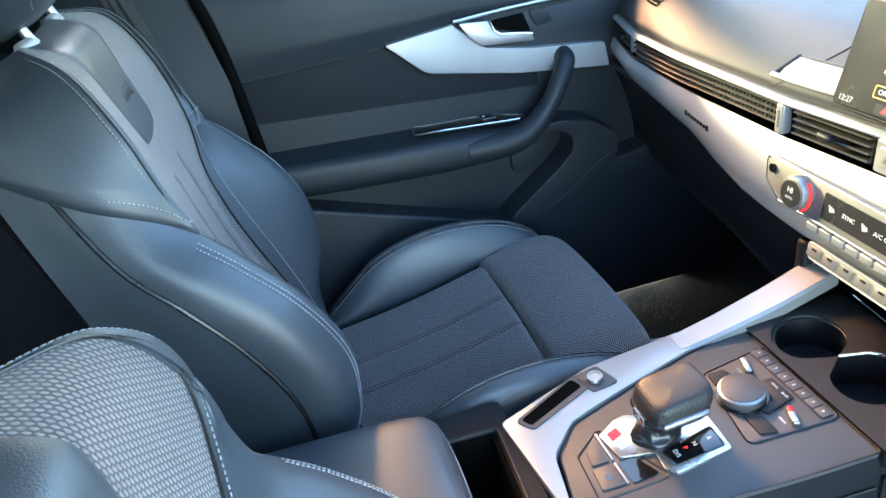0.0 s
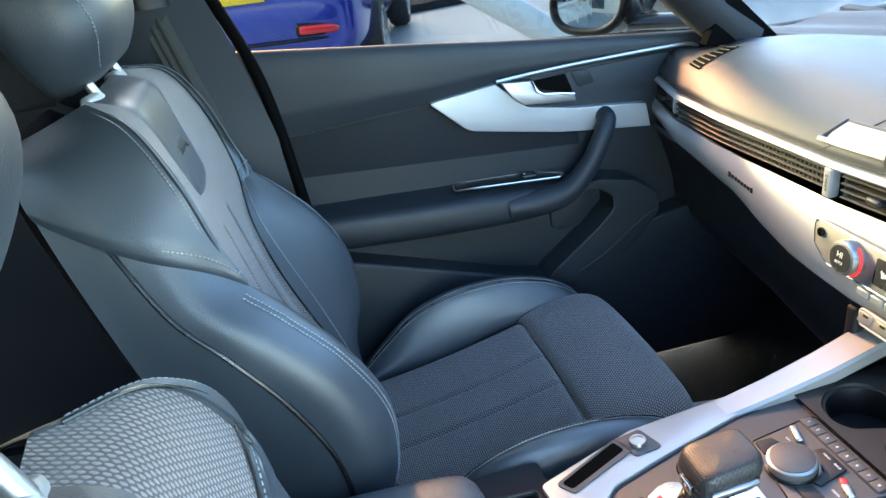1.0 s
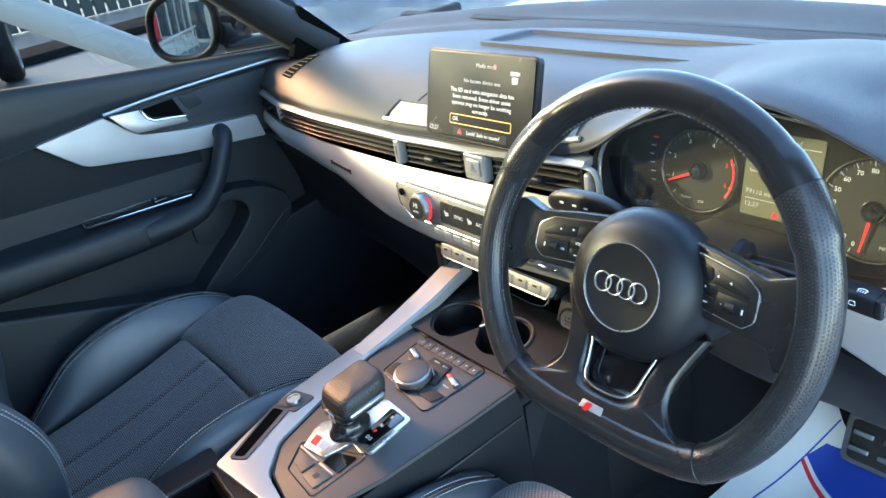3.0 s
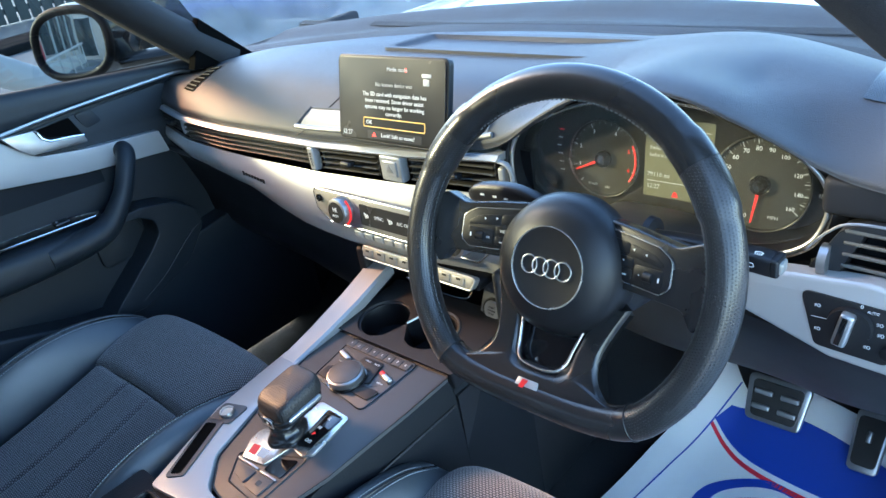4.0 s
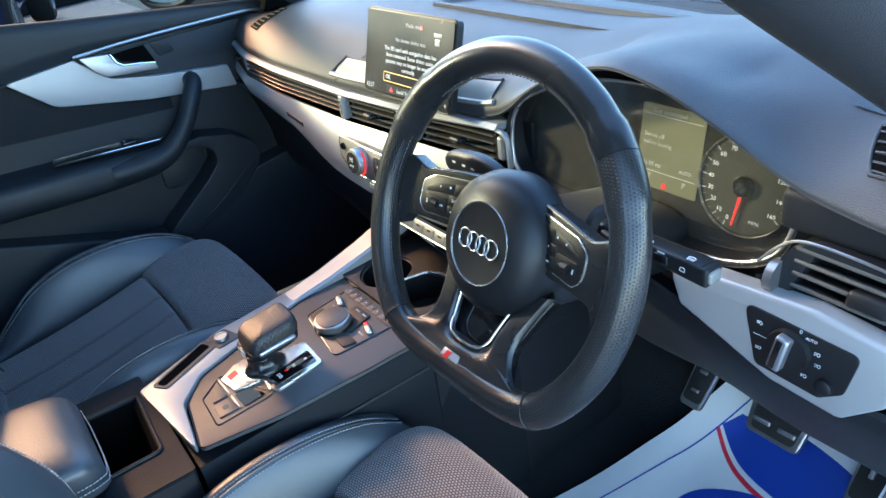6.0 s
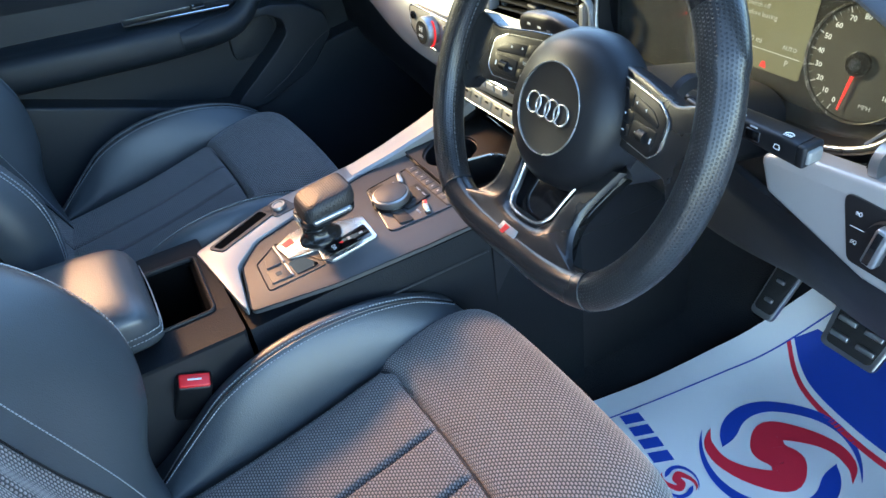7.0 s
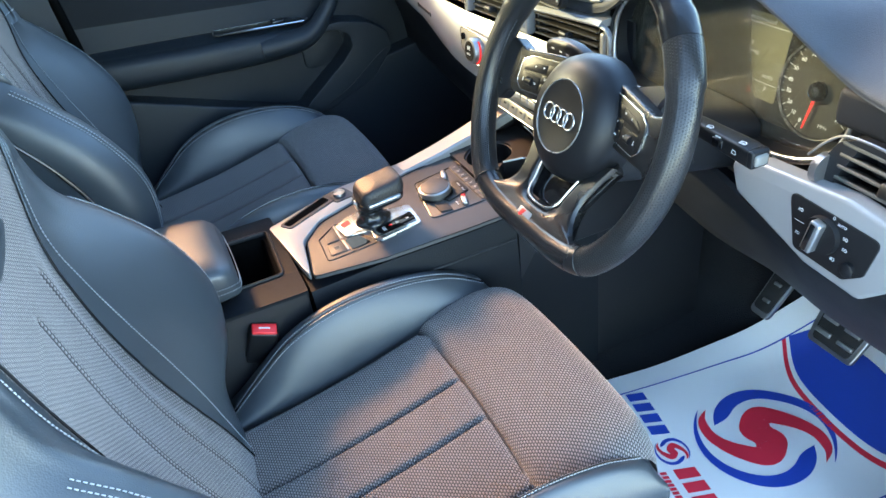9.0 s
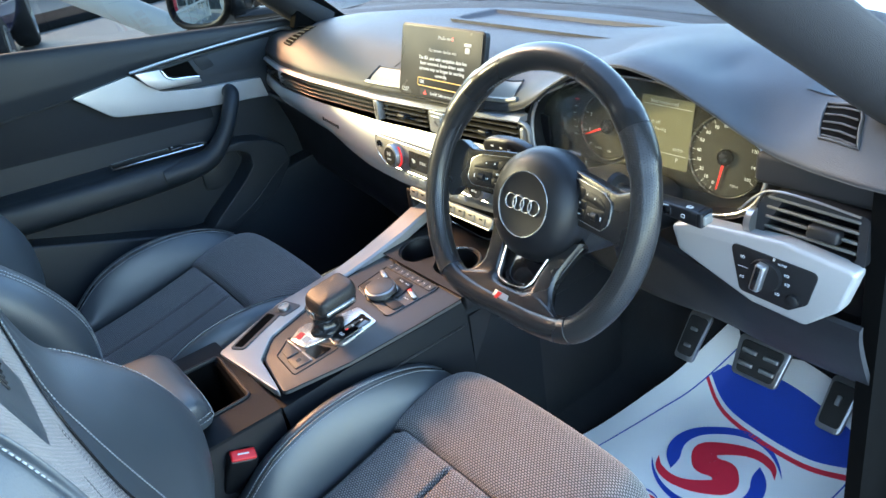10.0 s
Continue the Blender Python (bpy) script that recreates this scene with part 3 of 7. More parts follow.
    part("back_shell", sheet(place(back)), PLASTIC, base, "black hard plastic shell")

    # headrest, carried on two posts with moulded collars
    rings = []
    for v, hu, d0, d1 in ((0.668, 0.070, -0.035, 0.008), (0.680, 0.104, -0.05, 0.036), (0.722, 0.128, -0.055, 0.068), (0.78, 0.128, -0.055, 0.062), (0.835, 0.110, -0.05, 0.03), (0.855, 0.070, -0.03, 0.005)):
        m, r = (d0 + d1) / 2, (d1 - d0) / 2
        rings.append([(hu * np.sign(math.cos(a)) * abs(math.cos(a)) ** 0.6, v + lift, nod + m + r * np.sign(math.sin(a)) * abs(math.sin(a)) ** 0.7) for a in np.linspace(0, 2 * math.pi, 20, endpoint=False)])
    head = part("headrest", smooth_loft(place(rings), 40, 60), LEATHER, base, "black leather headrest")
    for q in (2, 8):
        seam_line = cr(arr([r[q] for r in rings[1:-1]]), 80)
        seam_line[:, 2] += 0.0022
        part("stitching", stitches(place(seam_line), 0.0046, 0.0008), THREAD, head, "pale grey thread")
    for sx in (-1, 1):
        part("post", tube([place((sx * 0.07, 0.58, 0.0)), place((sx * 0.07, 0.69, -0.005))], 0.006, 12), STEEL, base)
        collar = [(0.020 * math.cos(a) + sx * 0.07, 0.634 + 0.003 * math.cos(a), -0.010 + 0.013 * math.sin(a)) for a in np.linspace(0, 2 * math.pi, 20, endpoint=False)]
        part("post_collar", smooth_loft(place([collar, [(u, v + 0.008, w) for u, v, w in collar], [(sx * 0.07 + 0.8 * (u - sx * 0.07), v + 0.012, -0.010 + 0.8 * (w + 0.010)) for u, v, w in collar]]), 8, 28), SILVER, base, "pale moulded collar")
    return base


seat(0.377, -0.130, 0.304, 17.0, "black leather and woven cloth driver's sports seat", 0.935, 0.020, 0.056, 0.49, 1, ((0.108, 0.104, 0.098, 0.090, 0.083, 0.078, 0.094, 0.188, 0.166, 0.1145), (0.150, 0.147, 0.144, 0.140, 0.140, 0.152, 0.165, 0.172, 0.158, 0.112)))
seat(-0.370, -0.157, 0.324, 20.0, "black leather and woven cloth passenger sports seat", lift=-0.013)


def face(x, y, z, lean=0.12):
    """A frame on a panel that faces rearwards, leaning back a little: x across, y up, z towards the seats."""
    return axes((x, y, z), (1, 0, 0), (0, lean, 1))


def holed(outer, inner, depth, m=None, skirt=0.01, floor=True):
    """A plate with an opening that has walls and, when asked, a floor."""
    c = np.mean(arr(inner), axis=0)
    ang = sorted({round(math.atan2(p[1] - c[1], p[0] - c[0]), 5) for p in [*outer, *inner]})

    def reach(poly, a):
        d, best = arr((math.cos(a), math.sin(a))), 0.0
        for i in range(len(poly)):
            p, q = arr(poly[i - 1]) - c, arr(poly[i]) - c
            e = q - p
            den = d[0] * e[1] - d[1] * e[0]
            if abs(den) < 1e-12:
                continue
            t = (p[0] * e[1] - p[1] * e[0]) / den
            s = (p[0] * d[1] - p[1] * d[0]) / den
            if t > 0 and -1e-6 <= s <= 1 + 1e-6:
                best = max(best, t)
        return c + d * best

    O, I = [reach(outer, a) for a in ang], [reach(inner, a) for a in ang]
    rings = [[(*p, -skirt) for p in O], [(*p, 0) for p in O], [(*(p + (c - p) * -0.0), 0) for p in I], [(*(p + (c - p) * 0.02), -0.003) for p in I], [(*(p + (c - p) * 0.06), -depth) for p in I]]
    bm = loft(rings, False)
    if floor:
        bm.verts.ensure_lookup_table()
        n = len(ang)
        bm.faces.new([bm.verts[4 * n + k] for k in range(n)])
    bmesh.ops.recalc_face_normals(bm, faces=bm.faces)
    if m is not None:
        bm.transform(m)
    return bm


# ---- steering wheel ----
WC = (0.368, 0.016, 0.660)
RAKE = radians(22)
WM = axes(WC, (1, 0, 0), (0, math.sin(RAKE), math.cos(RAKE)))
HM = WM @ pose(0, 0, -0.017)


def on_wheel(p):
    return [tuple(WM @ Vector(q)) for q in p]


def rim_point(a, r=0.1725):
    x, y = r * math.cos(a), r * math.sin(a)
    low = -0.142
    if y < low + 0.02:
        k = (low + 0.02 - y) / 0.045
        y = low + 0.02 - 0.02 * (1 - math.exp(-k * 1.6)) / (1 - math.exp(-1.6)) if k < 1 else low
    return (x, y + 0.007, 0)


wheel = thing("steering_wheel", "black leather flat-bottomed three-spoke steering wheel", "steering wheel", WC)


def rim_part(name, a0, a1, material, label, n=40, r=0.0168):
    path = [rim_point(radians(a)) for a in np.linspace(a0, a1, n)]
    sec = [1.0 + (0.10 if 25 < a % 360 < 48 or 132 < a % 360 < 155 else 0) for a in np.linspace(a0, a1, n)]
    return part(name, tube(on_wheel(path), [r * k for k in sec], 20), material, wheel, label)


rim_part("rim_top", 40, 140, LEATHER_SMOOTH, "smooth black leather")
rim_part("rim_grip", 140, 230, LEATHER_HOLES, "perforated black leather")
rim_part("rim_bottom", 230, 310, LEATHER_SMOOTH, "smooth worn black leather")
rim_part("rim_grip", 310, 400, LEATHER_HOLES, "perforated black leather")
for a0, a1 in ((45, 135), (145, 225), (315, 395)):
    part("stitching", stitches(on_wheel([(x * 0.9035, y * 0.9035, 0.003) for x, y, z in [rim_point(radians(a)) for a in np.linspace(a0, a1, 80)]]), 0.005, 0.0007), WHEEL_THREAD, wheel, "grey thread")
for a in (40, 140, 230, 310):
    c = rim_point(radians(a))
    t = arr(rim_point(radians(a + 1))) - arr(rim_point(radians(a - 1)))
    t /= np.linalg.norm(t)
    s = arr((t[1], -t[0], 0))
    part("seam", tube(on_wheel([arr(c) + 0.0172 * (math.cos(b) * s + math.sin(b) * arr((0, 0, 1))) for b in np.linspace(0, 2 * math.pi, 24, endpoint=False)]), 0.0008, 5, closed=True), SATINBLACK, wheel)

# hub, badge and its ring
hub = part("airbag_cover", lathe([(0.0, 0.0225), (0.0395, 0.0225), (0.0415, 0.0235), (0.056, 0.019), (0.068, 0.008), (0.0735, -0.008), (0.072, -0.03), (0.05, -0.045)][::-1], 56, HM), SATINBLACK, wheel, "black domed airbag cover")
part("badge_ring", lathe([(0.0398, 0.0228), (0.0402, 0.0243), (0.0412, 0.0245), (0.0418, 0.0226)], 64, HM, False), BEZEL, hub, "chrome ring")
for k in range(4):
    ring = [HM @ Vector((-0.0195 + 0.0130 * k + 0.0092 * math.cos(a), 0.0092 * math.sin(a), 0.0238)) for a in np.linspace(0, 2 * math.pi, 36, endpoint=False)]
    part("badge_hoop", tube(ring, 0.0011, 8, closed=True), BEZEL, hub, "chrome hoop")


def spoke(sx):
    # each arm falls back from the rim towards the hub
    TM = WM @ pose(0, 0, -0.036, 0, -10 * sx, 0)

    def flip(pts):
        return [(sx * x, y) for x, y in pts]

    def drawn_in(pts):
        return [(0.050 + 0.82 * (x - 0.044), y) for x, y in pts]

    body = rounded(flip([(0.030, 0.057), (0.080, 0.0515), (0.124, 0.0440), (0.150, 0.054), (0.160, 0.045), (0.160, -0.015), (0.150, -0.030), (0.137, -0.010), (0.060, -0.007), (0.030, -0.02)]), (0.004, 0.03, 0.02, 0.01, 0.01, 0.01, 0.008, 0.012, 0.02, 0.004), 6)
    sp = part("spoke", plate(body, 0.018, 0.006, TM @ pose(0, 0, -0.013), 4), LEATHER_SMOOTH, wheel, "black leather spoke")
    pts = rounded(flip(drawn_in([(0.044, 0.048), (0.114, 0.041), (0.133, 0.032), (0.134, 0.006), (0.122, -0.002), (0.072, 0.001), (0.050, 0.020)])), (0.005, 0.012, 0.010, 0.009, 0.008, 0.010, 0.008), 6)
    part("pod_frame", plate(pts, 0.0030, 0.001, TM @ pose(0, 0, 0.0042)), CHROME, sp, "chrome-edged frame")
    part("pod_line", tube([TM @ Vector((x, y, 0.0068)) for x, y in pts], 0.0007, 6, closed=True), BEZEL, sp, "thin chrome line")
    mid = arr((sx * 0.0894, 0.020))
    pod = part("button_pod", plate([tuple(mid + (arr(p) - mid) * 0.982) for p in pts], 0.0030, 0.001, TM @ pose(0, 0, 0.0050)), SATINBLACK, sp, "black button pod")
    keys = (
        [(0.076, 0.0400), (0.112, 0.0350), (0.127, 0.0270), (0.127, 0.0225), (0.078, 0.0275)],
        [(0.046, 0.0435), (0.074, 0.0405), (0.076, 0.0280), (0.056, 0.0300)],
        [(0.054, 0.0275), (0.083, 0.0255), (0.083, 0.0150), (0.060, 0.0160)],
        [(0.062, 0.0145), (0.083, 0.0135), (0.083, 0.0030), (0.071, 0.0040)],
        [(0.086, 0.0205), (0.128, 0.0205), (0.128, 0.0015), (0.086, 0.0025)],
    )
    for k in keys:
        k = drawn_in([(0.092 + 0.90 * (x - 0.092), 0.020 + 0.90 * (y - 0.020)) for x, y in k])
        part("button", plate(rounded(flip(k), 0.0022, 3), 0.0009, 0.0003, TM @ pose(0, 0, 0.0078)), SATINBLACK, pod)
    z = TM @ pose(0, 0, 0.0089)
    part("thumb_roller", tube([TM @ Vector((sx * 0.0965, 0.0115, 0.0075)), TM @ Vector((sx * 0.1055, 0.0115, 0.0075))], 0.0050, 18), SATINBLACK, pod)
    part("symbol", plate(flip(drawn_in([(0.0985, 0.0314), (0.1015, 0.0326), (0.1015, 0.0298)])), 0.0002, 0, z), PRINT, pod)
    part("symbol", plate(flip(drawn_in([(0.0845, 0.0347), (0.0845, 0.0319), (0.0815, 0.0333)])), 0.0002, 0, z), PRINT, pod)
    part("symbol", rbox(0.0016, 0.0045, 0.0002, 0, z @ pose(sx * 0.1123, 0.0115, 0.0001)), PRINT, pod)
    part("symbol", rbox(0.0045, 0.0012, 0.0002, 0, z @ pose(sx * 0.075, 0.0085, 0.0001)), PRINT, pod)
    words("VIEW" if sx < 0 else "*", 0.0048, z @ pose(sx * 0.0721, 0.0205, 0.0001), PRINT, pod, "symbol")
    words("OK" if sx < 0 else "+", 0.0034, z @ pose(sx * 0.0910, 0.0115, 0.0001), PRINT, pod, "symbol")


spoke(-1)
spoke(1)
# the double lower spoke and the web at the rim, in one piece round a gloss black window
outer_c = [(0.080, -0.028), (0.069, -0.054), (0.0625, -0.077), (0.0645, -0.096), (0.079, -0.1115), (0.106, -0.1225), (0.088, -0.136), (0.046, -0.1375), (0.0, -0.1375)]
inner_c = [(0.045, -0.036), (0.0385, -0.058), (0.0335, -0.079), (0.0310, -0.091), (0.0290, -0.0965), (0.0255, -0.1010), (0.0205, -0.1040), (0.0120, -0.1058), (0.0, -0.1062)]
lip_z = [-0.034, -0.027, -0.019, -0.013, -0.006, 0.002, 0.007, 0.008, 0.008]
half_o = [(x, y, z) for (x, y), z in zip(outer_c, lip_z)]
half_i = [(x, y, z) for (x, y), z in zip(inner_c, (-0.036, -0.028, -0.020, -0.016, -0.013, -0.010, -0.008, -0.007, -0.006))]
line_o = cr(half_o + [(-x, y, z) for x, y, z in half_o[-2::-1]], 110)
line_i = cr(half_i + [(-x, y, z) for x, y, z in half_i[-2::-1]], 110)
web = []
for po, pi in zip(line_o, line_i):
    row = []
    for t in np.linspace(0, 1, 15):
        q = pi + (po - pi) * t
        q[2] += 0.0095 * min(1.0, t / 0.16, 0.25 + (1 - t) / 0.16) ** 0.5
        row.append(q)
    web.append(on_wheel(row))
web_bm = sheet(web)
bmesh.ops.recalc_face_normals(web_bm, faces=web_bm.faces)
bmesh.ops.solidify(web_bm, geom=web_bm.faces[:], thickness=0.021)
part("lower_spoke", web_bm, LEATHER_SMOOTH, wheel, "worn black leather double lower spoke")
for sx in (-1, 1):
    seam = [(sx * abs(p[0]) * 0.94, p[1] - 0.001, p[2] + 0.0078) for p in line_o[:38]]
    part("stitching", stitches(on_wheel(seam), 0.0048, 0.0007), WHEEL_THREAD, wheel, "grey thread")
win = rounded([(-0.046, -0.040), (0.046, -0.040), (0.033, -0.116), (-0.033, -0.116)], 0.008)
part("lower_window", plate(win, 0.004, 0.001, WM @ pose(0, 0.0, -0.060, -23)), GLOSSBLACK, wheel, "gloss black insert")
part("window_trim", tube(on_wheel([(0.965 * x, y + 0.0012, z + 0.0065) for x, y, z in line_i]), 0.0015, 8), BEZEL, wheel, "thin chrome trim")
BADGE_M = WM @ pose(-0.002, -0.122, 0.0098, -24) @ pose(0, 0.120, 0)
bad = part("bottom_badge", plate([(-0.014, -0.1255), (0.014, -0.1255), (0.012, -0.1145), (-0.012, -0.1145)], 0.0015, 0.0004, BADGE_M), SILVER, wheel, "silver badge with a red mark")
part("badge_mark", plate([(-0.008, -0.1245), (-0.003, -0.1245), (0.001, -0.1155), (-0.006, -0.1155)], 0.0012, 0, BADGE_M @ pose(0, 0, 0.0011)), RED, bad, "red slanted mark")

# column shroud and stalks
column = thing("steering_column", "black plastic steering column shroud with two stalks", "steering column", (0.362, 0.12, 0.60))
sh = []
for y, w, h0, h1 in ((0.045, 0.050, 0.575, 0.660), (0.10, 0.060, 0.565, 0.655), (0.17, 0.066, 0.555, 0.640), (0.25, 0.070, 0.54, 0.62)):
    sh.append([(0.362 + w * np.sign(math.cos(a)) * abs(math.cos(a)) ** 0.5, y, (h0 + h1) / 2 + (h1 - h0) / 2 * np.sign(math.sin(a)) * abs(math.sin(a)) ** 0.6) for a in np.linspace(0, 2 * math.pi, 24, endpoint=False)])
part("shroud", smooth_loft(sh, 16, 48), PLASTIC, column, "black plastic shroud")
left_rows = ((0.320, 0.666, 0.009, 0.008), (0.300, 0.678, 0.011, 0.009), (0.270, 0.682, 0.0145, 0.0095), (0.235, 0.680, 0.0145, 0.0095), (0.212, 0.677, 0.0115, 0.008), (0.202, 0.675, 0.005, 0.004))
right_rows = ((0.412, 0.652, 0.007, 0.007), (0.455, 0.654, 0.0080, 0.009), (0.500, 0.653, 0.0090, 0.011), (0.530, 0.652, 0.0100, 0.012), (0.544, 0.651, 0.0098, 0.012))
for sx, rows_, sy in ((-1, left_rows, 0.100), (1, right_rows, 0.124)):
    ring_ = [[(x, sy + d * np.sign(math.cos(a)) * abs(math.cos(a)) ** (0.6 if sx < 0 else 0.4), z + h * np.sign(math.sin(a)) * abs(math.sin(a)) ** (0.6 if sx < 0 else 0.4)) for a in np.linspace(0, 2 * math.pi, 24, endpoint=False)] for x, z, h, d in rows_]
    st = part("stalk", smooth_loft(ring_, 24, 40), SATINBLACK, column, "black control stalk")
    if sx > 0:
        part("stalk_end", rbox(0.009, 0.023, 0.019, 0.003, pose(0.5470, sy, 0.651), 4), SATINBLACK, st, "squared stalk end")
        part("end_button", rbox(0.007, 0.016, 0.012, 0.0025, pose(0.5510, sy - 0.001, 0.651), 3), PANELGREY, st, "grey end button")
        part("rocker", rbox(0.015, 0.004, 0.010, 0.0015, pose(0.503, sy - 0.0105, 0.653)), GLOSSBLACK, st)
        part("stalk_boot", lathe([(0.024, 0.0), (0.022, 0.006), (0.012, 0.008)], 28, axes((0.418, sy, 0.651), (0, 1, 0), (0, 0, 1)), False), PLASTIC, st)
        # printed wiper marks: arcs with drops on the top, an outlined box on the front
        for x in (0.486, 0.532):
            part("symbol", join(tube([(x + 0.0045 * math.cos(a), sy - 0.008 + 0.0045 * math.sin(a), 0.6632) for a in np.linspace(0.5, 2.6, 9)], 0.0005, 4), *[rbox(0.0008, 0.003, 0.0006, 0, pose(x - 0.003 + 0.002 * q, sy - 0.0075, 0.6630)) for q in range(4)]), PRINT, st)
        part("symbol", tube([(0.527 + dx, sy - 0.0122, 0.6525 + dz) for dx, dz in rounded([(-0.0028, -0.002), (0.0028, -0.002), (0.002, 0.002), (-0.002, 0.002)], 0.0007)], 0.00035, 4, closed=True), PRINT, st)
        part("symbol", rbox(0.007, 0.0006, 0.0012, 0, pose(0.503, sy - 0.0112, 0.6600)), PRINT, st)
    else:
        for x in (0.228, 0.246, 0.262):
            part("symbol", rbox(0.0055, 0.0004, 0.0024, 0, pose(x, sy - 0.0100, 0.682)), PRINT, st)
part("paddle", rbox(0.030, 0.006, 0.055, 0.003, pose(0.250, 0.088, 0.655, 20, 0, 15)), SATINBLACK, column)
part("paddle", rbox(0.030, 0.006, 0.055, 0.003, pose(0.476, 0.088, 0.655, 20, 0, -15)), SATINBLACK, column)

# ---- dashboard ----
dash = thing("dashboard", "black soft-touch dashboard with a brushed silver trim blade", "dashboard", (0.0, 0.35, 0.45))
XS = (-0.745, -0.60, -0.45, -0.20, 0.0, 0.13, 0.17, 0.21, 0.28, 0.36, 0.43, 0.50, 0.57, 0.62, 0.70, 0.735)
Y0 = (0.215, 0.182, 0.176, 0.186, 0.205, 0.222, 0.222, 0.215, 0.205, 0.200, 0.200, 0.200, 0.205, 0.195, 0.170, 0.170)
Z0 = (0.672, 0.668, 0.664, 0.662, 0.666, 0.672, 0.690, 0.722, 0.762, 0.784, 0.772, 0.744, 0.706, 0.702, 0.708, 0.710)


def y_front(x):
    return lerp_table(x, XS, Y0)


def dash_top(x, s):
    """From the rear lip (s = 0) up and over to the foot of the windscreen (s = 1)."""
    x_ = float(np.mean([np.interp(x + d, XS, Y0) for d in (-0.02, -0.01, 0, 0.01, 0.02)]))
    z0 = float(np.mean([np.interp(x + d, XS, Z0) for d in (-0.02, -0.01, 0, 0.01, 0.02)]))
    hood = smooth_step(0.668, 0.73, z0)
    side = smooth_step(0.58, 0.64, x)
    y1 = 0.615 - 0.27 * (abs(x) / 0.74) ** 2.2
    ztop = 0.748 + 0.028 * math.exp(-(((x - 0.40) / 0.17) ** 2)) + 0.012 * side - 0.028 * smooth_step(-0.5, -0.74, x)
    pts = [
        (x_, z0),
        (x_ + 0.004, z0 + 0.016 * (1 - hood) + 0.004 * hood),
        (x_ + 0.035, z0 + (0.044 + 0.02 * side) * (1 - hood) + 0.008 * hood),
        (x_ + 0.10, max(z0 + 0.004, ztop - 0.008)),
        (x_ + 0.10 + (y1 - x_ - 0.10) * 0.4, ztop),
        (x_ + 0.10 + (y1 - x_ - 0.10) * 0.8, ztop - 0.012),
        (y1, 0.728),
    ]
    q = s * 6
    i = min(5, int(q))
    f = q - i
    e = [tuple(2 * arr(pts[0]) - arr(pts[1])), *pts, tuple(2 * arr(pts[-1]) - arr(pts[-2]))]
    a, b, c, d = (arr(k) for k in e[i : i + 4])
    yz = 0.5 * (2 * b + (c - a) * f + (2 * a - 5 * b + 4 * c - d) * f**2 + (3 * b - a - 3 * c + d) * f**3)
    return (x, yz[0], yz[1])


part("dash_pad", surface(dash_top, -0.742, 0.735, 0, 1, 150, 60, 0.006), DASH, dash, "grained soft pad")
# crease line along the pad above the passenger vents, and the split beside the screen
part("pad_seam", tube([arr(dash_top(-0.245 + 0.078 * t, 0.02 + 0.42 * t)) + arr((0, -0.0003, 0.0003)) for t in np.linspace(0, 1, 24)], 0.0008, 5), PLASTIC, dash)
# no opening is cut: a near-black sheet paints the shade between the slats
part("demister_grille", grid_patch([[arr(dash_top(x, q)) + arr((0, 0, 0.0012)) for q in (0.30, 0.37, 0.44, 0.51)] for x in (-0.622, -0.60, -0.578)], 8, 16), DEEP, dash, "side demister grille, shade between slats painted near-black")
for k in range(7):
    q = 0.315 + 0.03 * k
    part("grille_slat", tube([arr(dash_top(x, q)) + arr((0, 0, 0.002)) for x in (-0.620, -0.60, -0.580)], 0.0013, 6), PLASTIC, dash)
# recessed tray at the foot of the windscreen
tray_out = rounded([(-0.23, 0.395), (0.25, 0.395), (0.28, 0.50), (-0.20, 0.50)], 0.012)
tray_in = rounded([(-0.215, 0.405), (0.235, 0.405), (0.258, 0.487), (-0.188, 0.487)], 0.010)
part("tray", holed(tray_out, tray_in, 0.007, pose(0, 0, 0.7535), 0.02), DASH, dash, "shallow moulded tray")
# speaker mesh at the corner, and the side window outlet
part("corner_speaker", grid_patch([[arr(dash_top(x, s)) + arr((0, 0, 0.0015)) for s in (0.50, 0.56, 0.62, 0.68, 0.74, 0.80)] for x in (0.56, 0.59, 0.62, 0.65, 0.68, 0.71)], 20, 20), LEATHER_HOLES, dash, "perforated speaker cover")
out_x = ((0.620, 0.664), (0.613, 0.658), (0.606, 0.651), (0.600, 0.645), (0.596, 0.634))
out_s = (0.316, 0.353, 0.390, 0.427, 0.464)


def outlet_rows(grow, lift):
    return [[arr(dash_top(a - grow + (b - a + 2 * grow) * k / 4, q + (q - 0.390) * 6 * grow)) + arr((0, -lift * 0.8, lift * 0.6)) for k in range(5)] for (a, b), q in zip(out_x, out_s)]


# near-black sheet on the pad in place of a shaded opening
side_vent = part("side_outlet", grid_patch(outlet_rows(0.0, 0.0012), 12, 12), DEEP, dash, "side window outlet, shade between slats painted near-black")
rim_rows = outlet_rows(0.0015, 0.0012)
rim_line = rim_rows[0] + [r[-1] for r in rim_rows[1:]] + rim_rows[-1][-2::-1] + [r[0] for r in rim_rows[-2:0:-1]]
part("outlet_rim", tube(rim_line, 0.0018, 8, closed=True), DASH, side_vent)
for k in range(5):
    t = (k + 0.4) / 5
    q = 0.316 + 0.148 * t
    part("slat", tube([arr(dash_top(x, q + 0.004 * (0.5 - u))) + arr((0, -0.002, 0.0015)) for u, x in ((0, 0.621 - 0.025 * t), (0.5, 0.643 - 0.026 * t), (1, 0.664 - 0.028 * t))], 0.0012, 6), DASH, side_vent)


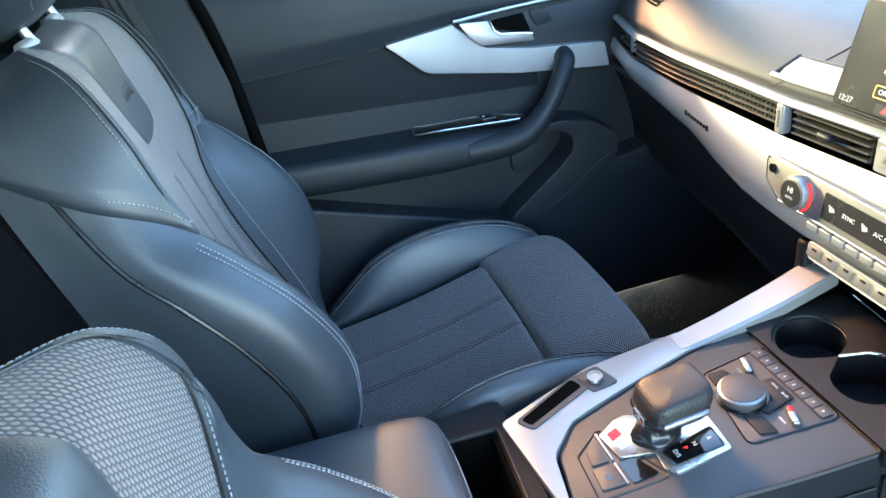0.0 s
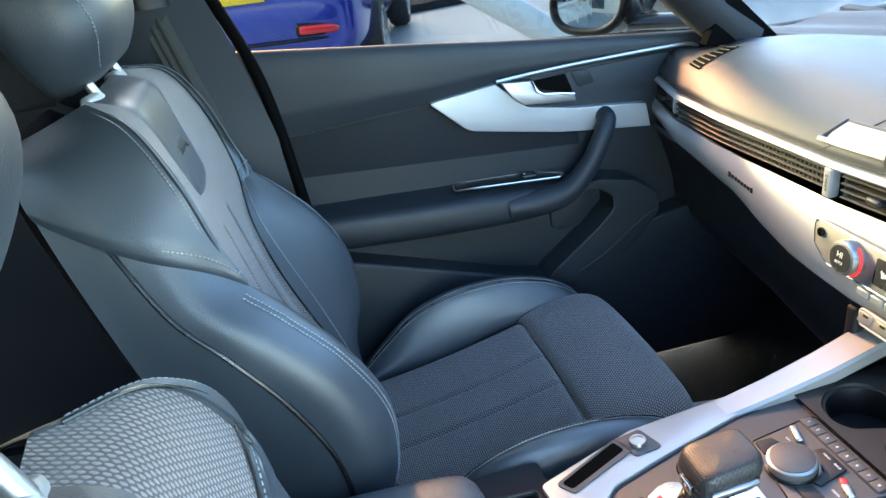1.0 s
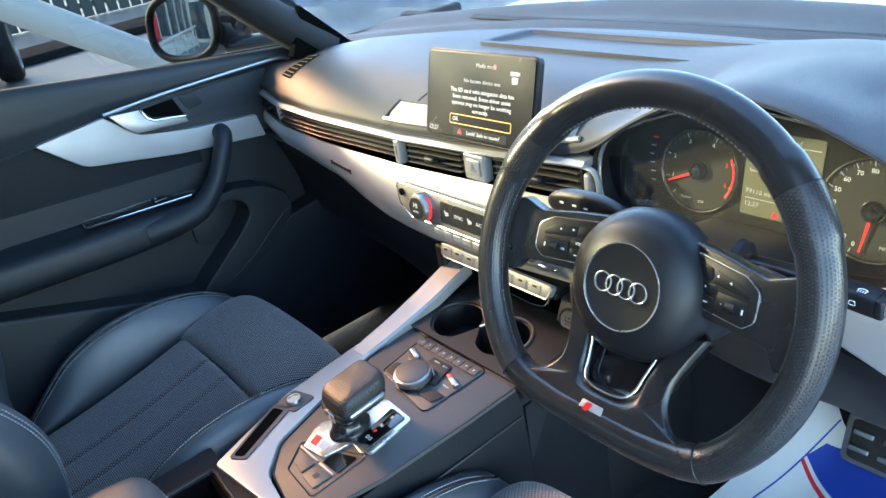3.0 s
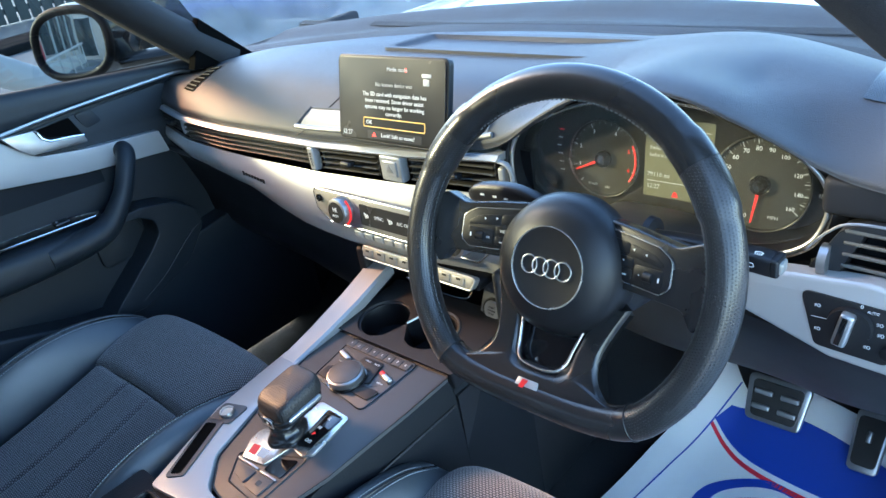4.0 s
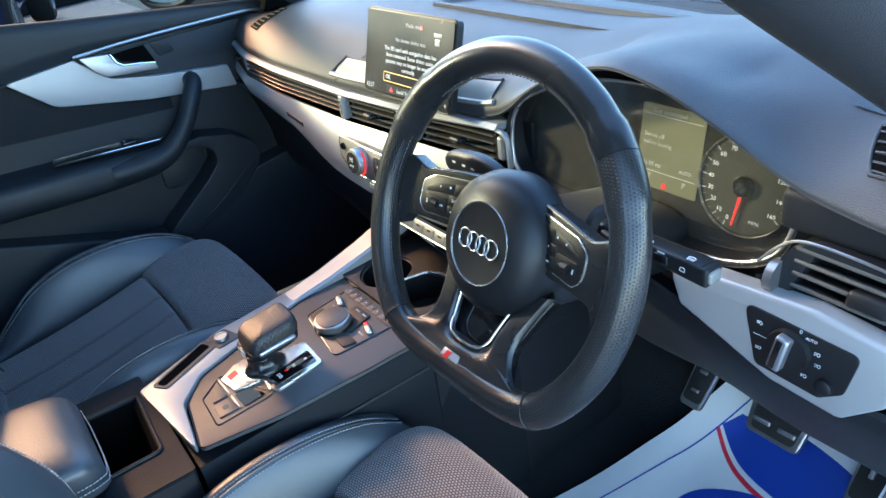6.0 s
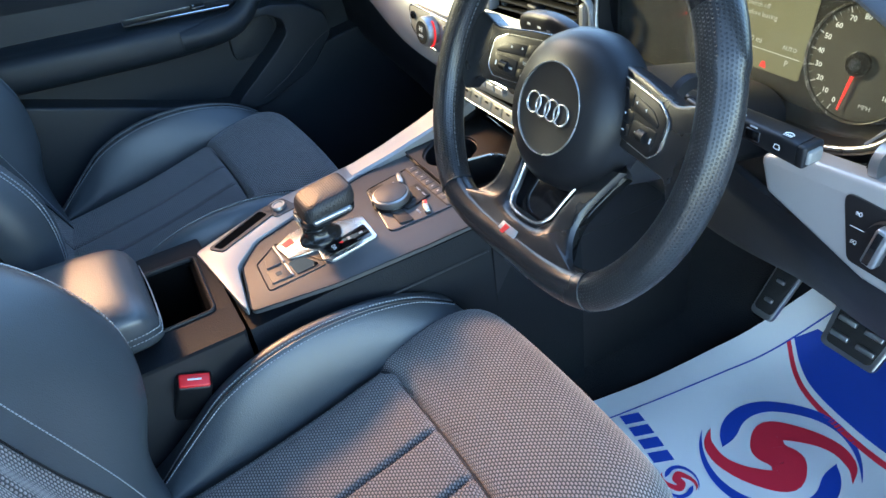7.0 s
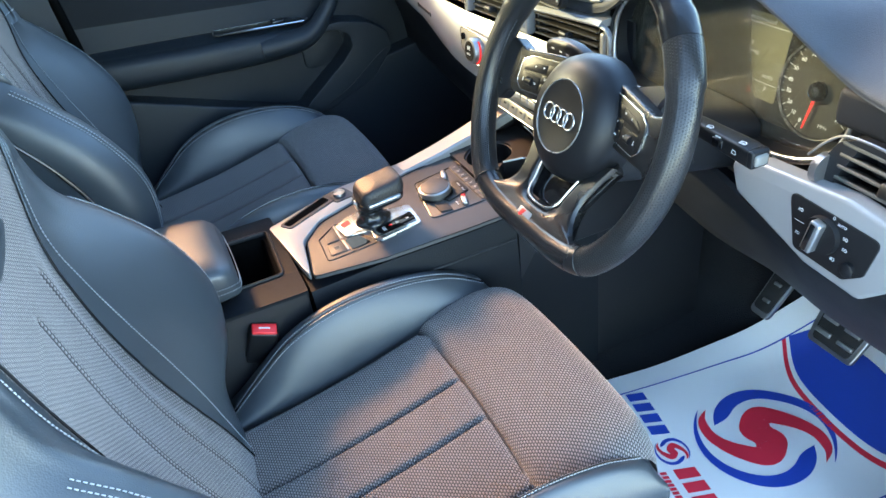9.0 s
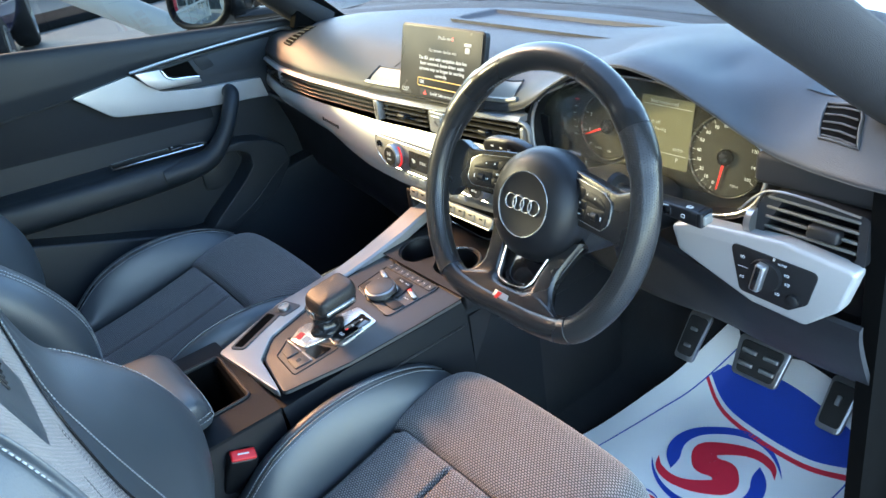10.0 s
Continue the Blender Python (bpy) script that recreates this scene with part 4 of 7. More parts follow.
def along(x0, x1, n, z, dy=0.0, dz=0.0):
    """A line across the dash face at height z(x)."""
    return [(x, y_front(x) + dy, (z(x) if callable(z) else z) + dz) for x in np.linspace(x0, x1, n)]


def blade_top(x):
    return lerp_table(x, (-0.745, -0.58, -0.39, -0.20, 0.0, 0.18), (0.627, 0.619, 0.612, 0.609, 0.610, 0.608))


def blade_low(x):
    return lerp_table(x, (-0.745, -0.575, -0.42, -0.33, -0.25, -0.13, 0.0, 0.22), (0.585, 0.567, 0.548, 0.527, 0.512, 0.499, 0.494, 0.494))


def strip_z(x):
    return lerp_table(x, (-0.735, -0.5, -0.2, 0.0, 0.175), (0.662, 0.658, 0.654, 0.656, 0.664))


part("vent_well", surface(lambda x, v: (x, y_front(x) + 0.036, 0.60 + 0.065 * v), -0.74, 0.18, 0, 1, 60, 3, 0.004), SATINBLACK, dash, "black vent recess")
part("trim_strip", loft([[(x, y_front(x) - 0.006, strip_z(x) - 0.004), (x, y_front(x) - 0.010, strip_z(x)), (x, y_front(x) - 0.004, strip_z(x) + 0.006), (x, y_front(x) + 0.03, strip_z(x) + 0.008), (x, y_front(x) + 0.03, strip_z(x) - 0.004)] for x in np.linspace(-0.738, 0.152, 60)]), SILVER, dash, "thin satin silver strip")
part("strip_end", tube(cr([(0.150, y_front(0.15) - 0.003, 0.661), (0.164, y_front(0.16) - 0.003, 0.657), (0.171, y_front(0.17) - 0.003, 0.645), (0.172, y_front(0.17) - 0.003, 0.612)], 24), 0.0045, 10, flat=0.7), SILVER, dash, "satin silver strip end")


def blade(x, v):
    zt, zl = blade_top(x), blade_low(x)
    z = zt + (zl - zt) * v
    deep = (zt - zl)
    belly = 0.012 * math.sin(math.pi * min(1, v * 1.15)) + 0.055 * smooth_step(0.05, 0.12, deep) * v
    return (x, y_front(x) - 0.008 - belly * 0.6 + 0.012 * v**6, z)


part("trim_blade", surface(blade, -0.745, 0.21, 0, 1, 90, 24, 0.012), SILVER, dash, "brushed silver trim blade")
part("model_badge", join(*[rbox(0.0062, 0.0012, 0.0085 if k in (0, 7) else 0.006, 0.0004, pose(-0.40 + 0.0085 * k, blade(-0.40 + 0.0085 * k, 0.42)[1] - 0.0006, blade(-0.40 + 0.0085 * k, 0.42)[2])) for k in range(8)]), SATINBLACK, dash, "small dark badge of plain bars")


def vent(x0, x1, z0, z1, n, name="air_vent", knob=None, ribs=0):
    v = part(name, rbox(0.004, 0.03, z1 - z0, 0.001, pose(x0, y_front(x0) + 0.016, (z0 + z1) / 2)), VENT, dash, "black slatted air vent")
    part("vent_end", rbox(0.004, 0.03, z1 - z0, 0.001, pose(x1, y_front(x1) + 0.016, (z0 + z1) / 2)), SATINBLACK, v)
    for k in range(n):
        z = z0 + (z1 - z0) * (k + 0.5) / n
        part("slat", loft([[(x, y_front(x) - 0.003, z - 0.0013), (x, y_front(x) - 0.0058, z), (x, y_front(x) - 0.003, z + 0.0013), (x, y_front(x) + 0.022, z - 0.0052), (x, y_front(x) + 0.022, z - 0.0072)] for x in np.linspace(x0, x1, 12)]), VENT, v)
    for k in range(ribs):
        x = x0 + (x1 - x0) * (k + 0.5) / ribs
        part("rib", rbox(0.0018, 0.010, z1 - z0 - 0.004, 0, pose(x, y_front(x) + 0.0055, (z0 + z1) / 2)), VENT, v)
    if knob:
        part("knob", rbox(0.024, 0.016, 0.010, 0.004, pose(knob, y_front(knob) - 0.008, (z0 + z1) / 2)), SATINBLACK, v)
    return v


vent(-0.728, -0.625, 0.628, 0.658, 4, knob=-0.668)
vent(-0.600, -0.216, 0.617, 0.652, 4, ribs=46)
vent(-0.188, -0.070, 0.612, 0.650, 4, knob=-0.128)
vent(-0.004, 0.140, 0.612, 0.654, 4, knob=0.075)
part("vent_roller", rbox(0.014, 0.012, 0.030, 0.004, pose(-0.612, y_front(-0.61) + 0.002, 0.640)), SILVER, dash)
part("vent_roller", rbox(0.012, 0.012, 0.034, 0.004, pose(0.152, y_front(0.15) + 0.002, 0.634)), SILVER, dash)
lab = part("label_strip", rbox(0.015, 0.016, 0.041, 0.003, pose(-0.207, y_front(-0.20) - 0.002, 0.631)), SILVER, dash, "silver strip with upright lettering")
words("AIRBAG", 0.0068, axes((-0.207, y_front(-0.20) - 0.0102, 0.631), (0, 0, 1), (-1, 0, 0)), SATINBLACK, lab)
hz = part("hazard_switch", rbox(0.046, 0.018, 0.042, 0.004, pose(-0.037, y_front(-0.037) - 0.001, 0.632)), SILVER, dash, "silver hazard light switch")
part("switch_key", rbox(0.030, 0.008, 0.026, 0.003, pose(-0.037, y_front(-0.037) - 0.0085, 0.633)), SILVER, hz)
tri = [(-0.007, -0.005), (0.007, -0.005), (0, 0.007)]
part("symbol", plate(tri, 0.0006, 0, face(-0.037, y_front(-0.037) - 0.0126, 0.633, 0.0)), STEEL, hz)

# ledge behind the screen, and the screen itself
part("screen_ledge", surface(lambda x, q: tuple(arr(dash_top(x, q)) + arr((0, -0.001, 0.0015))), -0.232, 0.13, 0.19, 0.31, 40, 8), PANELGREY, dash, "satin grey ledge tray behind the trim")
part("ledge_lip", tube([arr(dash_top(x, 0.175)) + arr((0, -0.001, 0.001)) for x in np.linspace(-0.243, 0.14, 40)], 0.0042, 8), PANELGREY, dash, "grey ledge lip")
part("ledge_back", tube([arr(dash_top(x, 0.318)) + arr((0, 0, 0.0005)) for x in np.linspace(-0.226, 0.13, 40)], 0.0028, 8), DASH, dash)
part("ledge_side", tube([arr(dash_top(-0.243 + 0.017 * t, 0.175 + 0.145 * t)) + arr((0, -0.0005, 0.001)) for t in np.linspace(0, 1, 8)], 0.0035, 8), DASH, dash)
screen = thing("centre_screen", "tablet-like dash screen showing a navigation warning message", "screen", (0.0, 0.205, 0.69))
SM = axes((-0.0205, 0.202, 0.736), (1, 0.03, 0), (0, 0.27, 1))
part("screen_body", plate(rounded([(-0.1065, -0.0615), (0.1065, -0.0615), (0.1065, 0.0615), (-0.1065, 0.0615)], 0.009), 0.012, 0.002, SM @ pose(0, 0, -0.012)), SATINBLACK, screen, "slim black casing")
part("screen_edge", tube([SM @ Vector((x, y, -0.002)) for x, y in rounded([(-0.1065, -0.0615), (0.1065, -0.0615), (0.1065, 0.0615), (-0.1065, 0.0615)], 0.009)], 0.0016, 8, closed=True), SATINBLACK, screen, "thin dark edge")
part("screen_foot", rbox(0.10, 0.05, 0.03, 0.01, pose(0.0, 0.235, 0.682)), SATINBLACK, screen)
glass_pane = part("display", plate(rounded([(-0.1035, -0.0585), (0.1035, -0.0585), (0.1035, 0.0585), (-0.1035, 0.0585)], 0.006), 0.0012, 0, SM @ pose(0, 0, 0.0001)), DISPLAY, screen, "dark glossy display")
for i, (txt, y, mat) in enumerate((("No known device was", 0.022, DIM_LIT), ("The SD card with navigation data has", 0.008, WHITE_LIT), ("been removed. Some driver assist", -0.001, WHITE_LIT), ("systems may no longer be working", -0.010, WHITE_LIT), ("correctly.", -0.019, WHITE_LIT))):
    words(txt, 0.0083 if i else 0.0080, SM @ pose(0.008, y, 0.0016), mat, glass_pane)
words("OK", 0.0085, SM @ pose(-0.048, -0.033, 0.0016), WHITE_LIT, glass_pane, align="LEFT")
words("12:27", 0.0095, SM @ pose(-0.088, -0.051, 0.0016), WHITE_LIT, glass_pane)
part("message_bar", plate(rounded([(-0.045, -0.0565), (0.062, -0.0565), (0.062, -0.0445), (-0.045, -0.0445)], 0.002), 0.0003, 0, SM @ pose(0, 0, 0.0013)), BAR_GREY, glass_pane)
words("Look! Safe to move?", 0.0080, SM @ pose(0.016, -0.0505, 0.0018), WHITE_LIT, glass_pane)
part("warning_mark", plate([(-0.036, -0.0535), (-0.027, -0.0535), (-0.0315, -0.0465)], 0.0004, 0, SM @ pose(0, 0, 0.0014)), RED_LIT, glass_pane)
part("message_frame", tube([SM @ Vector((x, y, 0.0015)) for x, y in rounded([(-0.053, -0.0395), (0.068, -0.0395), (0.068, -0.0265), (-0.053, -0.0265)], 0.002)], 0.0006, 5, closed=True), ORANGE_LIT, glass_pane)
words("Media mode", 0.008, SM @ pose(0.015, 0.044, 0.0016), DIM_LIT, glass_pane)
part("pointer_mark", rbox(0.0025, 0.006, 0.0004, 0, SM @ pose(0.032, 0.044, 0.0016)), RED_LIT, glass_pane)
part("device_icon", join(rbox(0.011, 0.009, 0.0004, 0.002, SM @ pose(0.070, 0.029, 0.0016)), rbox(0.017, 0.005, 0.0003, 0.002, SM @ pose(0.070, 0.038, 0.0016))), DIM_LIT, glass_pane, "pale icon")
words("*", 0.010, SM @ pose(0.098, -0.053, 0.0016), WHITE_LIT, glass_pane)

# climate controls, switch rows and the lower stack
CM = face(-0.008, 0.157, 0.566, 0.10)
climate = thing("climate_panel", "black climate control panel with silver dials in the trim", "control panel", (-0.008, 0.165, 0.53))
cc = rounded([(-0.185, 0.026), (0.185, 0.026), (0.185, -0.004), (0.160, -0.026), (-0.150, -0.026), (-0.178, -0.008)], 0.010)
part("panel", plate(cc, 0.010, 0.002, CM @ pose(0, 0, -0.004)), PANELGREY, climate, "dark panel")
part("panel_trim", tube([CM @ Vector((x, y, 0.005)) for x, y in cc], 0.0014, 6, closed=True), CHROME, climate, "thin chrome line")
part("display", plate(rounded([(-0.072, -0.016), (0.092, -0.016), (0.092, 0.018), (-0.072, 0.018)], 0.003), 0.002, 0, CM @ pose(0, 0, 0.0055)), DISPLAY, climate, "dark climate display")
for txt, x in (("SYNC", -0.030), ("A/C ON", 0.022), ("MAX", 0.060)):
    words(txt, 0.0078, CM @ pose(x, 0.001, 0.0078), WHITE_LIT, climate)
for x in (-0.060, -0.008):
    part("symbol", join(*[rbox(0.0018, 0.009 - 0.002 * k, 0.0004, 0, CM @ pose(x + 0.003 * k, 0.001, 0.0078, 0, 0, 20)) for k in range(3)]), WHITE_LIT, climate)
for x in (-0.110, 0.130):
    dial = part("dial", lathe([(0.0225, 0.0), (0.0225, 0.014), (0.021, 0.018), (0.0175, 0.019)], 48, CM @ pose(x, 0.002, 0.005)), STEEL, climate, "knurled silver dial")
    part("dial_face", lathe([(0.0175, 0.016), (0.0172, 0.0196), (0.0, 0.0202)], 40, CM @ pose(x, 0.002, 0.005)), DISPLAY, dial)
    words("HI", 0.0105, CM @ pose(x, 0.007, 0.0256), WHITE_LIT, dial)
    words("AUTO", 0.0048, CM @ pose(x, -0.003, 0.0256), WHITE_LIT, dial)
    if x < 0:
        part("glow_ring", tube([CM @ Vector((x + 0.0238 * math.cos(a), 0.002 + 0.0238 * math.sin(a), 0.014)) for a in np.linspace(-1.1, 0.9, 20)], 0.0016, 6), RED_LIT, dial, "red lit arc")
part("socket", lathe([(0.006, 0), (0.006, 0.004), (0.0035, 0.004), (0.003, 0.0)], 20, CM @ pose(-0.168, 0.012, 0.005)), GLOSSBLACK, climate)
for k in range(8):
    part("key", rbox(0.0205, 0.008, 0.011, 0.002, pose(-0.092 + 0.0222 * k, 0.152, 0.5305)), SILVER, climate, "silver key")
rowp = rounded([(-0.100, 0.0095), (0.136, 0.0095), (0.128, -0.0095), (-0.090, -0.0095)], 0.005)
low = part("switch_panel", plate(rowp, 0.012, 0.002, face(0, 0.163, 0.493, 0.35)), PANELGREY, climate, "grey switch panel")
part("lower_trim", tube([face(0, 0.163, 0.493, 0.35) @ Vector((x, y, 0.0115)) for x, y in rowp], 0.0015, 6, closed=True), SILVER, climate)
for k in range(8):
    key = part("switch", rbox(0.0225, 0.0135, 0.004, 0.0015, face(0, 0.163, 0.493, 0.35) @ pose(-0.085 + 0.0272 * k, 0, 0.0112)), PANELGREY, low)
    part("symbol", rbox(0.008, 0.003, 0.0003, 0, face(0, 0.163, 0.493, 0.35) @ pose(-0.085 + 0.0272 * k, 0.003, 0.0135)), SATINBLACK, low)

stack = part("stack_recess", join(rbox(0.25, 0.02, 0.13, 0.006, pose(0.0, 0.262, 0.425, 8)), rbox(0.02, 0.09, 0.13, 0.006, pose(-0.125, 0.21, 0.425)), rbox(0.25, 0.09, 0.012, 0.004, pose(0.0, 0.215, 0.478))), PLASTIC, dash, "black open tray under the switches")
part("recess_line", tube(cr([(-0.06, 0.20, 0.432), (0.04, 0.195, 0.428), (0.078, 0.197, 0.436), (0.088, 0.20, 0.468)], 24), 0.0015, 6), CHROME, dash)
sp = axes((0.128, 0.191, 0.430), (1, -0.05, 0), (0, 0.30, 1))
start = part("start_panel", plate(rounded([(-0.030, -0.045), (0.045, -0.045), (0.045, 0.045), (-0.020, 0.045)], 0.006), 0.012, 0.002, sp @ pose(0, 0, -0.012)), CONSOLE, dash, "dark panel with the start button")
part("start_button", lathe([(0.0155, 0), (0.0155, 0.003), (0.0135, 0.005), (0.0, 0.0045)], 36, sp), STEEL, start, "round metal start button")
part("start_collar", lathe([(0.0195, 0), (0.0185, 0.003), (0.016, 0.003), (0.0158, 0)], 36, sp, False), SATINBLACK, start)
for k, txt in enumerate(("START", "ENGINE", "STOP")):
    words(txt, 0.0042, sp @ pose(0, 0.005 - 0.005 * k, 0.0049), SATINBLACK, start)
part("shroud_right", rbox(0.012, 0.20, 0.20, 0.006, pose(0.165, 0.26, 0.42)), PLASTIC, dash)

# glovebox and the passenger's lower dash
def glove(x, v):
    p = cr([(0.19, 0.0), (0.215, -0.03), (0.245, -0.12), (0.26, -0.19), (0.32, -0.24), (0.47, -0.27)], 30)
    y, dz = p[int(round(v * 29))]
    z0 = blade_low(x) + 0.004
    return (x, y, z0 + dz * (1 - 0.12 * smooth_step(-0.3, -0.1, x)))


part("glovebox", surface(glove, -0.745, -0.13, 0, 1, 30, 30, 0.008), PLASTIC, dash, "black glovebox lid")
part("lid_gap", tube([arr(glove(x, 0.62)) + arr((0, -0.002, 0)) for x in np.linspace(-0.70, -0.17, 30)], 0.0016, 5), SATINBLACK, dash)

# instrument cluster
cluster = thing("instrument_cluster", "instrument cluster with two round dials in a chrome bezel", "instrument cluster", (0.36, 0.28, 0.59))
bez = cr([(0.160, 0.650), (0.166, 0.686), (0.196, 0.712), (0.275, 0.742), (0.37, 0.752), (0.46, 0.738), (0.535, 0.700), (0.556, 0.664), (0.545, 0.622), (0.505, 0.598), (0.44, 0.590), (0.33, 0.590), (0.215, 0.594), (0.172, 0.612)], 90, closed=True)
mid = arr((0.36, 0.665))


def bez_at(k, y, lean=0.16):
    q = mid + (bez - mid) * k
    return [(x, y + lean * (z - 0.66), z) for x, z in q]


part("cluster_bezel", tube(bez_at(1.0, 0.237), 0.0030, 12, closed=True), BEZEL, cluster, "bright satin bezel")
part("cluster_wall", loft([bez_at(1.0, 0.238), bez_at(0.985, 0.262), bez_at(0.965, 0.296)], False), SATINBLACK, cluster, "black inner wall")
part("cluster_surround", loft([bez_at(1.0, 0.240), bez_at(1.03, 0.232), bez_at(1.10, 0.238), bez_at(1.18, 0.27)], False), SATINBLACK, cluster, "soft surround")
part("dial_plate", plate([(x - 0.36, z - 0.665) for x, y, z in bez_at(0.97, 0)], 0.003, 0, face(0.36, 0.2945, 0.665, 0.16)), DISPLAY, cluster, "black dial plate")
IM = face(0.36, 0.2905, 0.665, 0.16)


def dial_gauge(cx, cy, r, marks, label):
    g = part("dial", lathe([(r, 0.0), (r + 0.0012, 0.004), (r + 0.0002, 0.0052), (r - 0.0010, 0.002)], 64, IM @ pose(cx, cy, 0.0), False), BEZEL, cluster, label)
    part("dial_disc", lathe([(r - 0.002, 0.0), (r - 0.002, 0.0012), (0.0, 0.0012)], 48, IM @ pose(cx, cy, 0)), DIALFACE, g)
    for txt, a in marks:
        a = radians(a)
        if txt:
            words(txt, 0.0072 if len(txt) < 3 else 0.0066, IM @ pose(cx + (r - 0.0135) * math.cos(a), cy + (r - 0.0135) * math.sin(a), 0.0016), RED_LIT if txt in ("5", "6") and r < 0.054 else NUMERAL, g, "numeral")
        part("tick", rbox(0.0055, 0.0009, 0.0004, 0, IM @ pose(cx + (r - 0.0055) * math.cos(a), cy + (r - 0.0055) * math.sin(a), 0.0015, 0, 0, math.degrees(a))), WHITE_LIT, g)
    return g


tach = dial_gauge(-0.089, -0.011, 0.0505, [("", 225), ("1", 197), ("2", 160), ("3", 115), ("4", 65), ("5", 20), ("6", -18)], "rev counter")
speed = dial_gauge(0.111, -0.015, 0.055, [("0", 250), ("10", 232), ("20", 214), ("30", 196), ("40", 178), ("50", 158), ("60", 138), ("70", 118), ("80", 98), ("90", 78), ("100", 56), ("", 40), ("120", 22), ("", 8), ("140", -8), ("", -20), ("160", -34)], "speedometer in miles per hour")
for g, cx, cy, a, ln in ((tach, -0.089, -0.011, 205, 0.044), (speed, 0.111, -0.015, 262, 0.046)):
    a = radians(a)
    nd = [(0.008, 0.0022), (-ln, 0.0007), (-ln, -0.0007), (0.008, -0.0022)]
    part("needle", plate([(-x, y) for x, y in nd], 0.0012, 0, IM @ pose(cx, cy, 0.004, 0, 0, math.degrees(a))), RED_LIT, g, "red needle")
    part("needle_hub", lathe([(0.011, 0.001), (0.011, 0.006), (0.009, 0.008), (0.0, 0.008)], 28, IM @ pose(cx, cy, 0)), GLOSSBLACK, g)
    part("hub_cap", lathe([(0.0062, 0.008), (0.0058, 0.0096), (0.0, 0.010)], 24, IM @ pose(cx, cy, 0)), CHROME, g, "bright hub cap")
    part("hub_ring", lathe([(0.011, 0.005), (0.0118, 0.006), (0.011, 0.007)], 28, IM @ pose(cx, cy, 0), False), CHROME, g)
for g, cx, cy, r, a0, a1, n in ((tach, -0.089, -0.011, 0.0505, 225, -35, 26), (speed, 0.111, -0.015, 0.055, 250, -34, 32)):
    for a in np.radians(np.linspace(a0, a1, n)):
        part("tick", rbox(0.0028, 0.0006, 0.0003, 0, IM @ pose(cx + (r - 0.0045) * math.cos(a), cy + (r - 0.0045) * math.sin(a), 0.0015, 0, 0, math.degrees(a))), DIM_LIT, g)
words("MPH", 0.006, IM @ pose(0.128, -0.052, 0.0016), WHITE_LIT, speed)
words("READY", 0.0045, IM @ pose(-0.104, -0.047, 0.0016), WHITE_LIT, tach)
words("OFF", 0.0045, IM @ pose(-0.083, -0.049, 0.0016), WHITE_LIT, tach)
red_arc = [IM @ Vector((-0.089 + 0.0450 * math.cos(a), -0.011 + 0.0450 * math.sin(a), 0.0018)) for a in np.linspace(radians(-35), radians(28), 16)]
part("red_zone", tube(red_arc, 0.0012, 5), RED_LIT, tach)
disp = part("centre_display", plate(rounded([(-0.032, -0.050), (0.054, -0.050), (0.054, 0.048), (-0.032, 0.048)], 0.003), 0.0008, 0, IM @ pose(0, 0, 0)), DISPLAY_GREY, cluster, "grey driver display")
part("display_rule", rbox(0.078, 0.0009, 0.0003, 0, IM @ pose(0.011, 0.036, 0.001)), WHITE_LIT, disp)
part("display_rule", rbox(0.078, 0.0009, 0.0003, 0, IM @ pose(0.011, -0.030, 0.001)), WHITE_LIT, disp)
words("Not connected", 0.0075, IM @ pose(0.006, 0.041, 0.001), WHITE_LIT, disp)
words("Switch off", 0.007, IM @ pose(-0.026, 0.012, 0.001), WHITE_LIT, disp, align="LEFT")
words("before leaving", 0.007, IM @ pose(-0.026, 0.003, 0.001), WHITE_LIT, disp, align="LEFT")
words("79110 mi", 0.008, IM @ pose(-0.028, -0.022, 0.001), WHITE_LIT, disp, align="LEFT")
words("12:27", 0.008, IM @ pose(-0.028, -0.037, 0.001), WHITE_LIT, disp, align="LEFT")
part("warning_mark", plate([(0.006, -0.0475), (0.014, -0.0475), (0.013, -0.0435), (0.0115, -0.041), (0.0085, -0.041), (0.007, -0.0435)], 0.0004, 0, IM @ pose(0, 0, 0.0009)), RED_LIT, disp, "red car symbol")
words("AUTO", 0.006, IM @ pose(0.036, -0.022, 0.001), WHITE_LIT, disp)
words("P", 0.009, IM @ pose(0.036, -0.037, 0.001), WHITE_LIT, disp)
for k in range(6):
    part("scale_mark", rbox(0.007, 0.0012, 0.0003, 0, IM @ pose(-0.158 + 0.002 * abs(k - 3), -0.034 + 0.011 * k, 0.001)), RED_LIT if k == 5 else WHITE_LIT, cluster)
for k, txt in ((0, "1/2"), (1, "1/1")):
    words(txt, 0.006, IM @ pose(0.176, -0.018 + 0.026 * k, 0.001), WHITE_LIT, cluster)
pane = part("cover_glass", plate([(x - 0.36, z - 0.665) for x, y, z in bez_at(0.985, 0)], 0.0012, 0, face(0.36, 0.262, 0.665, 0.16)), DIALGLASS, cluster, "clear cover glass")
pane.visible_shadow = False

# driver's outer end: trim, light switch, vent, knee panel
end_trim = rounded([(0.470, 0.600), (0.508, 0.614), (0.617, 0.622), (0.702, 0.612), (0.690, 0.560), (0.655, 0.527), (0.588, 0.532), (0.484, 0.568)], (0.008, 0.01, 0.02, 0.008, 0.02, 0.012, 0.02, 0.008), 6)
EM = face(0.0, 0.176, 0.57, 0.06)
part("end_trim", plate([(x, z - 0.57) for x, z in end_trim], 0.022, 0.006, EM @ pose(0, 0, -0.012), 4), SILVER, dash, "satin silver trim panel")
lp = rounded([(0.556, 0.604), (0.664, 0.598), (0.656, 0.556), (0.636, 0.541), (0.574, 0.545)], 0.008, 6)
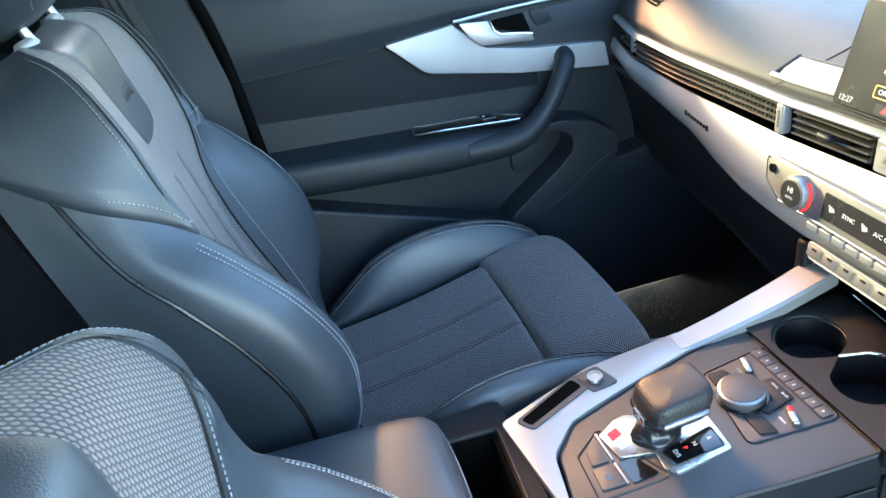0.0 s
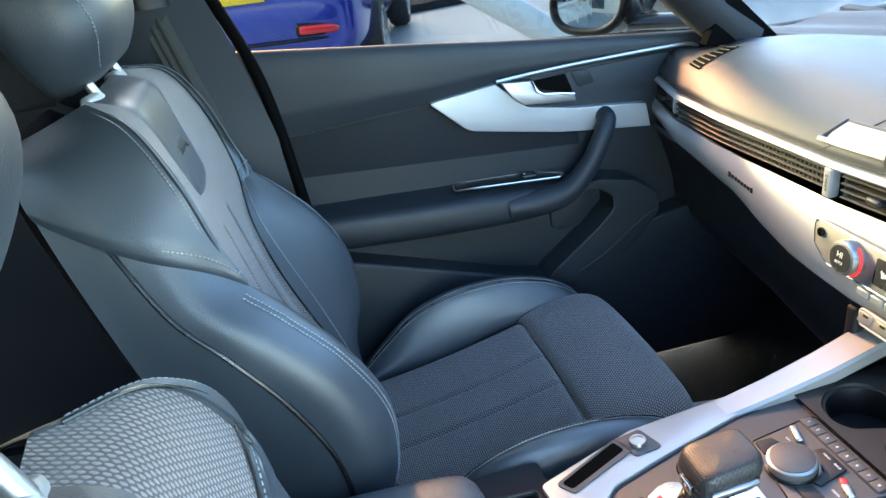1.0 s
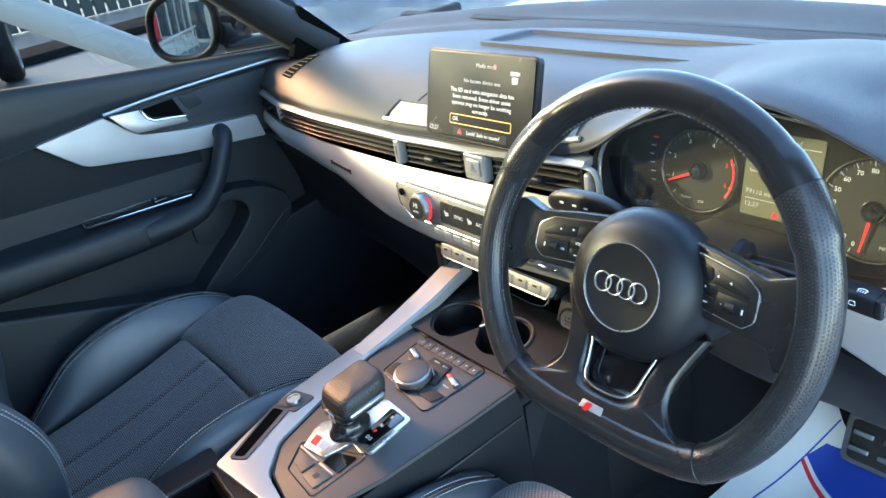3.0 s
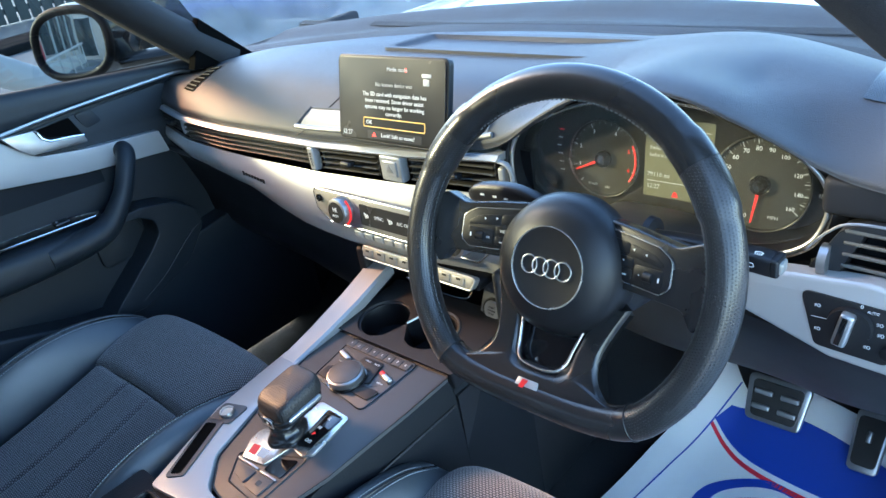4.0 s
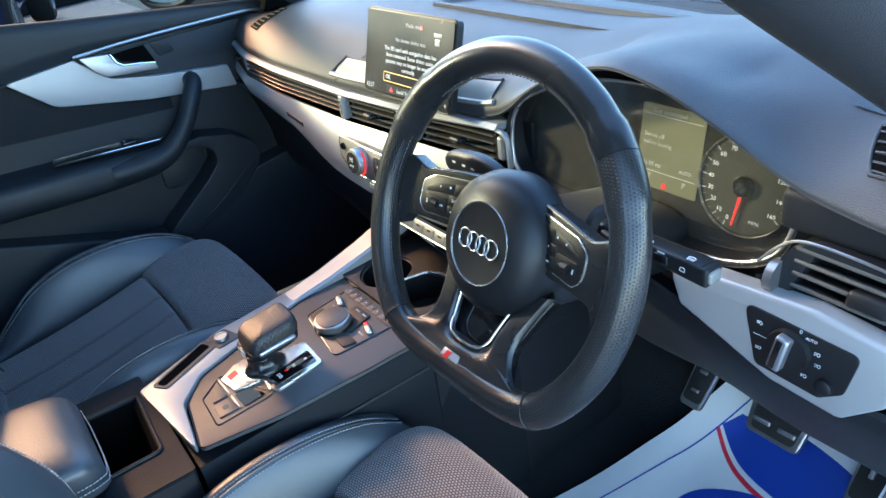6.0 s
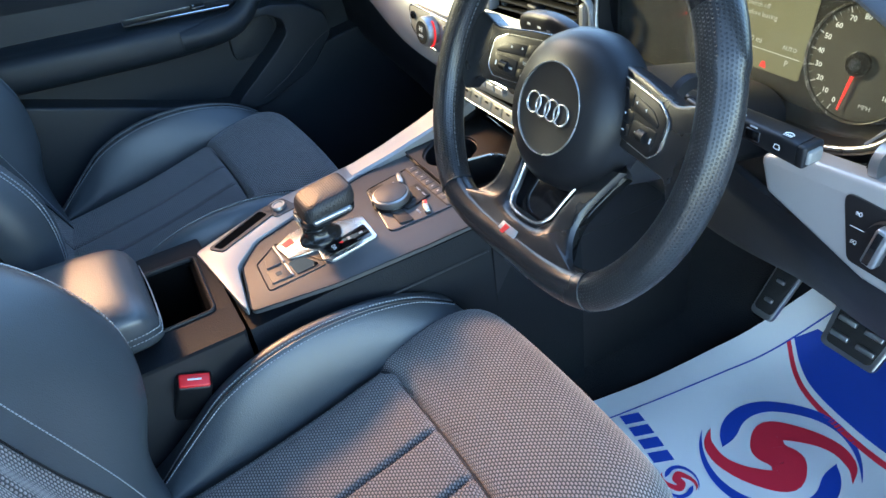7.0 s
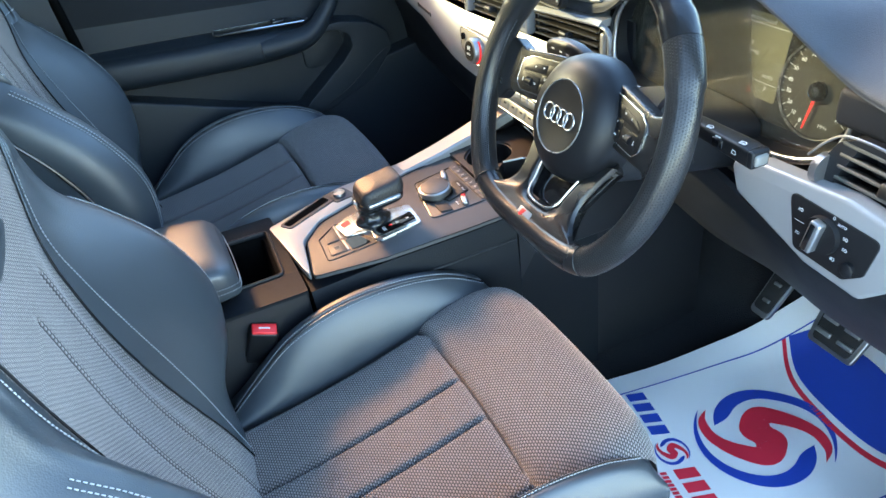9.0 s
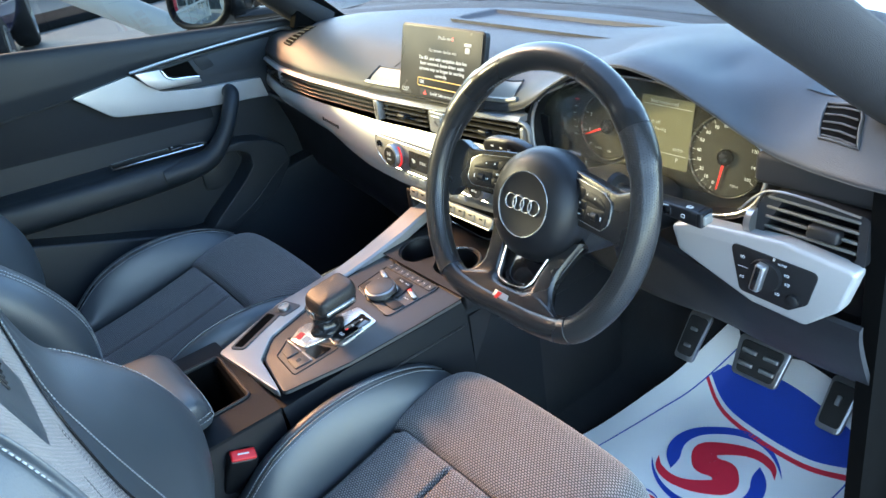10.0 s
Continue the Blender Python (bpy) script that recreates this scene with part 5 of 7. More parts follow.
light = thing("light_switch", "black headlight switch panel with a silver rotary knob", "light switch", (0.60, 0.166, 0.575))
part("switch_panel", plate([(x, z - 0.57) for x, z in lp], 0.0022, 0.0008, EM @ pose(0, 0, 0.0098)), SATINBLACK, light, "black panel")
kb = part("knob", lathe([(0.0205, 0.0), (0.0195, 0.006), (0.0, 0.007)], 40, EM @ pose(0.604, 0.006, 0.012)), SATINBLACK, light)
part("knob_grip", rbox(0.013, 0.036, 0.015, 0.003, EM @ pose(0.601, 0.006, 0.020, 0, 0, -10)), STEEL, kb, "silver grip")
part("knob_line", rbox(0.0055, 0.031, 0.002, 0.0005, EM @ pose(0.600, 0.006, 0.0273, 0, 0, -10)), GLOSSBLACK, kb)
part("dimmer", lathe([(0.0075, 0), (0.0075, 0.004), (0.006, 0.005), (0.0, 0.005)], 24, EM @ pose(0.640, -0.014, 0.012)), SATINBLACK, light)
words("AUTO", 0.0038, EM @ pose(0.622, 0.025, 0.0123), PRINT, light)
words("0", 0.006, EM @ pose(0.612, 0.029, 0.0123), PRINT, light)
for x, y in ((0.575, 0.020), (0.577, -0.006), (0.630, 0.014), (0.632, 0.003), (0.622, -0.013)):
    part("symbol", join(tube([EM @ Vector((x + 0.0013 * math.cos(a), y + 0.0017 * math.sin(a), 0.0122)) for a in np.linspace(0, 6.283, 14, endpoint=False)], 0.0003, 4, closed=True), *[rbox(0.0021, 0.0004, 0.0003, 0.0, EM @ pose(x - 0.0030, y + d, 0.0121, 0, 0, 12)) for d in (-0.0012, 0, 0.0012)]), PRINT, light)
part("panel_rule", rbox(0.014, 0.0005, 0.0003, 0, EM @ pose(0.576, 0.007, 0.0121)), PRINT, light)

OV = face(0.632, 0.190, 0.641, 0.08)
ov_out = rounded([(-0.080, -0.030), (0.068, -0.034), (0.064, 0.026), (-0.030, 0.030), (-0.052, 0.020)], 0.008)
ov_in = rounded([(-0.050, -0.024), (0.058, -0.028), (0.054, 0.018), (-0.030, 0.020)], 0.005)
outer = part("outer_vent", holed(ov_out, ov_in, 0.05, OV, 0.03), PLASTIC, dash, "black outer air vent")
for k in range(4):
    part("slat", rbox(0.104, 0.004, 0.024, 0.0015, OV @ pose(0.004, -0.020 + 0.012 * k, -0.010, -22, 0, -1.5)), VENT, outer)
part("knob", rbox(0.036, 0.016, 0.016, 0.004, OV @ pose(0.022, -0.004, 0.002, -10)), SATINBLACK, outer)
part("roller", tube([OV @ Vector((-0.066, -0.012, 0.0)), OV @ Vector((-0.058, -0.012, 0.0))], 0.016, 20), STEEL, outer, "ribbed thumb wheel")
part("vent_line", tube([OV @ Vector(p) for p in cr([(-0.080, -0.004, 0.003), (-0.062, 0.018, 0.003), (-0.042, 0.030, 0.003), (0.0, 0.031, 0.003), (0.056, 0.026, 0.003)], 40)], 0.0014, 8), STEEL, dash, "thin chrome line")
# coloured near-black so the end stays dark under open sky, shade by colour
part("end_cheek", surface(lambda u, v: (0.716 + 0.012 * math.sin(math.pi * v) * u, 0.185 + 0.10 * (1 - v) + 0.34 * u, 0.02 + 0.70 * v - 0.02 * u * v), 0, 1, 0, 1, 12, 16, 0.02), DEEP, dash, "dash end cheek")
part("end_band", rbox(0.15, 0.05, 0.040, 0.008, pose(0.632, 0.228, 0.688)), PLASTIC, dash)


def knee(x, v):
    p = cr([(0.178, 0.545), (0.185, 0.52), (0.215, 0.465), (0.245, 0.425), (0.29, 0.405), (0.40, 0.40)], 24)
    y, z = p[int(round(v * 23))]
    dip = 0.03 * math.exp(-(((x - 0.375) / 0.10) ** 2)) * v
    return (x, y + 0.02 * smooth_step(0.60, 0.45, x), z + 0.02 * smooth_step(0.5, 0.38, x) * (1 - v) - dip)


part("knee_panel", surface(knee, 0.17, 0.712, 0, 1, 40, 24, 0.008), PLASTIC, dash, "black knee panel")
part("knee_line", rbox(0.20, 0.006, 0.010, 0.003, pose(0.50, 0.246, 0.448, 0, 2, 0)), SATINBLACK, dash)


# ---- centre console ----
console = thing("centre_console", "dark grey centre console with a silver trim rail", "centre console", (0.0, -0.2, 0.03))
KS = 0.08
KM = axes((0, -0.25, 0.374), (1, 0, 0), (0, 1, KS))


def kz(y):
    return 0.374 + KS * (y + 0.25)


# body below the top plates
rings = []
for y, xl, xr, zt in ((-0.268, -0.118, 0.120, 0.358), (-0.15, -0.120, 0.130, 0.372), (0.0, -0.125, 0.146, 0.384), (0.065, -0.128, 0.150, 0.390)):
    rings.append([(xl, y, 0.0), (xl, y, 0.25), (xl + 0.004, y, zt - 0.02), (xl + 0.012, y, zt), (xr - 0.012, y, zt), (xr - 0.003, y, zt - 0.02), (xr + 0.004, y, 0.25), (xr + 0.01, y, 0.0)])
part("body", loft(rings), INSET, console, "dark plastic body")
part("side_seam", tube([(0.126 + 0.075 * (y + 0.26), y, kz(y) - 0.045) for y in np.linspace(-0.265, 0.06, 20)], 0.0016, 5), SATINBLACK, console)
for sx, x in ((-1, -0.112), (1, 0.118)):
    part("rear_wall", rbox(0.012, 0.52, 0.37, 0.004, pose(x, -0.535, 0.188)), PLASTIC, console)
part("rear_wall", rbox(0.23, 0.012, 0.37, 0.004, pose(0.003, -0.79, 0.188)), PLASTIC, console)
cub = holed(rounded([(-0.120, -0.80), (0.124, -0.80), (0.124, -0.274), (-0.120, -0.274)], 0.006), rounded([(-0.085, -0.70), (0.070, -0.70), (0.062, -0.296), (-0.074, -0.290)], 0.010), 0.11, pose(0, 0, 0.3745), 0.012)
part("cubby", cub, INSET, console, "open storage cubby")
# inner shell in near-black: the cubby's shade put into colour
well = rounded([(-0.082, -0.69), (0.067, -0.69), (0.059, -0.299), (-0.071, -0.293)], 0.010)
part("cubby_inner_shade", holed(well, [(0.985 * x, -0.49 + 0.985 * (y + 0.49)) for x, y in well], 0.100, pose(0, 0, 0.3715), 0.001), DEEP, console, "inner shell of the cubby, shade put into its near-black colour")
part("cubby_rim", tube([(x, y, 0.3755) for x, y in rounded([(-0.085, -0.70), (0.070, -0.70), (0.062, -0.296), (-0.074, -0.290)], 0.010)], 0.0025, 8, closed=True), PLASTIC, console)
# silver trim that wraps the selector and runs forward as a rail
wrap = rounded([(-0.076, -0.285), (0.106, -0.262), (0.000, -0.245), (-0.040, -0.205), (-0.066, -0.10), (-0.086, -0.01), (-0.122, -0.01), (-0.117, -0.15)], (0.01, 0.004, 0.03, 0.03, 0.03, 0.01, 0.01, 0.02), 7)
part("trim_plate", plate([(x, (y + 0.25)) for x, y in wrap], 0.012, 0.003, KM @ pose(0, 0, -0.004), 3), SILVER, console, "satin silver trim")
rail = []
for y, x0, x1, z in ((-0.03, -0.121, -0.084, 0.400), (0.04, -0.124, -0.083, 0.414), (0.11, -0.126, -0.080, 0.433), (0.19, -0.128, -0.078, 0.460)):
    rail.append([(x0, y, z - 0.02), (x0, y, z - 0.004), (x0 + 0.004, y, z), (x1 - 0.004, y, z), (x1, y, z - 0.004), (x1, y, z - 0.02)])
part("trim_rail", loft(rail), SILVER, console, "satin silver rail rising to the dash")
part("rail_side", loft([[(x, y, 0.30), (x, y, z - 0.012), (x + 0.03, y, z - 0.012), (x + 0.03, y, 0.30)] for y, x, z in ((-0.02, -0.120, 0.400), (0.08, -0.123, 0.423), (0.20, -0.126, 0.460))]), PLASTIC, console)
pan = rounded([(0.100, -0.258), (0.126, -0.15), (0.140, -0.02), (0.146, 0.062), (-0.088, 0.062), (-0.082, -0.02), (-0.062, -0.11), (-0.036, -0.205), (0.002, -0.240)], (0.01, 0.05, 0.05, 0.006, 0.006, 0.03, 0.03, 0.03, 0.03), 6)
part("top_panel", plate([(x, y + 0.25) for x, y in pan], 0.006, 0.002, KM @ pose(0, 0, -0.002)), CONSOLE, console, "matt dark grey panel")
part("panel_edge", tube([KM @ Vector((x, y + 0.25, 0.0042)) for x, y in pan], 0.0012, 5, closed=True), SATINBLACK, console)
# key slot and button beside the rail
slot_o = rounded([(-0.110, -0.172), (-0.082, -0.160), (-0.046, -0.252), (-0.068, -0.268)], 0.006)
slot_i = rounded([(-0.1045, -0.177), (-0.086, -0.170), (-0.0525, -0.252), (-0.067, -0.261)], 0.005)
part("slot", holed([(x, y + 0.25) for x, y in slot_o], [(x, y + 0.25) for x, y in slot_i], 0.006, KM @ pose(0, 0, 0.0098), 0.004), CONSOLE, console, "framed slot")
# near-black sheet over the floor, painting the shade of a deeper slot
part("slot_shade", plate([(x, y + 0.25) for x, y in slot_i], 0.001, 0, KM @ pose(0, 0, 0.0085)), DEEP, console)
bt = part("button_plate", plate(rounded([(-0.108, 0.075), (-0.070, 0.088), (-0.072, 0.125), (-0.112, 0.112)], 0.006), 0.002, 0.0006, KM @ pose(0, 0, 0.0078)), CONSOLE, console)
part("button", lathe([(0.0108, 0.0), (0.0108, 0.0045), (0.0098, 0.0062), (0.0075, 0.0062), (0.0070, 0.0048), (0.0, 0.0048)], 32, KM @ pose(-0.090, 0.100, 0.009)), STEEL, bt, "round silver button")
# gear selector
gear = thing("gear_selector", "leather gear selector on a silver plate with lit positions", "gear selector", (0.015, -0.12, 0.384))
GP = rounded([(-0.003, 0.062), (-0.018, 0.088), (-0.020, 0.104), (-0.001, 0.134), (0.018, 0.187), (0.078, 0.184), (0.083, 0.114), (0.071, 0.104), (0.046, 0.107), (0.042, 0.088), (0.036, 0.068)], (0.004, 0.006, 0.006, 0.01, 0.008, 0.006, 0.006, 0.004, 0.008, 0.006, 0.004), 5)
part("plate", plate(GP, 0.004, 0.0012, KM @ pose(0, 0, 0.004)), BEZEL, gear, "polished silver plate")
gate = rounded([(0.040, 0.180), (0.072, 0.179), (0.074, 0.120), (0.050, 0.112)], 0.004)
gt = part("gate_display", plate(gate, 0.0016, 0.0005, KM @ pose(0, 0, 0.0076)), GLOSSBLACK, gear, "black gate display")
for txt, x, y, mat in (("R", 0.056, 0.168, WHITE_LIT), ("N", 0.056, 0.150, WHITE_LIT), ("P", 0.057, 0.138, RED_LIT), ("D/S", 0.060, 0.126, WHITE_LIT)):
    words(txt, 0.0075, KM @ pose(x, y, 0.0094), mat, gt)
part("badge_mark", plate([(-0.001, 0.071), (-0.005, 0.085), (0.007, 0.087), (0.012, 0.072)], 0.0006, 0, KM @ pose(0, 0, 0.0078)), RED, gear, "red badge mark")
part("badge_mark", plate([(0.014, 0.073), (0.010, 0.087), (0.026, 0.088), (0.028, 0.075)], 0.0006, 0, KM @ pose(0, 0, 0.0078)), STEEL, gear)
boot = []
for z, r in ((0.004, 0.034), (0.012, 0.033), (0.018, 0.026), (0.026, 0.023), (0.030, 0.025), (0.036, 0.019), (0.052, 0.016)):
    boot.append([KM @ Vector((0.022 + r * 0.74 * math.cos(a) * (1 + 0.06 * math.sin(5 * a + z * 300)), 0.122 + 0.86 * r * math.sin(a) * (1 + 0.06 * math.sin(4 * a + z * 200)), z)) for a in np.linspace(0, 2 * math.pi, 20, endpoint=False)])
part("boot", smooth_loft(boot, 30, 48), LEATHER_SMOOTH, gear, "wrinkled black leather boot")
kr = []
for z, sx, sy, cy in ((0.045, 0.010, 0.012, 0.130), (0.047, 0.025, 0.031, 0.134), (0.053, 0.032, 0.040, 0.137), (0.060, 0.0355, 0.044, 0.140), (0.071, 0.0350, 0.0435, 0.141), (0.0785, 0.031, 0.040, 0.142), (0.0815, 0.023, 0.031, 0.143), (0.0828, 0.008, 0.012, 0.143)):
    kr.append([KM @ Vector((0.030 + 0.88 * sx * np.sign(math.cos(a)) * abs(math.cos(a)) ** 0.42, cy + 0.85 * sy * np.sign(math.sin(a)) * abs(math.sin(a)) ** 0.42, z + 0.10 * (cy - 0.14 + sy * math.sin(a)))) for a in np.linspace(0, 2 * math.pi, 24, endpoint=False)])
kn = part("knob", smooth_loft(kr, 36, 64), LEATHER_KNOB, gear, "perforated black leather knob")
part("knob_band", loft([[KM @ Vector((0.030 + 0.97 * (0.0315 + d) * np.sign(math.cos(a)) * abs(math.cos(a)) ** 0.55, 0.137 + 0.91 * (0.0405 + d) * np.sign(math.sin(a)) * abs(math.sin(a)) ** 0.55, z)) for a in np.linspace(0, 2 * math.pi, 40, endpoint=False)] for z, d in ((0.046, -0.002), (0.048, 0.001), (0.055, 0.0026), (0.057, 0.001))]), SATINBLACK, kn, "satin band")
part("release_button", rbox(0.007, 0.056, 0.008, 0.003, KM @ pose(0.0620, 0.138, 0.0575)), STEEL, kn, "silver side strip")
part("park_button", rbox(0.021, 0.005, 0.012, 0.002, KM @ pose(0.034, 0.0995, 0.0555)), GLOSSBLACK, kn, "black park button")
part("button_frame", tube([KM @ Vector((0.034 + x, 0.0968, 0.0555 + z)) for x, z in rounded([(-0.0105, -0.006), (0.0105, -0.006), (0.0105, 0.006), (-0.0105, 0.006)], 0.002)], 0.0009, 6, closed=True), STEEL, kn)
part("symbol", rbox(0.004, 0.0006, 0.004, 0, KM @ pose(0.034, 0.0967, 0.0555, 0, 45, 0)), PRINT, kn)
# parking brake keys and a small black tray
for pts in (((-0.008, 0.058), (0.034, 0.057), (0.033, 0.036), (0.010, 0.040)), ((0.039, 0.057), (0.070, 0.059), (0.068, 0.032), (0.038, 0.034))):
    part("key", plate(rounded(list(pts), 0.002), 0.003, 0.0008, KM @ pose(0, 0, 0.003)), CONSOLE, console, "dark key")
for x0, x1 in ((-0.009, 0.034), (0.039, 0.070)):
    part("key_line", rbox(x1 - x0, 0.0032, 0.0034, 0.0008, KM @ pose((x0 + x1) / 2, 0.0605, 0.0052)), STEEL, console, "silver line on the key")
part("key_symbol", plate(rounded([(0.050, 0.042), (0.058, 0.042), (0.058, 0.050), (0.050, 0.050)], 0.002), 0.0003, 0, KM @ pose(0, 0, 0.0061)), BAR_GREY, console)
part("small_tray", plate(rounded([(0.040, 0.084), (0.072, 0.098), (0.072, 0.066), (0.041, 0.064)], 0.003), 0.0012, 0, KM @ pose(0, 0, 0.0042)), GLOSSBLACK, console, "small black tray")
key_gap = rounded([(-0.016, 0.066), (0.012, 0.028), (0.078, 0.024), (0.080, 0.108)], 0.006)
part("key_gap", tube([KM @ Vector((x, y, 0.0045)) for x, y in key_gap], 0.0010, 5, closed=True), SATINBLACK, console)
# rotary media controller
media = thing("media_controller", "rotary media controller with a round touch pad and keys", "controller", (0.02, 0.01, 0.398))
mp = rounded([(-0.047, 0.311), (0.090, 0.311), (0.080, 0.202), (-0.038, 0.220)], 0.010)
part("pad", plate(mp, 0.002, 0.0008, KM @ pose(0, 0, 0.003)), CONSOLE, media, "recessed key panel")
part("pad_line", tube([KM @ Vector((x, y, 0.0048)) for x, y in mp], 0.0011, 5, closed=True), GLOSSBLACK, media)
part("knob_collar", lathe([(0.0295, 0.0), (0.0295, 0.004), (0.027, 0.004)], 48, KM @ pose(0.015, 0.238, 0.004)), GLOSSBLACK, media)
kbm = part("rotary_knob", lathe([(0.0262, 0.002), (0.0275, 0.008), (0.0272, 0.0125), (0.0248, 0.0140)], 56, KM @ pose(0.015, 0.238, 0.005)), STEEL, media, "silver-rimmed knob")
part("touch_pad", lathe([(0.0242, 0.010), (0.0242, 0.0150), (0.0232, 0.0156), (0.0, 0.0154)], 48, KM @ pose(0.015, 0.238, 0.005)), CONSOLE, kbm, "matt dark touch pad")
part("key_strip", plate(rounded([(-0.045, 0.290), (-0.046, 0.307), (0.085, 0.306), (0.083, 0.290)], 0.003), 0.0012, 0.0003, KM @ pose(0, 0, 0.0048)), PLASTIC, media)
for k in range(8):
    key = part("number_key", rbox(0.0150, 0.0135, 0.0016, 0.0006, KM @ pose(-0.0375 + 0.0162 * k, 0.2985, 0.0063)), CONSOLE, media, "numbered key")
    words(str(k + 1), 0.0055, KM @ pose(-0.0375 + 0.0162 * k, 0.2985, 0.0072), PRINT, key)
for pts in (((0.004, 0.271), (0.006, 0.285), (0.044, 0.286), (0.053, 0.246), (0.044, 0.242), (0.038, 0.262)), ((0.041, 0.221), (0.046, 0.239), (0.080, 0.240), (0.074, 0.220)), ((-0.035, 0.224), (-0.033, 0.244), (-0.014, 0.252), (-0.012, 0.222))):
    part("menu_key", plate(rounded(list(pts), 0.003), 0.0030, 0.0008, KM @ pose(0, 0, 0.0046)), PLASTIC, media)
for x, y, mat in ((-0.025, 0.272, STEEL), (0.068, 0.266, STEEL)):
    part("toggle", rbox(0.026, 0.009, 0.007, 0.0025, KM @ pose(x, y, 0.0078, 0, 0, -18)), mat, media, "small metal toggle")
part("toggle_light", rbox(0.011, 0.0075, 0.0074, 0.002, KM @ pose(0.060, 0.2685, 0.0080, 0, 0, -18)), RED, media, "red toggle end")
for txt, x, y in (("MENU", 0.019, 0.279), ("BACK", 0.037, 0.279), ("MEDIA", 0.066, 0.254), ("NAV", -0.024, 0.261)):
    words(txt, 0.0040, KM @ pose(x, y, 0.0078 if y > 0.275 else 0.0052), PRINT, media)
# cup holders in one opening
two = []
for a in np.linspace(0, 2 * math.pi, 72, endpoint=False):
    d = arr((math.cos(a), math.sin(a)))
    best = 0
    for c in ((-0.030, 0.112), (0.062, 0.122)):
        q = arr(c) - arr((0.016, 0.117))
        b = float(q @ d)
        disc = b * b - float(q @ q) + 0.043**2
        if disc > 0:
            best = max(best, b + math.sqrt(disc))
    two.append((0.016 + d[0] * best, 0.117 + d[1] * best))
cup_top = axes((0, 0, 0.400), (1, 0, 0), (0, 1, 0.10))
part("cup_holder", holed(rounded([(-0.088, 0.064), (0.148, 0.064), (0.150, 0.185), (-0.082, 0.185)], 0.006), two, 0.075, cup_top, 0.03), SATINBLACK, console, "black double cup holder")
part("cup_surround", holed(rounded([(-0.088, 0.060), (0.152, 0.060), (0.160, 0.200), (-0.082, 0.200)], 0.004), two, 0.0035, cup_top @ pose(0, 0, 0.0036), 0.0015, False), PLASTIC, console, "black surround")
part("front_side", loft([[(x - 0.030, y, 0.0), (x - 0.030, y, z), (x - 0.012, y, z), (x - 0.003, y, z - 0.02), (x + 0.004, y, 0.25), (x + 0.01, y, 0.0)] for y, x, z in ((0.0655, 0.150, 0.390), (0.13, 0.155, 0.398), (0.21, 0.160, 0.406))]), INSET, console, "dark console side")
part("cup_ring", tube([cup_top @ Vector((x, y, 0.0045)) for x, y in two], 0.0020, 6, closed=True), STEEL, console, "thin metal ring")
part("cup_grip", rbox(0.008, 0.010, 0.02, 0.002, pose(-0.02, 0.158, 0.388)), PLASTIC, console)
part("nose", loft([[(-0.122, y, 0.0), (-0.122, y, zt), (0.152, y, zt), (0.155, y, 0.0)] for y, zt in ((0.066, 0.368), (0.19, 0.372), (0.45, 0.36))]), PLASTIC, console)
# armrest
arm = thing("armrest", "black leather centre armrest with stitched edge over the cubby", "armrest", (0.01, -0.58, 0.376))
ar = []
for y, w, z1 in ((-0.362, 0.070, 0.425), (-0.372, 0.083, 0.440), (-0.40, 0.090, 0.450), (-0.50, 0.092, 0.455), (-0.66, 0.092, 0.456), (-0.78, 0.088, 0.450)):
    m, h = (z1 + 0.380) / 2, (z1 - 0.380) / 2
    ar.append([(0.018 + w * np.sign(math.cos(a)) * abs(math.cos(a)) ** 0.45, y, m + h * np.sign(math.sin(a)) * abs(math.sin(a)) ** 0.5) for a in np.linspace(0, 2 * math.pi, 28, endpoint=False)])
part("pad", smooth_loft(ar, 40, 72), LEATHER, arm, "smooth black leather pad")
edge_line = cr([(0.111, -0.62, 0.416), (0.1125, -0.50, 0.414), (0.111, -0.41, 0.412), (0.104, -0.372, 0.409), (0.085, -0.3605, 0.407), (0.0, -0.3585, 0.407), (-0.05, -0.361, 0.407)], 140)
part("stitching", stitches(edge_line + arr((0.0005, 0.0005, 0.004)), 0.0046, 0.0009), THREAD, arm, "pale grey thread")
part("stitching", stitches(edge_line + arr((0.0008, 0.0008, -0.004)), 0.0046, 0.0009), THREAD, arm, "pale grey thread")
# driver's belt buckle
buckle = thing("belt_buckle", "black seat belt buckle with a red release button", "belt buckle", (0.135, -0.37, 0.25))
BM = axes((0.137, -0.352, 0.345), (0.15, 1, -0.35), (0.35, 0.30, 1))
part("housing", rbox(0.042, 0.075, 0.024, 0.005, BM @ pose(0, -0.036, 0)), SATINBLACK, buckle, "black housing")
part("release", rbox(0.036, 0.008, 0.018, 0.002, BM @ pose(0, 0.0, 0.001)), RED, buckle, "red release button")
part("press_mark", rbox(0.016, 0.0006, 0.0022, 0, BM @ pose(0, 0.0043, 0.001)), PRINT, buckle)
part("strap", tube([BM @ Vector((0, -0.06, 0)), (0.14, -0.385, 0.20), (0.14, -0.40, 0.08)], 0.014, 10, flat=0.35), RUBBER, buckle)

# ---- passenger door ----
door = thing("passenger_door", "closed black trimmed passenger door with a silver blade", "car door", (-0.74, -0.1, 0.05))


def sill_z(y):
    return 0.7605 - 0.0945 * y


def crease_z(y):
    return lerp_table(y, (-0.62, -0.52, -0.30, -0.22, -0.11, 0.10, 0.25, 0.42), (0.680, 0.684, 0.694, 0.699, 0.713, 0.716, 0.712, 0.70))


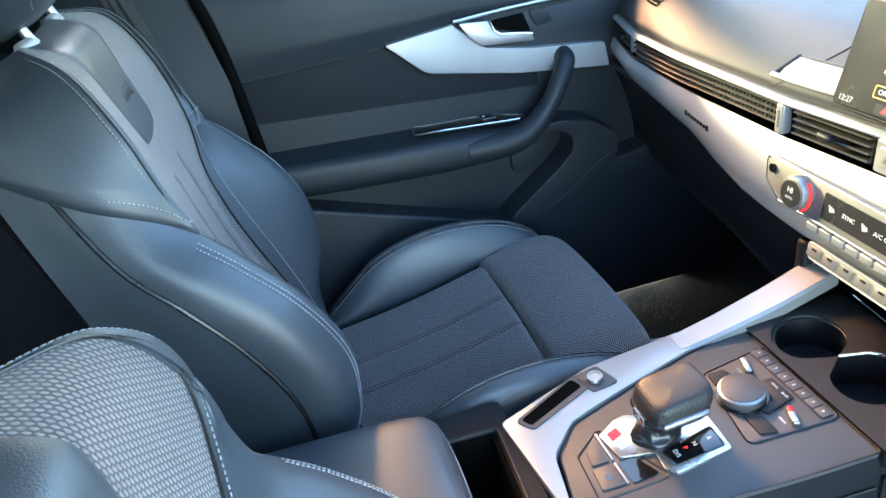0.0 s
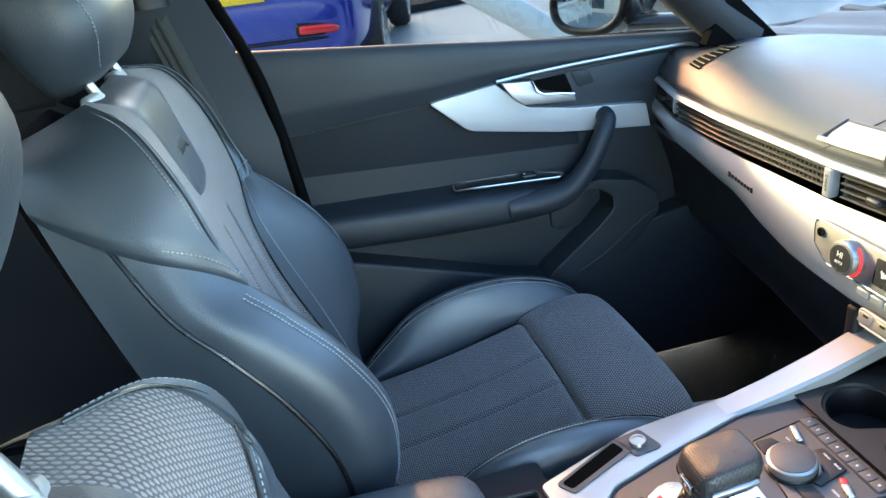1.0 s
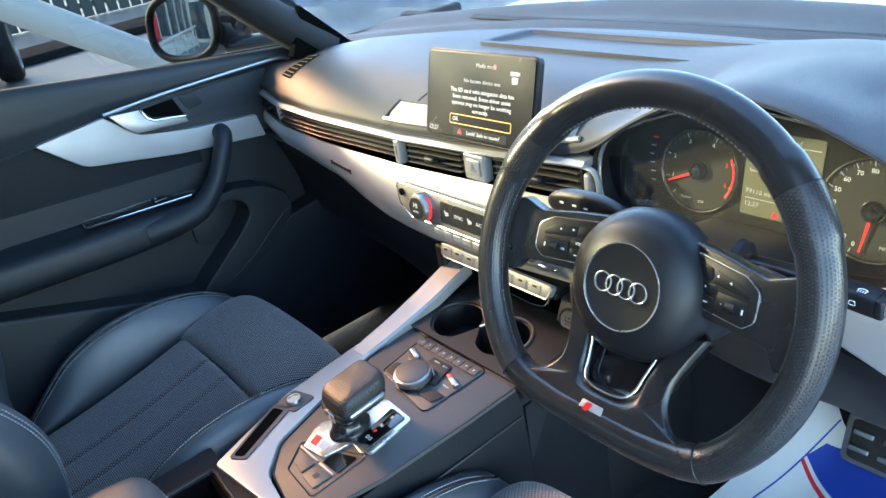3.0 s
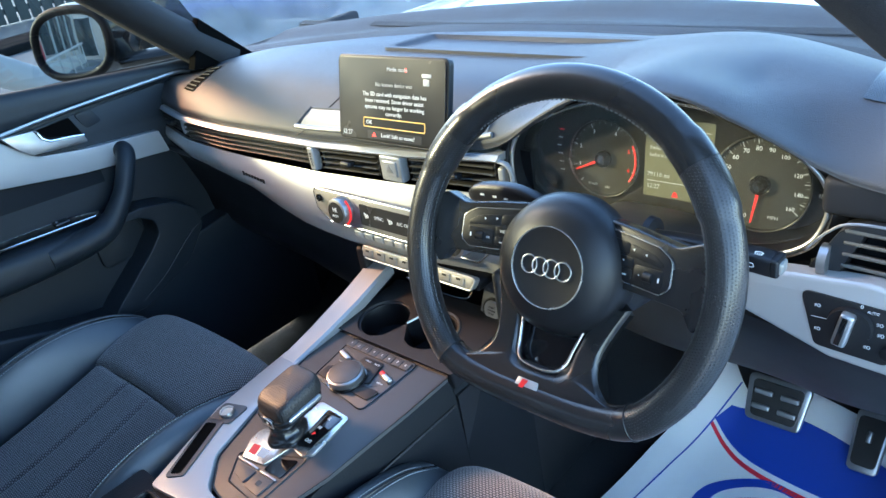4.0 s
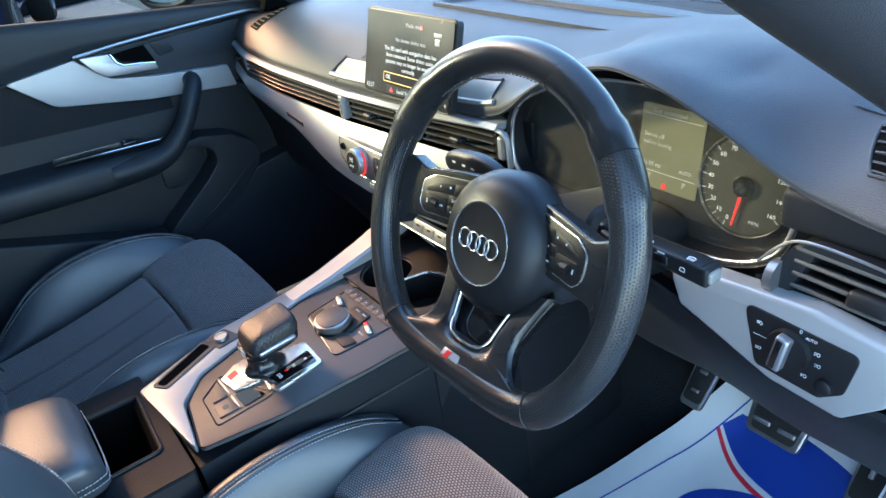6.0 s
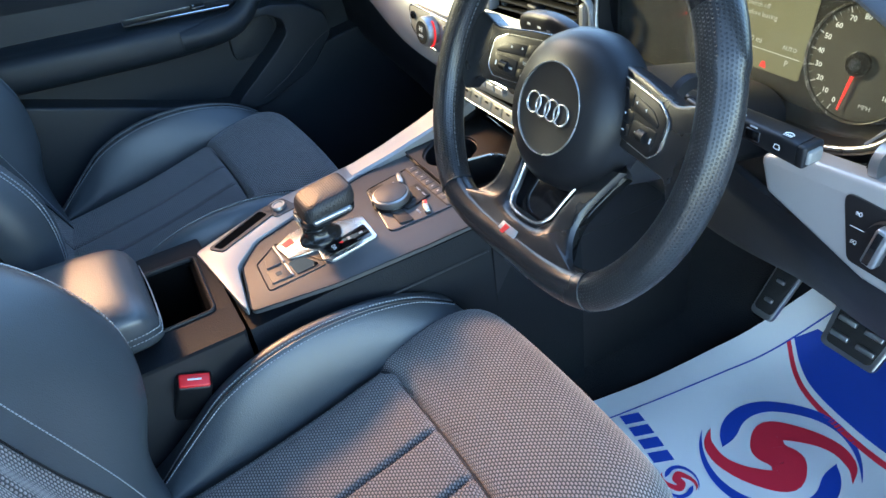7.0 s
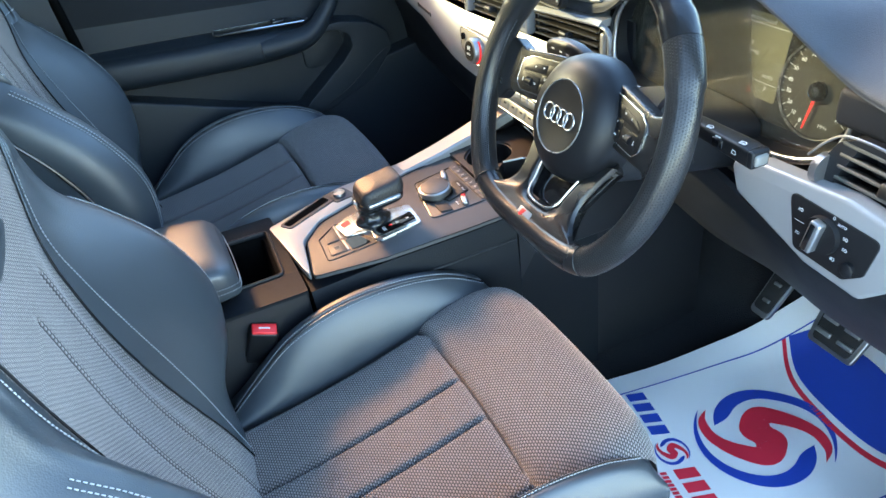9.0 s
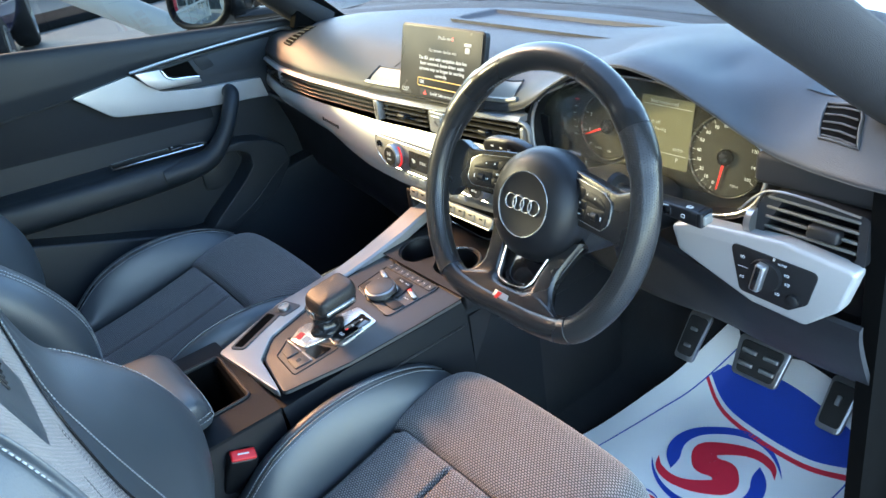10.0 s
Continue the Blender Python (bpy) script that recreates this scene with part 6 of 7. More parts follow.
part("door_base", surface(lambda y, v: (-0.752 + 0.012 * math.sin(math.pi * v), y, 0.05 + (sill_z(y) - 0.05) * v), -0.575, 0.46, 0, 1, 20, 20, 0.02), DOORSKIN, door, "dark door lining")


def shoulder(y, v):
    f = float(np.interp(v, (0, 0.12, 0.24, 0.36, 0.5, 0.75, 1), (0.0, -0.17, -0.16, -0.02, 0.26, 0.66, 1.0)))
    x = float(np.interp(v, (0, 0.12, 0.24, 0.36, 0.5, 0.75, 1), (-0.752, -0.738, -0.724, -0.717, -0.7135, -0.713, -0.720)))
    return (x, y, sill_z(y) + 0.004 + (crease_z(y) - sill_z(y) - 0.004) * f)


part("shoulder", surface(shoulder, -0.575, 0.40, 0, 1, 60, 20, 0.01), DOORSKIN, door, "soft upper shoulder")
part("window_seal", tube([(-0.752, y, sill_z(y) + 0.004) for y in np.linspace(-0.575, 0.36, 20)], 0.006, 8), RUBBER, door, "black rubber window seal")
part("crease", tube([arr(shoulder(y, 1.0)) + arr((0.002, 0, -0.002)) for y in np.linspace(-0.575, -0.12, 30)], 0.0022, 6), RUBBER, door)
part("chrome_line", tube(cr([(-0.709, -0.118, 0.717), (-0.709, -0.022, 0.722), (-0.709, 0.086, 0.7245), (-0.709, 0.186, 0.7255), (-0.710, 0.255, 0.7245), (-0.713, 0.284, 0.716)], 60), 0.0038, 8), STEEL, door, "thin chrome line")
DM = axes((-0.735, 0, 0), (0, 1, 0), (0, 0, 1))
# middle inset
inset = rounded([(-0.57, 0.676), (-0.245, 0.694), (-0.175, 0.640), (0.04, 0.60), (0.05, 0.50), (-0.20, 0.500), (-0.47, 0.515), (-0.57, 0.52)], 0.012)
part("inset_panel", plate(inset, 0.012, 0.004, DM, 3), INSET, door, "dark leather inset")
front_in = rounded([(-0.11, 0.705), (0.22, 0.712), (0.26, 0.69), (0.175, 0.62), (0.03, 0.635), (-0.06, 0.66)], 0.008)
part("handle_recess", plate(front_in, 0.008, 0.002, DM), DOORSKIN, door, "dark recess behind the handle")
bl = rounded([(-0.247, 0.699), (-0.120, 0.712), (-0.062, 0.660), (0.03, 0.642), (0.175, 0.626), (0.185, 0.578), (0.0, 0.600), (-0.178, 0.635)], (0.004, 0.004, 0.02, 0.03, 0.003, 0.003, 0.1, 0.055), 8)
part("trim_blade", plate(bl, 0.026, 0.005, DM, 4), SILVER, door, "satin silver blade")
grip = rounded([(-0.112, 0.714), (-0.054, 0.709), (-0.040, 0.682), (0.026, 0.672), (0.032, 0.657), (-0.072, 0.667), (-0.092, 0.684)], (0.003, 0.006, 0.014, 0.006, 0.004, 0.012, 0.012), 5)
han = part("door_handle", plate(grip, 0.012, 0.004, axes((-0.712, 0, 0), (0, 1, 0), (0, 0, 1)), 3), STEEL, door, "satin metal door handle")
part("handle_edge", tube([(-0.700, y, z) for y, z in ((-0.054, 0.7085), (-0.046, 0.690), (-0.034, 0.6815), (0.0, 0.677), (0.027, 0.672))], 0.0024, 8), CHROME, han, "bright handle edge")
# flat plate; its near-black colour paints the shade of the recess
part("handle_cup", plate(rounded([(-0.045, 0.703), (0.020, 0.706), (0.034, 0.668), (-0.030, 0.684)], 0.004), 0.003, 0, axes((-0.7265, 0, 0), (0, 1, 0), (0, 0, 1))), DEEP, door, "flat handle cup, the recess's shade put into its colour")
part("handle_flap", plate(rounded([(0.030, 0.708), (0.065, 0.706), (0.080, 0.680), (0.046, 0.676)], 0.006), 0.003, 0.001, axes((-0.7268, 0, 0), (0, 1, 0), (0, 0, 1))), DOORSKIN, door)
# armrest with pull
ra = []
for y, xo, zt, zl in ((-0.575, -0.672, 0.545, 0.470), (-0.45, -0.662, 0.538, 0.462), (-0.30, -0.655, 0.530, 0.455), (-0.15, -0.652, 0.522, 0.450), (-0.05, -0.655, 0.515, 0.452), (0.0, -0.670, 0.505, 0.460), (0.03, -0.70, 0.50, 0.47)):
    ra.append([(-0.74, y, zl + 0.0), (xo - 0.03, y, zl), (xo, y, zl + 0.016), (xo + 0.003, y, (zt + zl) / 2 + 0.01), (xo - 0.006, y, zt - 0.006), (xo - 0.03, y, zt), (-0.74, y, zt + 0.003)])
part("armrest", smooth_loft(ra, 44, 40), DOORSKIN, door, "soft armrest")
sw = rounded([(-0.225, -0.682), (-0.02, -0.672), (0.0, -0.690), (-0.06, -0.722), (-0.22, -0.722)], 0.008)
SWM = axes((0, 0, 0.522), (0, 1, -0.05), (-1, 0, 0))
sp_panel = part("switch_panel", plate([(y, -x) for y, x in sw], 0.003, 0.001, SWM @ pose(0, 0, 0.0)), SATINBLACK, door, "black window switch panel")
part("panel_line", tube([SWM @ Vector((y, -x, 0.003)) for y, x in sw], 0.0012, 5, closed=True), CHROME, sp_panel)
part("window_switch", rbox(0.030, 0.022, 0.008, 0.003, SWM @ pose(-0.075, 0.700, 0.005)), GLOSSBLACK, sp_panel)
part("symbol", rbox(0.004, 0.004, 0.0004, 0, SWM @ pose(-0.083, 0.700, 0.0093)), PRINT, sp_panel)
pull = cr([(-0.668, -0.13, 0.486), (-0.662, -0.06, 0.488), (-0.660, -0.01, 0.500), (-0.664, 0.035, 0.540), (-0.672, 0.065, 0.585), (-0.69, 0.085, 0.612), (-0.72, 0.09, 0.618)], 50)
part("pull_handle", tube(pull, [0.026 - 0.008 * smooth_step(0.15, 0.6, t) for t in np.linspace(0, 1, 50)], 18), DOORSKIN, door, "curved soft pull handle")
lowp = rounded([(-0.575, 0.480), (-0.431, 0.440), (-0.105, 0.330), (-0.05, 0.322), (0.05, 0.34), (0.165, 0.40), (0.30, 0.42), (0.43, 0.40), (0.43, 0.07), (-0.575, 0.07)], (0.01, 0.02, 0.04, 0.05, 0.06, 0.06, 0.05, 0.03, 0.02, 0.02), 8)
part("lower_panel", plate(lowp, 0.068, 0.008, DM, 4), DOORSKIN, door, "dark lower panel with a door pocket")
ring_l = rounded([(-0.02, 0.507), (0.06, 0.509), (0.125, 0.494), (0.172, 0.462), (0.178, 0.42), (0.12, 0.355), (0.0, 0.305), (-0.075, 0.312), (-0.045, 0.340), (-0.003, 0.372), (0.05, 0.413), (0.080, 0.443), (0.078, 0.472), (0.05, 0.491), (-0.02, 0.496)], (0.004, 0.03, 0.03, 0.03, 0.03, 0.05, 0.05, 0.02, 0.03, 0.05, 0.04, 0.02, 0.02, 0.02, 0.004), 6)
part("pocket_surround", plate(ring_l, 0.078, 0.011, DM, 5), DOORSKIN, door, "raised pocket surround")
part("pocket_crease", tube(cr([(-0.658, 0.0, 0.322), (-0.657, 0.06, 0.352), (-0.657, 0.115, 0.392), (-0.657, 0.150, 0.416), (-0.658, 0.172, 0.424)], 30), 0.0018, 6), PLASTIC, door)
part("speaker_cover", plate(rounded([(-0.03, 0.395), (0.03, 0.395), (0.078, 0.445), (0.062, 0.488), (-0.03, 0.490)], 0.02), 0.022, 0.006, DM), DOORSKIN, door, "dark speaker cover")

# ---- body of the car: floor, pillars, roof, glass ----
STRUCT = "structure"


def setting(name, bm, mat, label, category):
    return tagged(part(name, bm, mat), label, category, kind=STRUCT)


def floor_z(y):
    return 0.03 + 0.30 * smooth_step(0.42, 0.78, y)


setting("floor", surface(lambda x, y: (x, y, floor_z(y)), -0.78, 0.74, -1.75, 0.85, 20, 60, 0.02), CARPET, "dark grey cut-pile car carpet", "floor")
setting("wall_front", surface(lambda x, v: (x, 0.66 + 0.10 * (1 - v), 0.20 + 0.53 * v), -0.78, 0.78, 0, 1, 4, 6, 0.02), CARPET, "dark carpeted bulkhead under the dash", "wall")
for sx, nm in ((-1, "wall_kick_left"), (1, "wall_kick_right")):
    setting(nm, rbox(0.03, 0.46, 0.74, 0.01, pose(sx * 0.757, 0.60 + 0.02 * sx, 0.35)), CARPET, "dark carpeted kick panel", "wall")
setting("wall_rear", rbox(1.5, 0.04, 0.80, 0.02, pose(0, -1.75, 0.43)), LINING, "dark rear bulkhead of the cabin", "wall")
setting("wall_left_rear", rbox(0.04, 0.98, 0.82, 0.02, pose(-0.762, -1.26, 0.44)), LINING, "dark rear side wall of the cabin", "wall")
# unseen panel added in place of the left rear window, to block the sun
setting("sun_blocker_left_rear", rbox(0.03, 0.72, 0.32, 0.015, pose(-0.69, -1.20, 0.96, 0, 12, 0)), LINING, "unseen dark panel added to block sun at the left rear window", "wall")
setting("wall_right_rear", rbox(0.04, 1.02, 0.78, 0.02, pose(0.72, -1.24, 0.41)), LINING, "dark rear side wall of the cabin", "wall")
setting("pillar_centre_right", rbox(0.06, 0.18, 1.08, 0.025, pose(0.70, -0.80, 0.56)), DOORSKIN, "dark grey centre pillar trim", "pillar")
setting("sill", rbox(0.10, 1.5, 0.10, 0.03, pose(0.735, -0.35, 0.05)), PLASTIC, "black plastic door sill", "sill")


def roof_fn(x, v):
    y = -0.075 - 1.345 * v
    return (x, y, 1.205 - 0.03 * v - 0.02 * (x / 0.62) ** 4 - 0.02 * (x / 0.62) ** 2)


setting("ceiling", surface(roof_fn, -0.60, 0.60, 0, 1, 20, 16, 0.03), HEADLINER, "grey fabric roof lining", "ceiling")


def pillar(name, pts, r, label):
    setting(name, tube(cr(pts, 24), r, 14, flat=0.7), LINING, label, "pillar")


pillar("pillar_front_left", [(-0.70, 0.36, 0.725), (-0.685, 0.24, 0.82), (-0.655, 0.06, 0.97), (-0.625, -0.12, 1.09), (-0.595, -0.32, 1.165)], [0.060 - 0.030 * k / 23 for k in range(24)], "dark grey trimmed front pillar")
pillar("pillar_front_right", [(0.740, 0.37, 0.70), (0.690, 0.28, 0.765), (0.628, 0.12, 0.888), (0.552, -0.09, 1.045), (0.550, -0.34, 1.15)], 0.052, "dark grey trimmed front pillar")
for sx, nm in ((-1, "rail_left"), (1, "rail_right")):
    pillar(nm, [(sx * 0.595, -0.30, 1.16), (sx * 0.585, -0.55, 1.115), (sx * 0.575, -1.1, 1.12), (sx * 0.58, -1.45, 1.05)], 0.035, "dark roof rail")
bp = [[(-0.715, -0.500, 0.05), (-0.715, -0.80, 0.05)], [(-0.715, -0.512, 0.58), (-0.715, -0.82, 0.58)], [(-0.712, -0.545, 0.79), (-0.712, -0.84, 0.79)], [(-0.672, -0.600, 0.98), (-0.672, -0.82, 0.98)], [(-0.615, -0.66, 1.12), (-0.615, -0.84, 1.12)]]
setting("pillar_centre_left", grid_patch([[a, tuple(0.5 * (arr(a) + arr(b)) + arr((0.03, 0, 0))), b] for a, b in bp], 30, 12, 0.02), DOORSKIN, "dark grey centre pillar trim", "pillar")
setting("pillar_seam", tube([(-0.700, -0.555, 0.752), (-0.680, -0.68, 0.742), (-0.700, -0.82, 0.735)], 0.0032, 6), DEEP, "dark seam in the pillar trim", "trim")
setting("door_seal", tube(cr([(-0.70, -0.50, 0.40), (-0.705, -0.515, 0.60), (-0.715, -0.543, 0.80), (-0.672, -0.603, 0.98), (-0.62, -0.66, 1.11)], 40) + arr((0.008, 0.013, 0)), 0.0105, 10), DEEP, "black rubber door seal", "seal")
pillar("pillar_rear_left", [(-0.74, -1.15, 0.80), (-0.70, -1.25, 0.98), (-0.58, -1.45, 1.06)], 0.04, "dark rear pillar")
belt = thing("seat_belt", "black passenger seat belt hanging from the centre pillar", "seat belt", (-0.66, -0.70, 0.80))
bw = [[(-0.652 + 0.02 * v, -0.690 + 0.040 * u + 0.105 * v, 0.965 - 0.42 * v) for u in (0, 0.5, 1)] for v in (0, 0.3, 0.6, 1)]
part("webbing", grid_patch(bw, 12, 5, 0.0015), WEBBING, belt, "black ribbed webbing")
for u in (0.30, 0.62):
    part("rib", tube([(-0.6485 + 0.02 * v, -0.690 + 0.040 * u + 0.105 * v, 0.965 - 0.42 * v) for v in np.linspace(0, 1, 8)], 0.004, 6, flat=0.4), RUBBER, belt)
part("guide", smooth_loft([[(-0.640 + 0.026 * math.cos(a), -0.668 + 0.040 * math.sin(a), z) for a in np.linspace(0, 2 * math.pi, 14, endpoint=False)] for z in (0.935, 0.945, 0.985, 1.00)], 14, 28), SATINBLACK, belt, "black belt guide")


def screen_fn(x, v):
    y0 = 0.640 - 0.27 * (abs(x) / 0.74) ** 2.2
    return (x * (1 - 0.16 * v), y0 + (-0.10 - y0) * v, 0.722 + 0.40 * v + 0.05 * math.sin(math.pi * v) - 0.05 * (x / 0.74) ** 2 * v)


setting("window_1", surface(screen_fn, -0.72, 0.72, 0, 1, 24, 16), SCREENGLASS, "clear windscreen", "windscreen")
setting("cowl", surface(lambda x, v: (x, 0.625 + 0.22 * v - 0.27 * (abs(x) / 0.74) ** 2.2, 0.724 + 0.006 * v + 0.005 * math.sin(9 * v)), -0.72, 0.72, 0, 1, 40, 8, 0.01), RUBBER, "black scuttle panel at the foot of the windscreen", "trim")
setting("window_4", surface(lambda y, v: (0.745 - 0.155 * v, y, 0.83 + 0.27 * v), -1.62, -0.82, 0, 1, 10, 6), REARGLASS, "dark tinted rear door window", "window")
setting("window_3", surface(lambda x, v: (x, -1.74 + 0.34 * v, 0.82 + 0.30 * v), -0.62, 0.62, 0, 1, 8, 6), REARGLASS, "tinted rear window", "window")
lw = setting("window_2", surface(lambda y, v: (-0.752 + 0.15 * v, y - 0.25 * v * (y > 0.2) * (y - 0.2) / 0.2, sill_z(y) - 0.01 + (1.09 - sill_z(y)) * v), -0.57, 0.40, 0, 1, 16, 8), GLASS, "passenger door window, tinted dark to dim the view outside", "window")
lw.visible_shadow = False
setting("quarter_trim", plate([(0.262, 0.735), (0.42, 0.72), (0.30, 0.83)], 0.02, 0.003, axes((-0.742, 0, 0), (0, 1, 0), (0.1, 0, 1))), DEEP, "black mirror triangle trim", "trim")
# pale here stands for reflected sky, painted into the bonnet's colour
setting("bonnet", surface(lambda x, v: (x, 0.84 + 0.95 * v - 0.25 * (abs(x) / 0.8) ** 2.2 * (1 - v), 0.690 + 0.03 * math.sin(math.pi * min(1, v * 1.1)) - 0.10 * v**3 - 0.05 * (x / 0.8) ** 4 + 0.012 * math.exp(-(((abs(x) - 0.45) / 0.03) ** 2))), -0.80, 0.80, 0, 1, 60, 24, 0.01), BONNET_SKY_SHEEN, "glossy car bonnet, the sky's reflection put in as pale colour", "bonnet")

# ---- pedals and floor mat ----
def pedal(x, y, z, w, h, tilt, label, bars):
    p = thing("pedal", label, "pedal", (x, y + 0.02, z - h / 2))
    m = axes((x, y, z), (1, 0, 0), (0, math.sin(radians(tilt)), math.cos(radians(tilt))))
    out = rounded([(-w / 2, h / 2), (w / 2, h / 2), (w / 2 * 0.86, -h / 2), (-w / 2 * 0.86, -h / 2)], 0.010)
    part("plate", plate(out, 0.007, 0.003, m @ pose(0, 0, -0.007)), STEEL, p, "brushed steel frame")
    part("pad", plate([(0.80 * a, 0.80 * b) for a, b in out], 0.002, 0.0005, m), RUBBER, p, "black rubber")
    for bx, by, bw_, bh in bars:
        part("tread", rbox(bw_, bh, 0.006, 0.002, m @ pose(bx, by, 0.003)), STEEL, p, "steel tread")
    part("arm", tube([m @ Vector((0, 0.02, -0.006)), m @ Vector((0, 0.10, -0.05)), (x, y + 0.16, z + 0.20)], 0.009, 8), SATINBLACK, p)
    return p


pedal(0.449, 0.466, 0.190, 0.098, 0.074, 32, "wide brushed steel brake pedal with rubber treads", [(sx * 0.020, dy, 0.028, 0.0085) for sx in (-1, 1) for dy in (-0.013, 0.011)])
pedal(0.580, 0.488, 0.153, 0.050, 0.095, 40, "brushed steel accelerator pedal", [(0, 0.008, 0.008, 0.018)])
rest = pedal(0.300, 0.486, 0.164, 0.048, 0.100, 40, "brushed steel foot rest", [(0, dy, 0.015, 0.007) for dy in (-0.02, 0.014)])

MC, MA = arr((0.468, 0.3125)), radians(-10)
mx, my = arr((math.cos(MA), math.sin(MA))), arr((-math.sin(MA), math.cos(MA)))


def on_mat(a, b, lift=0.0):
    p = MC + mx * a + my * b
    z = 0.046 + 0.105 * smooth_step(0.06, 0.30, b) ** 1.2 + 0.035 * smooth_step(-0.13, -0.24, a) * smooth_step(-0.1, 0.2, b) + 0.003 * math.sin(9 * b + 4 * a) + 0.0025 * math.sin(26 * a + 11 * b)
    return (p[0] + 0.03 * smooth_step(0.05, 0.3, b) * smooth_step(0.1, -0.2, a), p[1], z + lift)


mat_ob = thing("paper_floor_mat", "white paper floor mat printed in blue and red", "floor mat", (0.45, 0.30, 0.045))
part("sheet", surface(lambda a, b: on_mat(a, b), -0.212, 0.200, -0.33, 0.255, 60, 80, 0.0008), PAPER, mat_ob, "creased white paper")


def ink(name, c1, c2, mat, n=60, label="", k=5):
    """A printed area between two lines on the sheet."""
    a, b = cr(c1, n), cr(c2, n)
    part(name, sheet([[on_mat(*(p + (q - p) * t), 0.0024 if name == "emblem_curve" else 0.0017) for t in np.linspace(0, 1, k)] for p, q in zip(a, b)]), mat, mat_ob, label)


ink("border_line", [(-0.170, -0.30), (-0.170, 0.22)], [(-0.1675, -0.30), (-0.1675, 0.22)], INK_BLUE, k=2)
ink("border_line", [(0.150, -0.30), (0.150, 0.22)], [(0.1525, -0.30), (0.1525, 0.22)], INK_BLUE, k=2)
ink("front_band", [(-0.168, 0.155), (-0.09, 0.128), (0.0, 0.122), (0.08, 0.132), (0.15, 0.16)], [(-0.160, 0.185), (-0.09, 0.206), (0.0, 0.21), (0.08, 0.206), (0.15, 0.195)], INK_BLUE, label="blue printed band", k=8)
ink("front_line", [(-0.168, 0.150), (-0.09, 0.121), (0.0, 0.113), (0.08, 0.122), (0.15, 0.148)], [(-0.168, 0.144), (-0.09, 0.114), (0.0, 0.105), (0.08, 0.113), (0.15, 0.138)], INK_RED, label="red printed line", k=4)
ink("rear_band", [(-0.168, -0.262), (-0.08, -0.228), (0.0, -0.222), (0.08, -0.228), (0.15, -0.255)], [(-0.168, -0.30), (-0.08, -0.31), (0.0, -0.31), (0.08, -0.31), (0.15, -0.295)], INK_BLUE, label="blue printed band", k=8)
ink("rear_line", [(-0.168, -0.256), (-0.08, -0.220), (0.0, -0.214), (0.08, -0.220), (0.15, -0.248)], [(-0.168, -0.248), (-0.08, -0.211), (0.0, -0.205), (0.08, -0.211), (0.15, -0.240)], INK_RED, label="red printed line", k=4)


def swirl(cx, cy, s, turn):
    """The emblem: two blue crescents round a red double curve."""
    def tr(p):
        c, n = math.cos(turn), math.sin(turn)
        return (cx + s * (p[0] * c - p[1] * n), cy + s * (p[0] * n + p[1] * c))
    for half in (0, math.pi):
        o, i = [], []
        for t in np.linspace(0, 1, 40):
            a = radians(24 + 190 * t) + half
            w = 0.30 * t**0.8 * (1 - max(0, (t - 0.80) / 0.20) ** 2) + 0.004
            sq = 1.0 - 0.03 * math.sin(math.pi * t) - 0.30 * max(0, (t - 0.55) / 0.45) ** 1.6
            o.append(tr((sq * math.cos(a), sq * math.sin(a))))
            i.append(tr(((sq - w) * math.cos(a + 0.06 * t), (sq - w) * math.sin(a + 0.06 * t))))
        ink("emblem_crescent", o, i, INK_BLUE, 50, "blue crescent")
    line = cr([(1.03, 0.36), (0.85, 0.62), (0.50, 0.735), (0.05, 0.63), (-0.36, 0.34), (-0.20, 0.02), (0.0, 0.0), (0.20, -0.02), (0.36, -0.34), (-0.05, -0.63), (-0.50, -0.735), (-0.85, -0.62), (-1.03, -0.36)], 90)
    wid = np.interp(np.linspace(0, 1, 90), (0, 0.1, 0.2, 0.27, 0.35, 0.43, 0.5, 0.57, 0.65, 0.73, 0.8, 0.9, 1), (0, 0.10, 0.14, 0.20, 0.27, 0.33, 0.30, 0.33, 0.27, 0.20, 0.14, 0.10, 0))
    line, wid = line * 0.83, wid * 0.70
    tan = np.gradient(line, axis=0)
    nor = np.stack([-tan[:, 1], tan[:, 0]], 1) / np.linalg.norm(tan, axis=1)[:, None]
    ink("emblem_curve", [tr(p) for p in line + nor * wid[:, None]], [tr(p) for p in line - nor * wid[:, None]], INK_RED, 90, "red double curve")


swirl(-0.007, 0.009, 0.107, radians(14))
swirl(-0.030, -0.138, 0.028, radians(10))


def bars(x0, x1, y, h, n, mat, slant):
    step = (x1 - x0) / n
    for k in range(n):
        x = x0 + step * k
        ink("lettering_bar", [(x, y - h / 2), (x + slant, y + h / 2)], [(x + step * 0.72, y - h / 2), (x + slant + step * 0.72, y + h / 2)], mat, 6, k=3)


bars(-0.165, -0.062, -0.138, 0.030, 4, INK_BLUE, 0.006)
bars(0.002, 0.112, -0.138, 0.034, 4, INK_RED, 0.006)
bars(0.0, 0.100, -0.172, 0.010, 13, INK_RED, 0.002)

copy_mat = copy_thing(mat_ob, pose(-0.30, 0.30, 0.045))
tagged(copy_mat, "white paper floor mat on the passenger's side")

# ---- outside ----
setting("ground", surface(lambda x, y: (x, y, -0.25), -120, 120, -120, 120, 12, 12), PAVING, "pale wet concrete forecourt", "ground")

mirror = thing("door_mirror", "dark painted door mirror showing a pale building", "door mirror", (-0.90, 0.25, 0.74))
MM = axes((-0.945, 0.165, 0.800), (0.90, 0.43, 0.0), (-0.03, 0.08, 1))
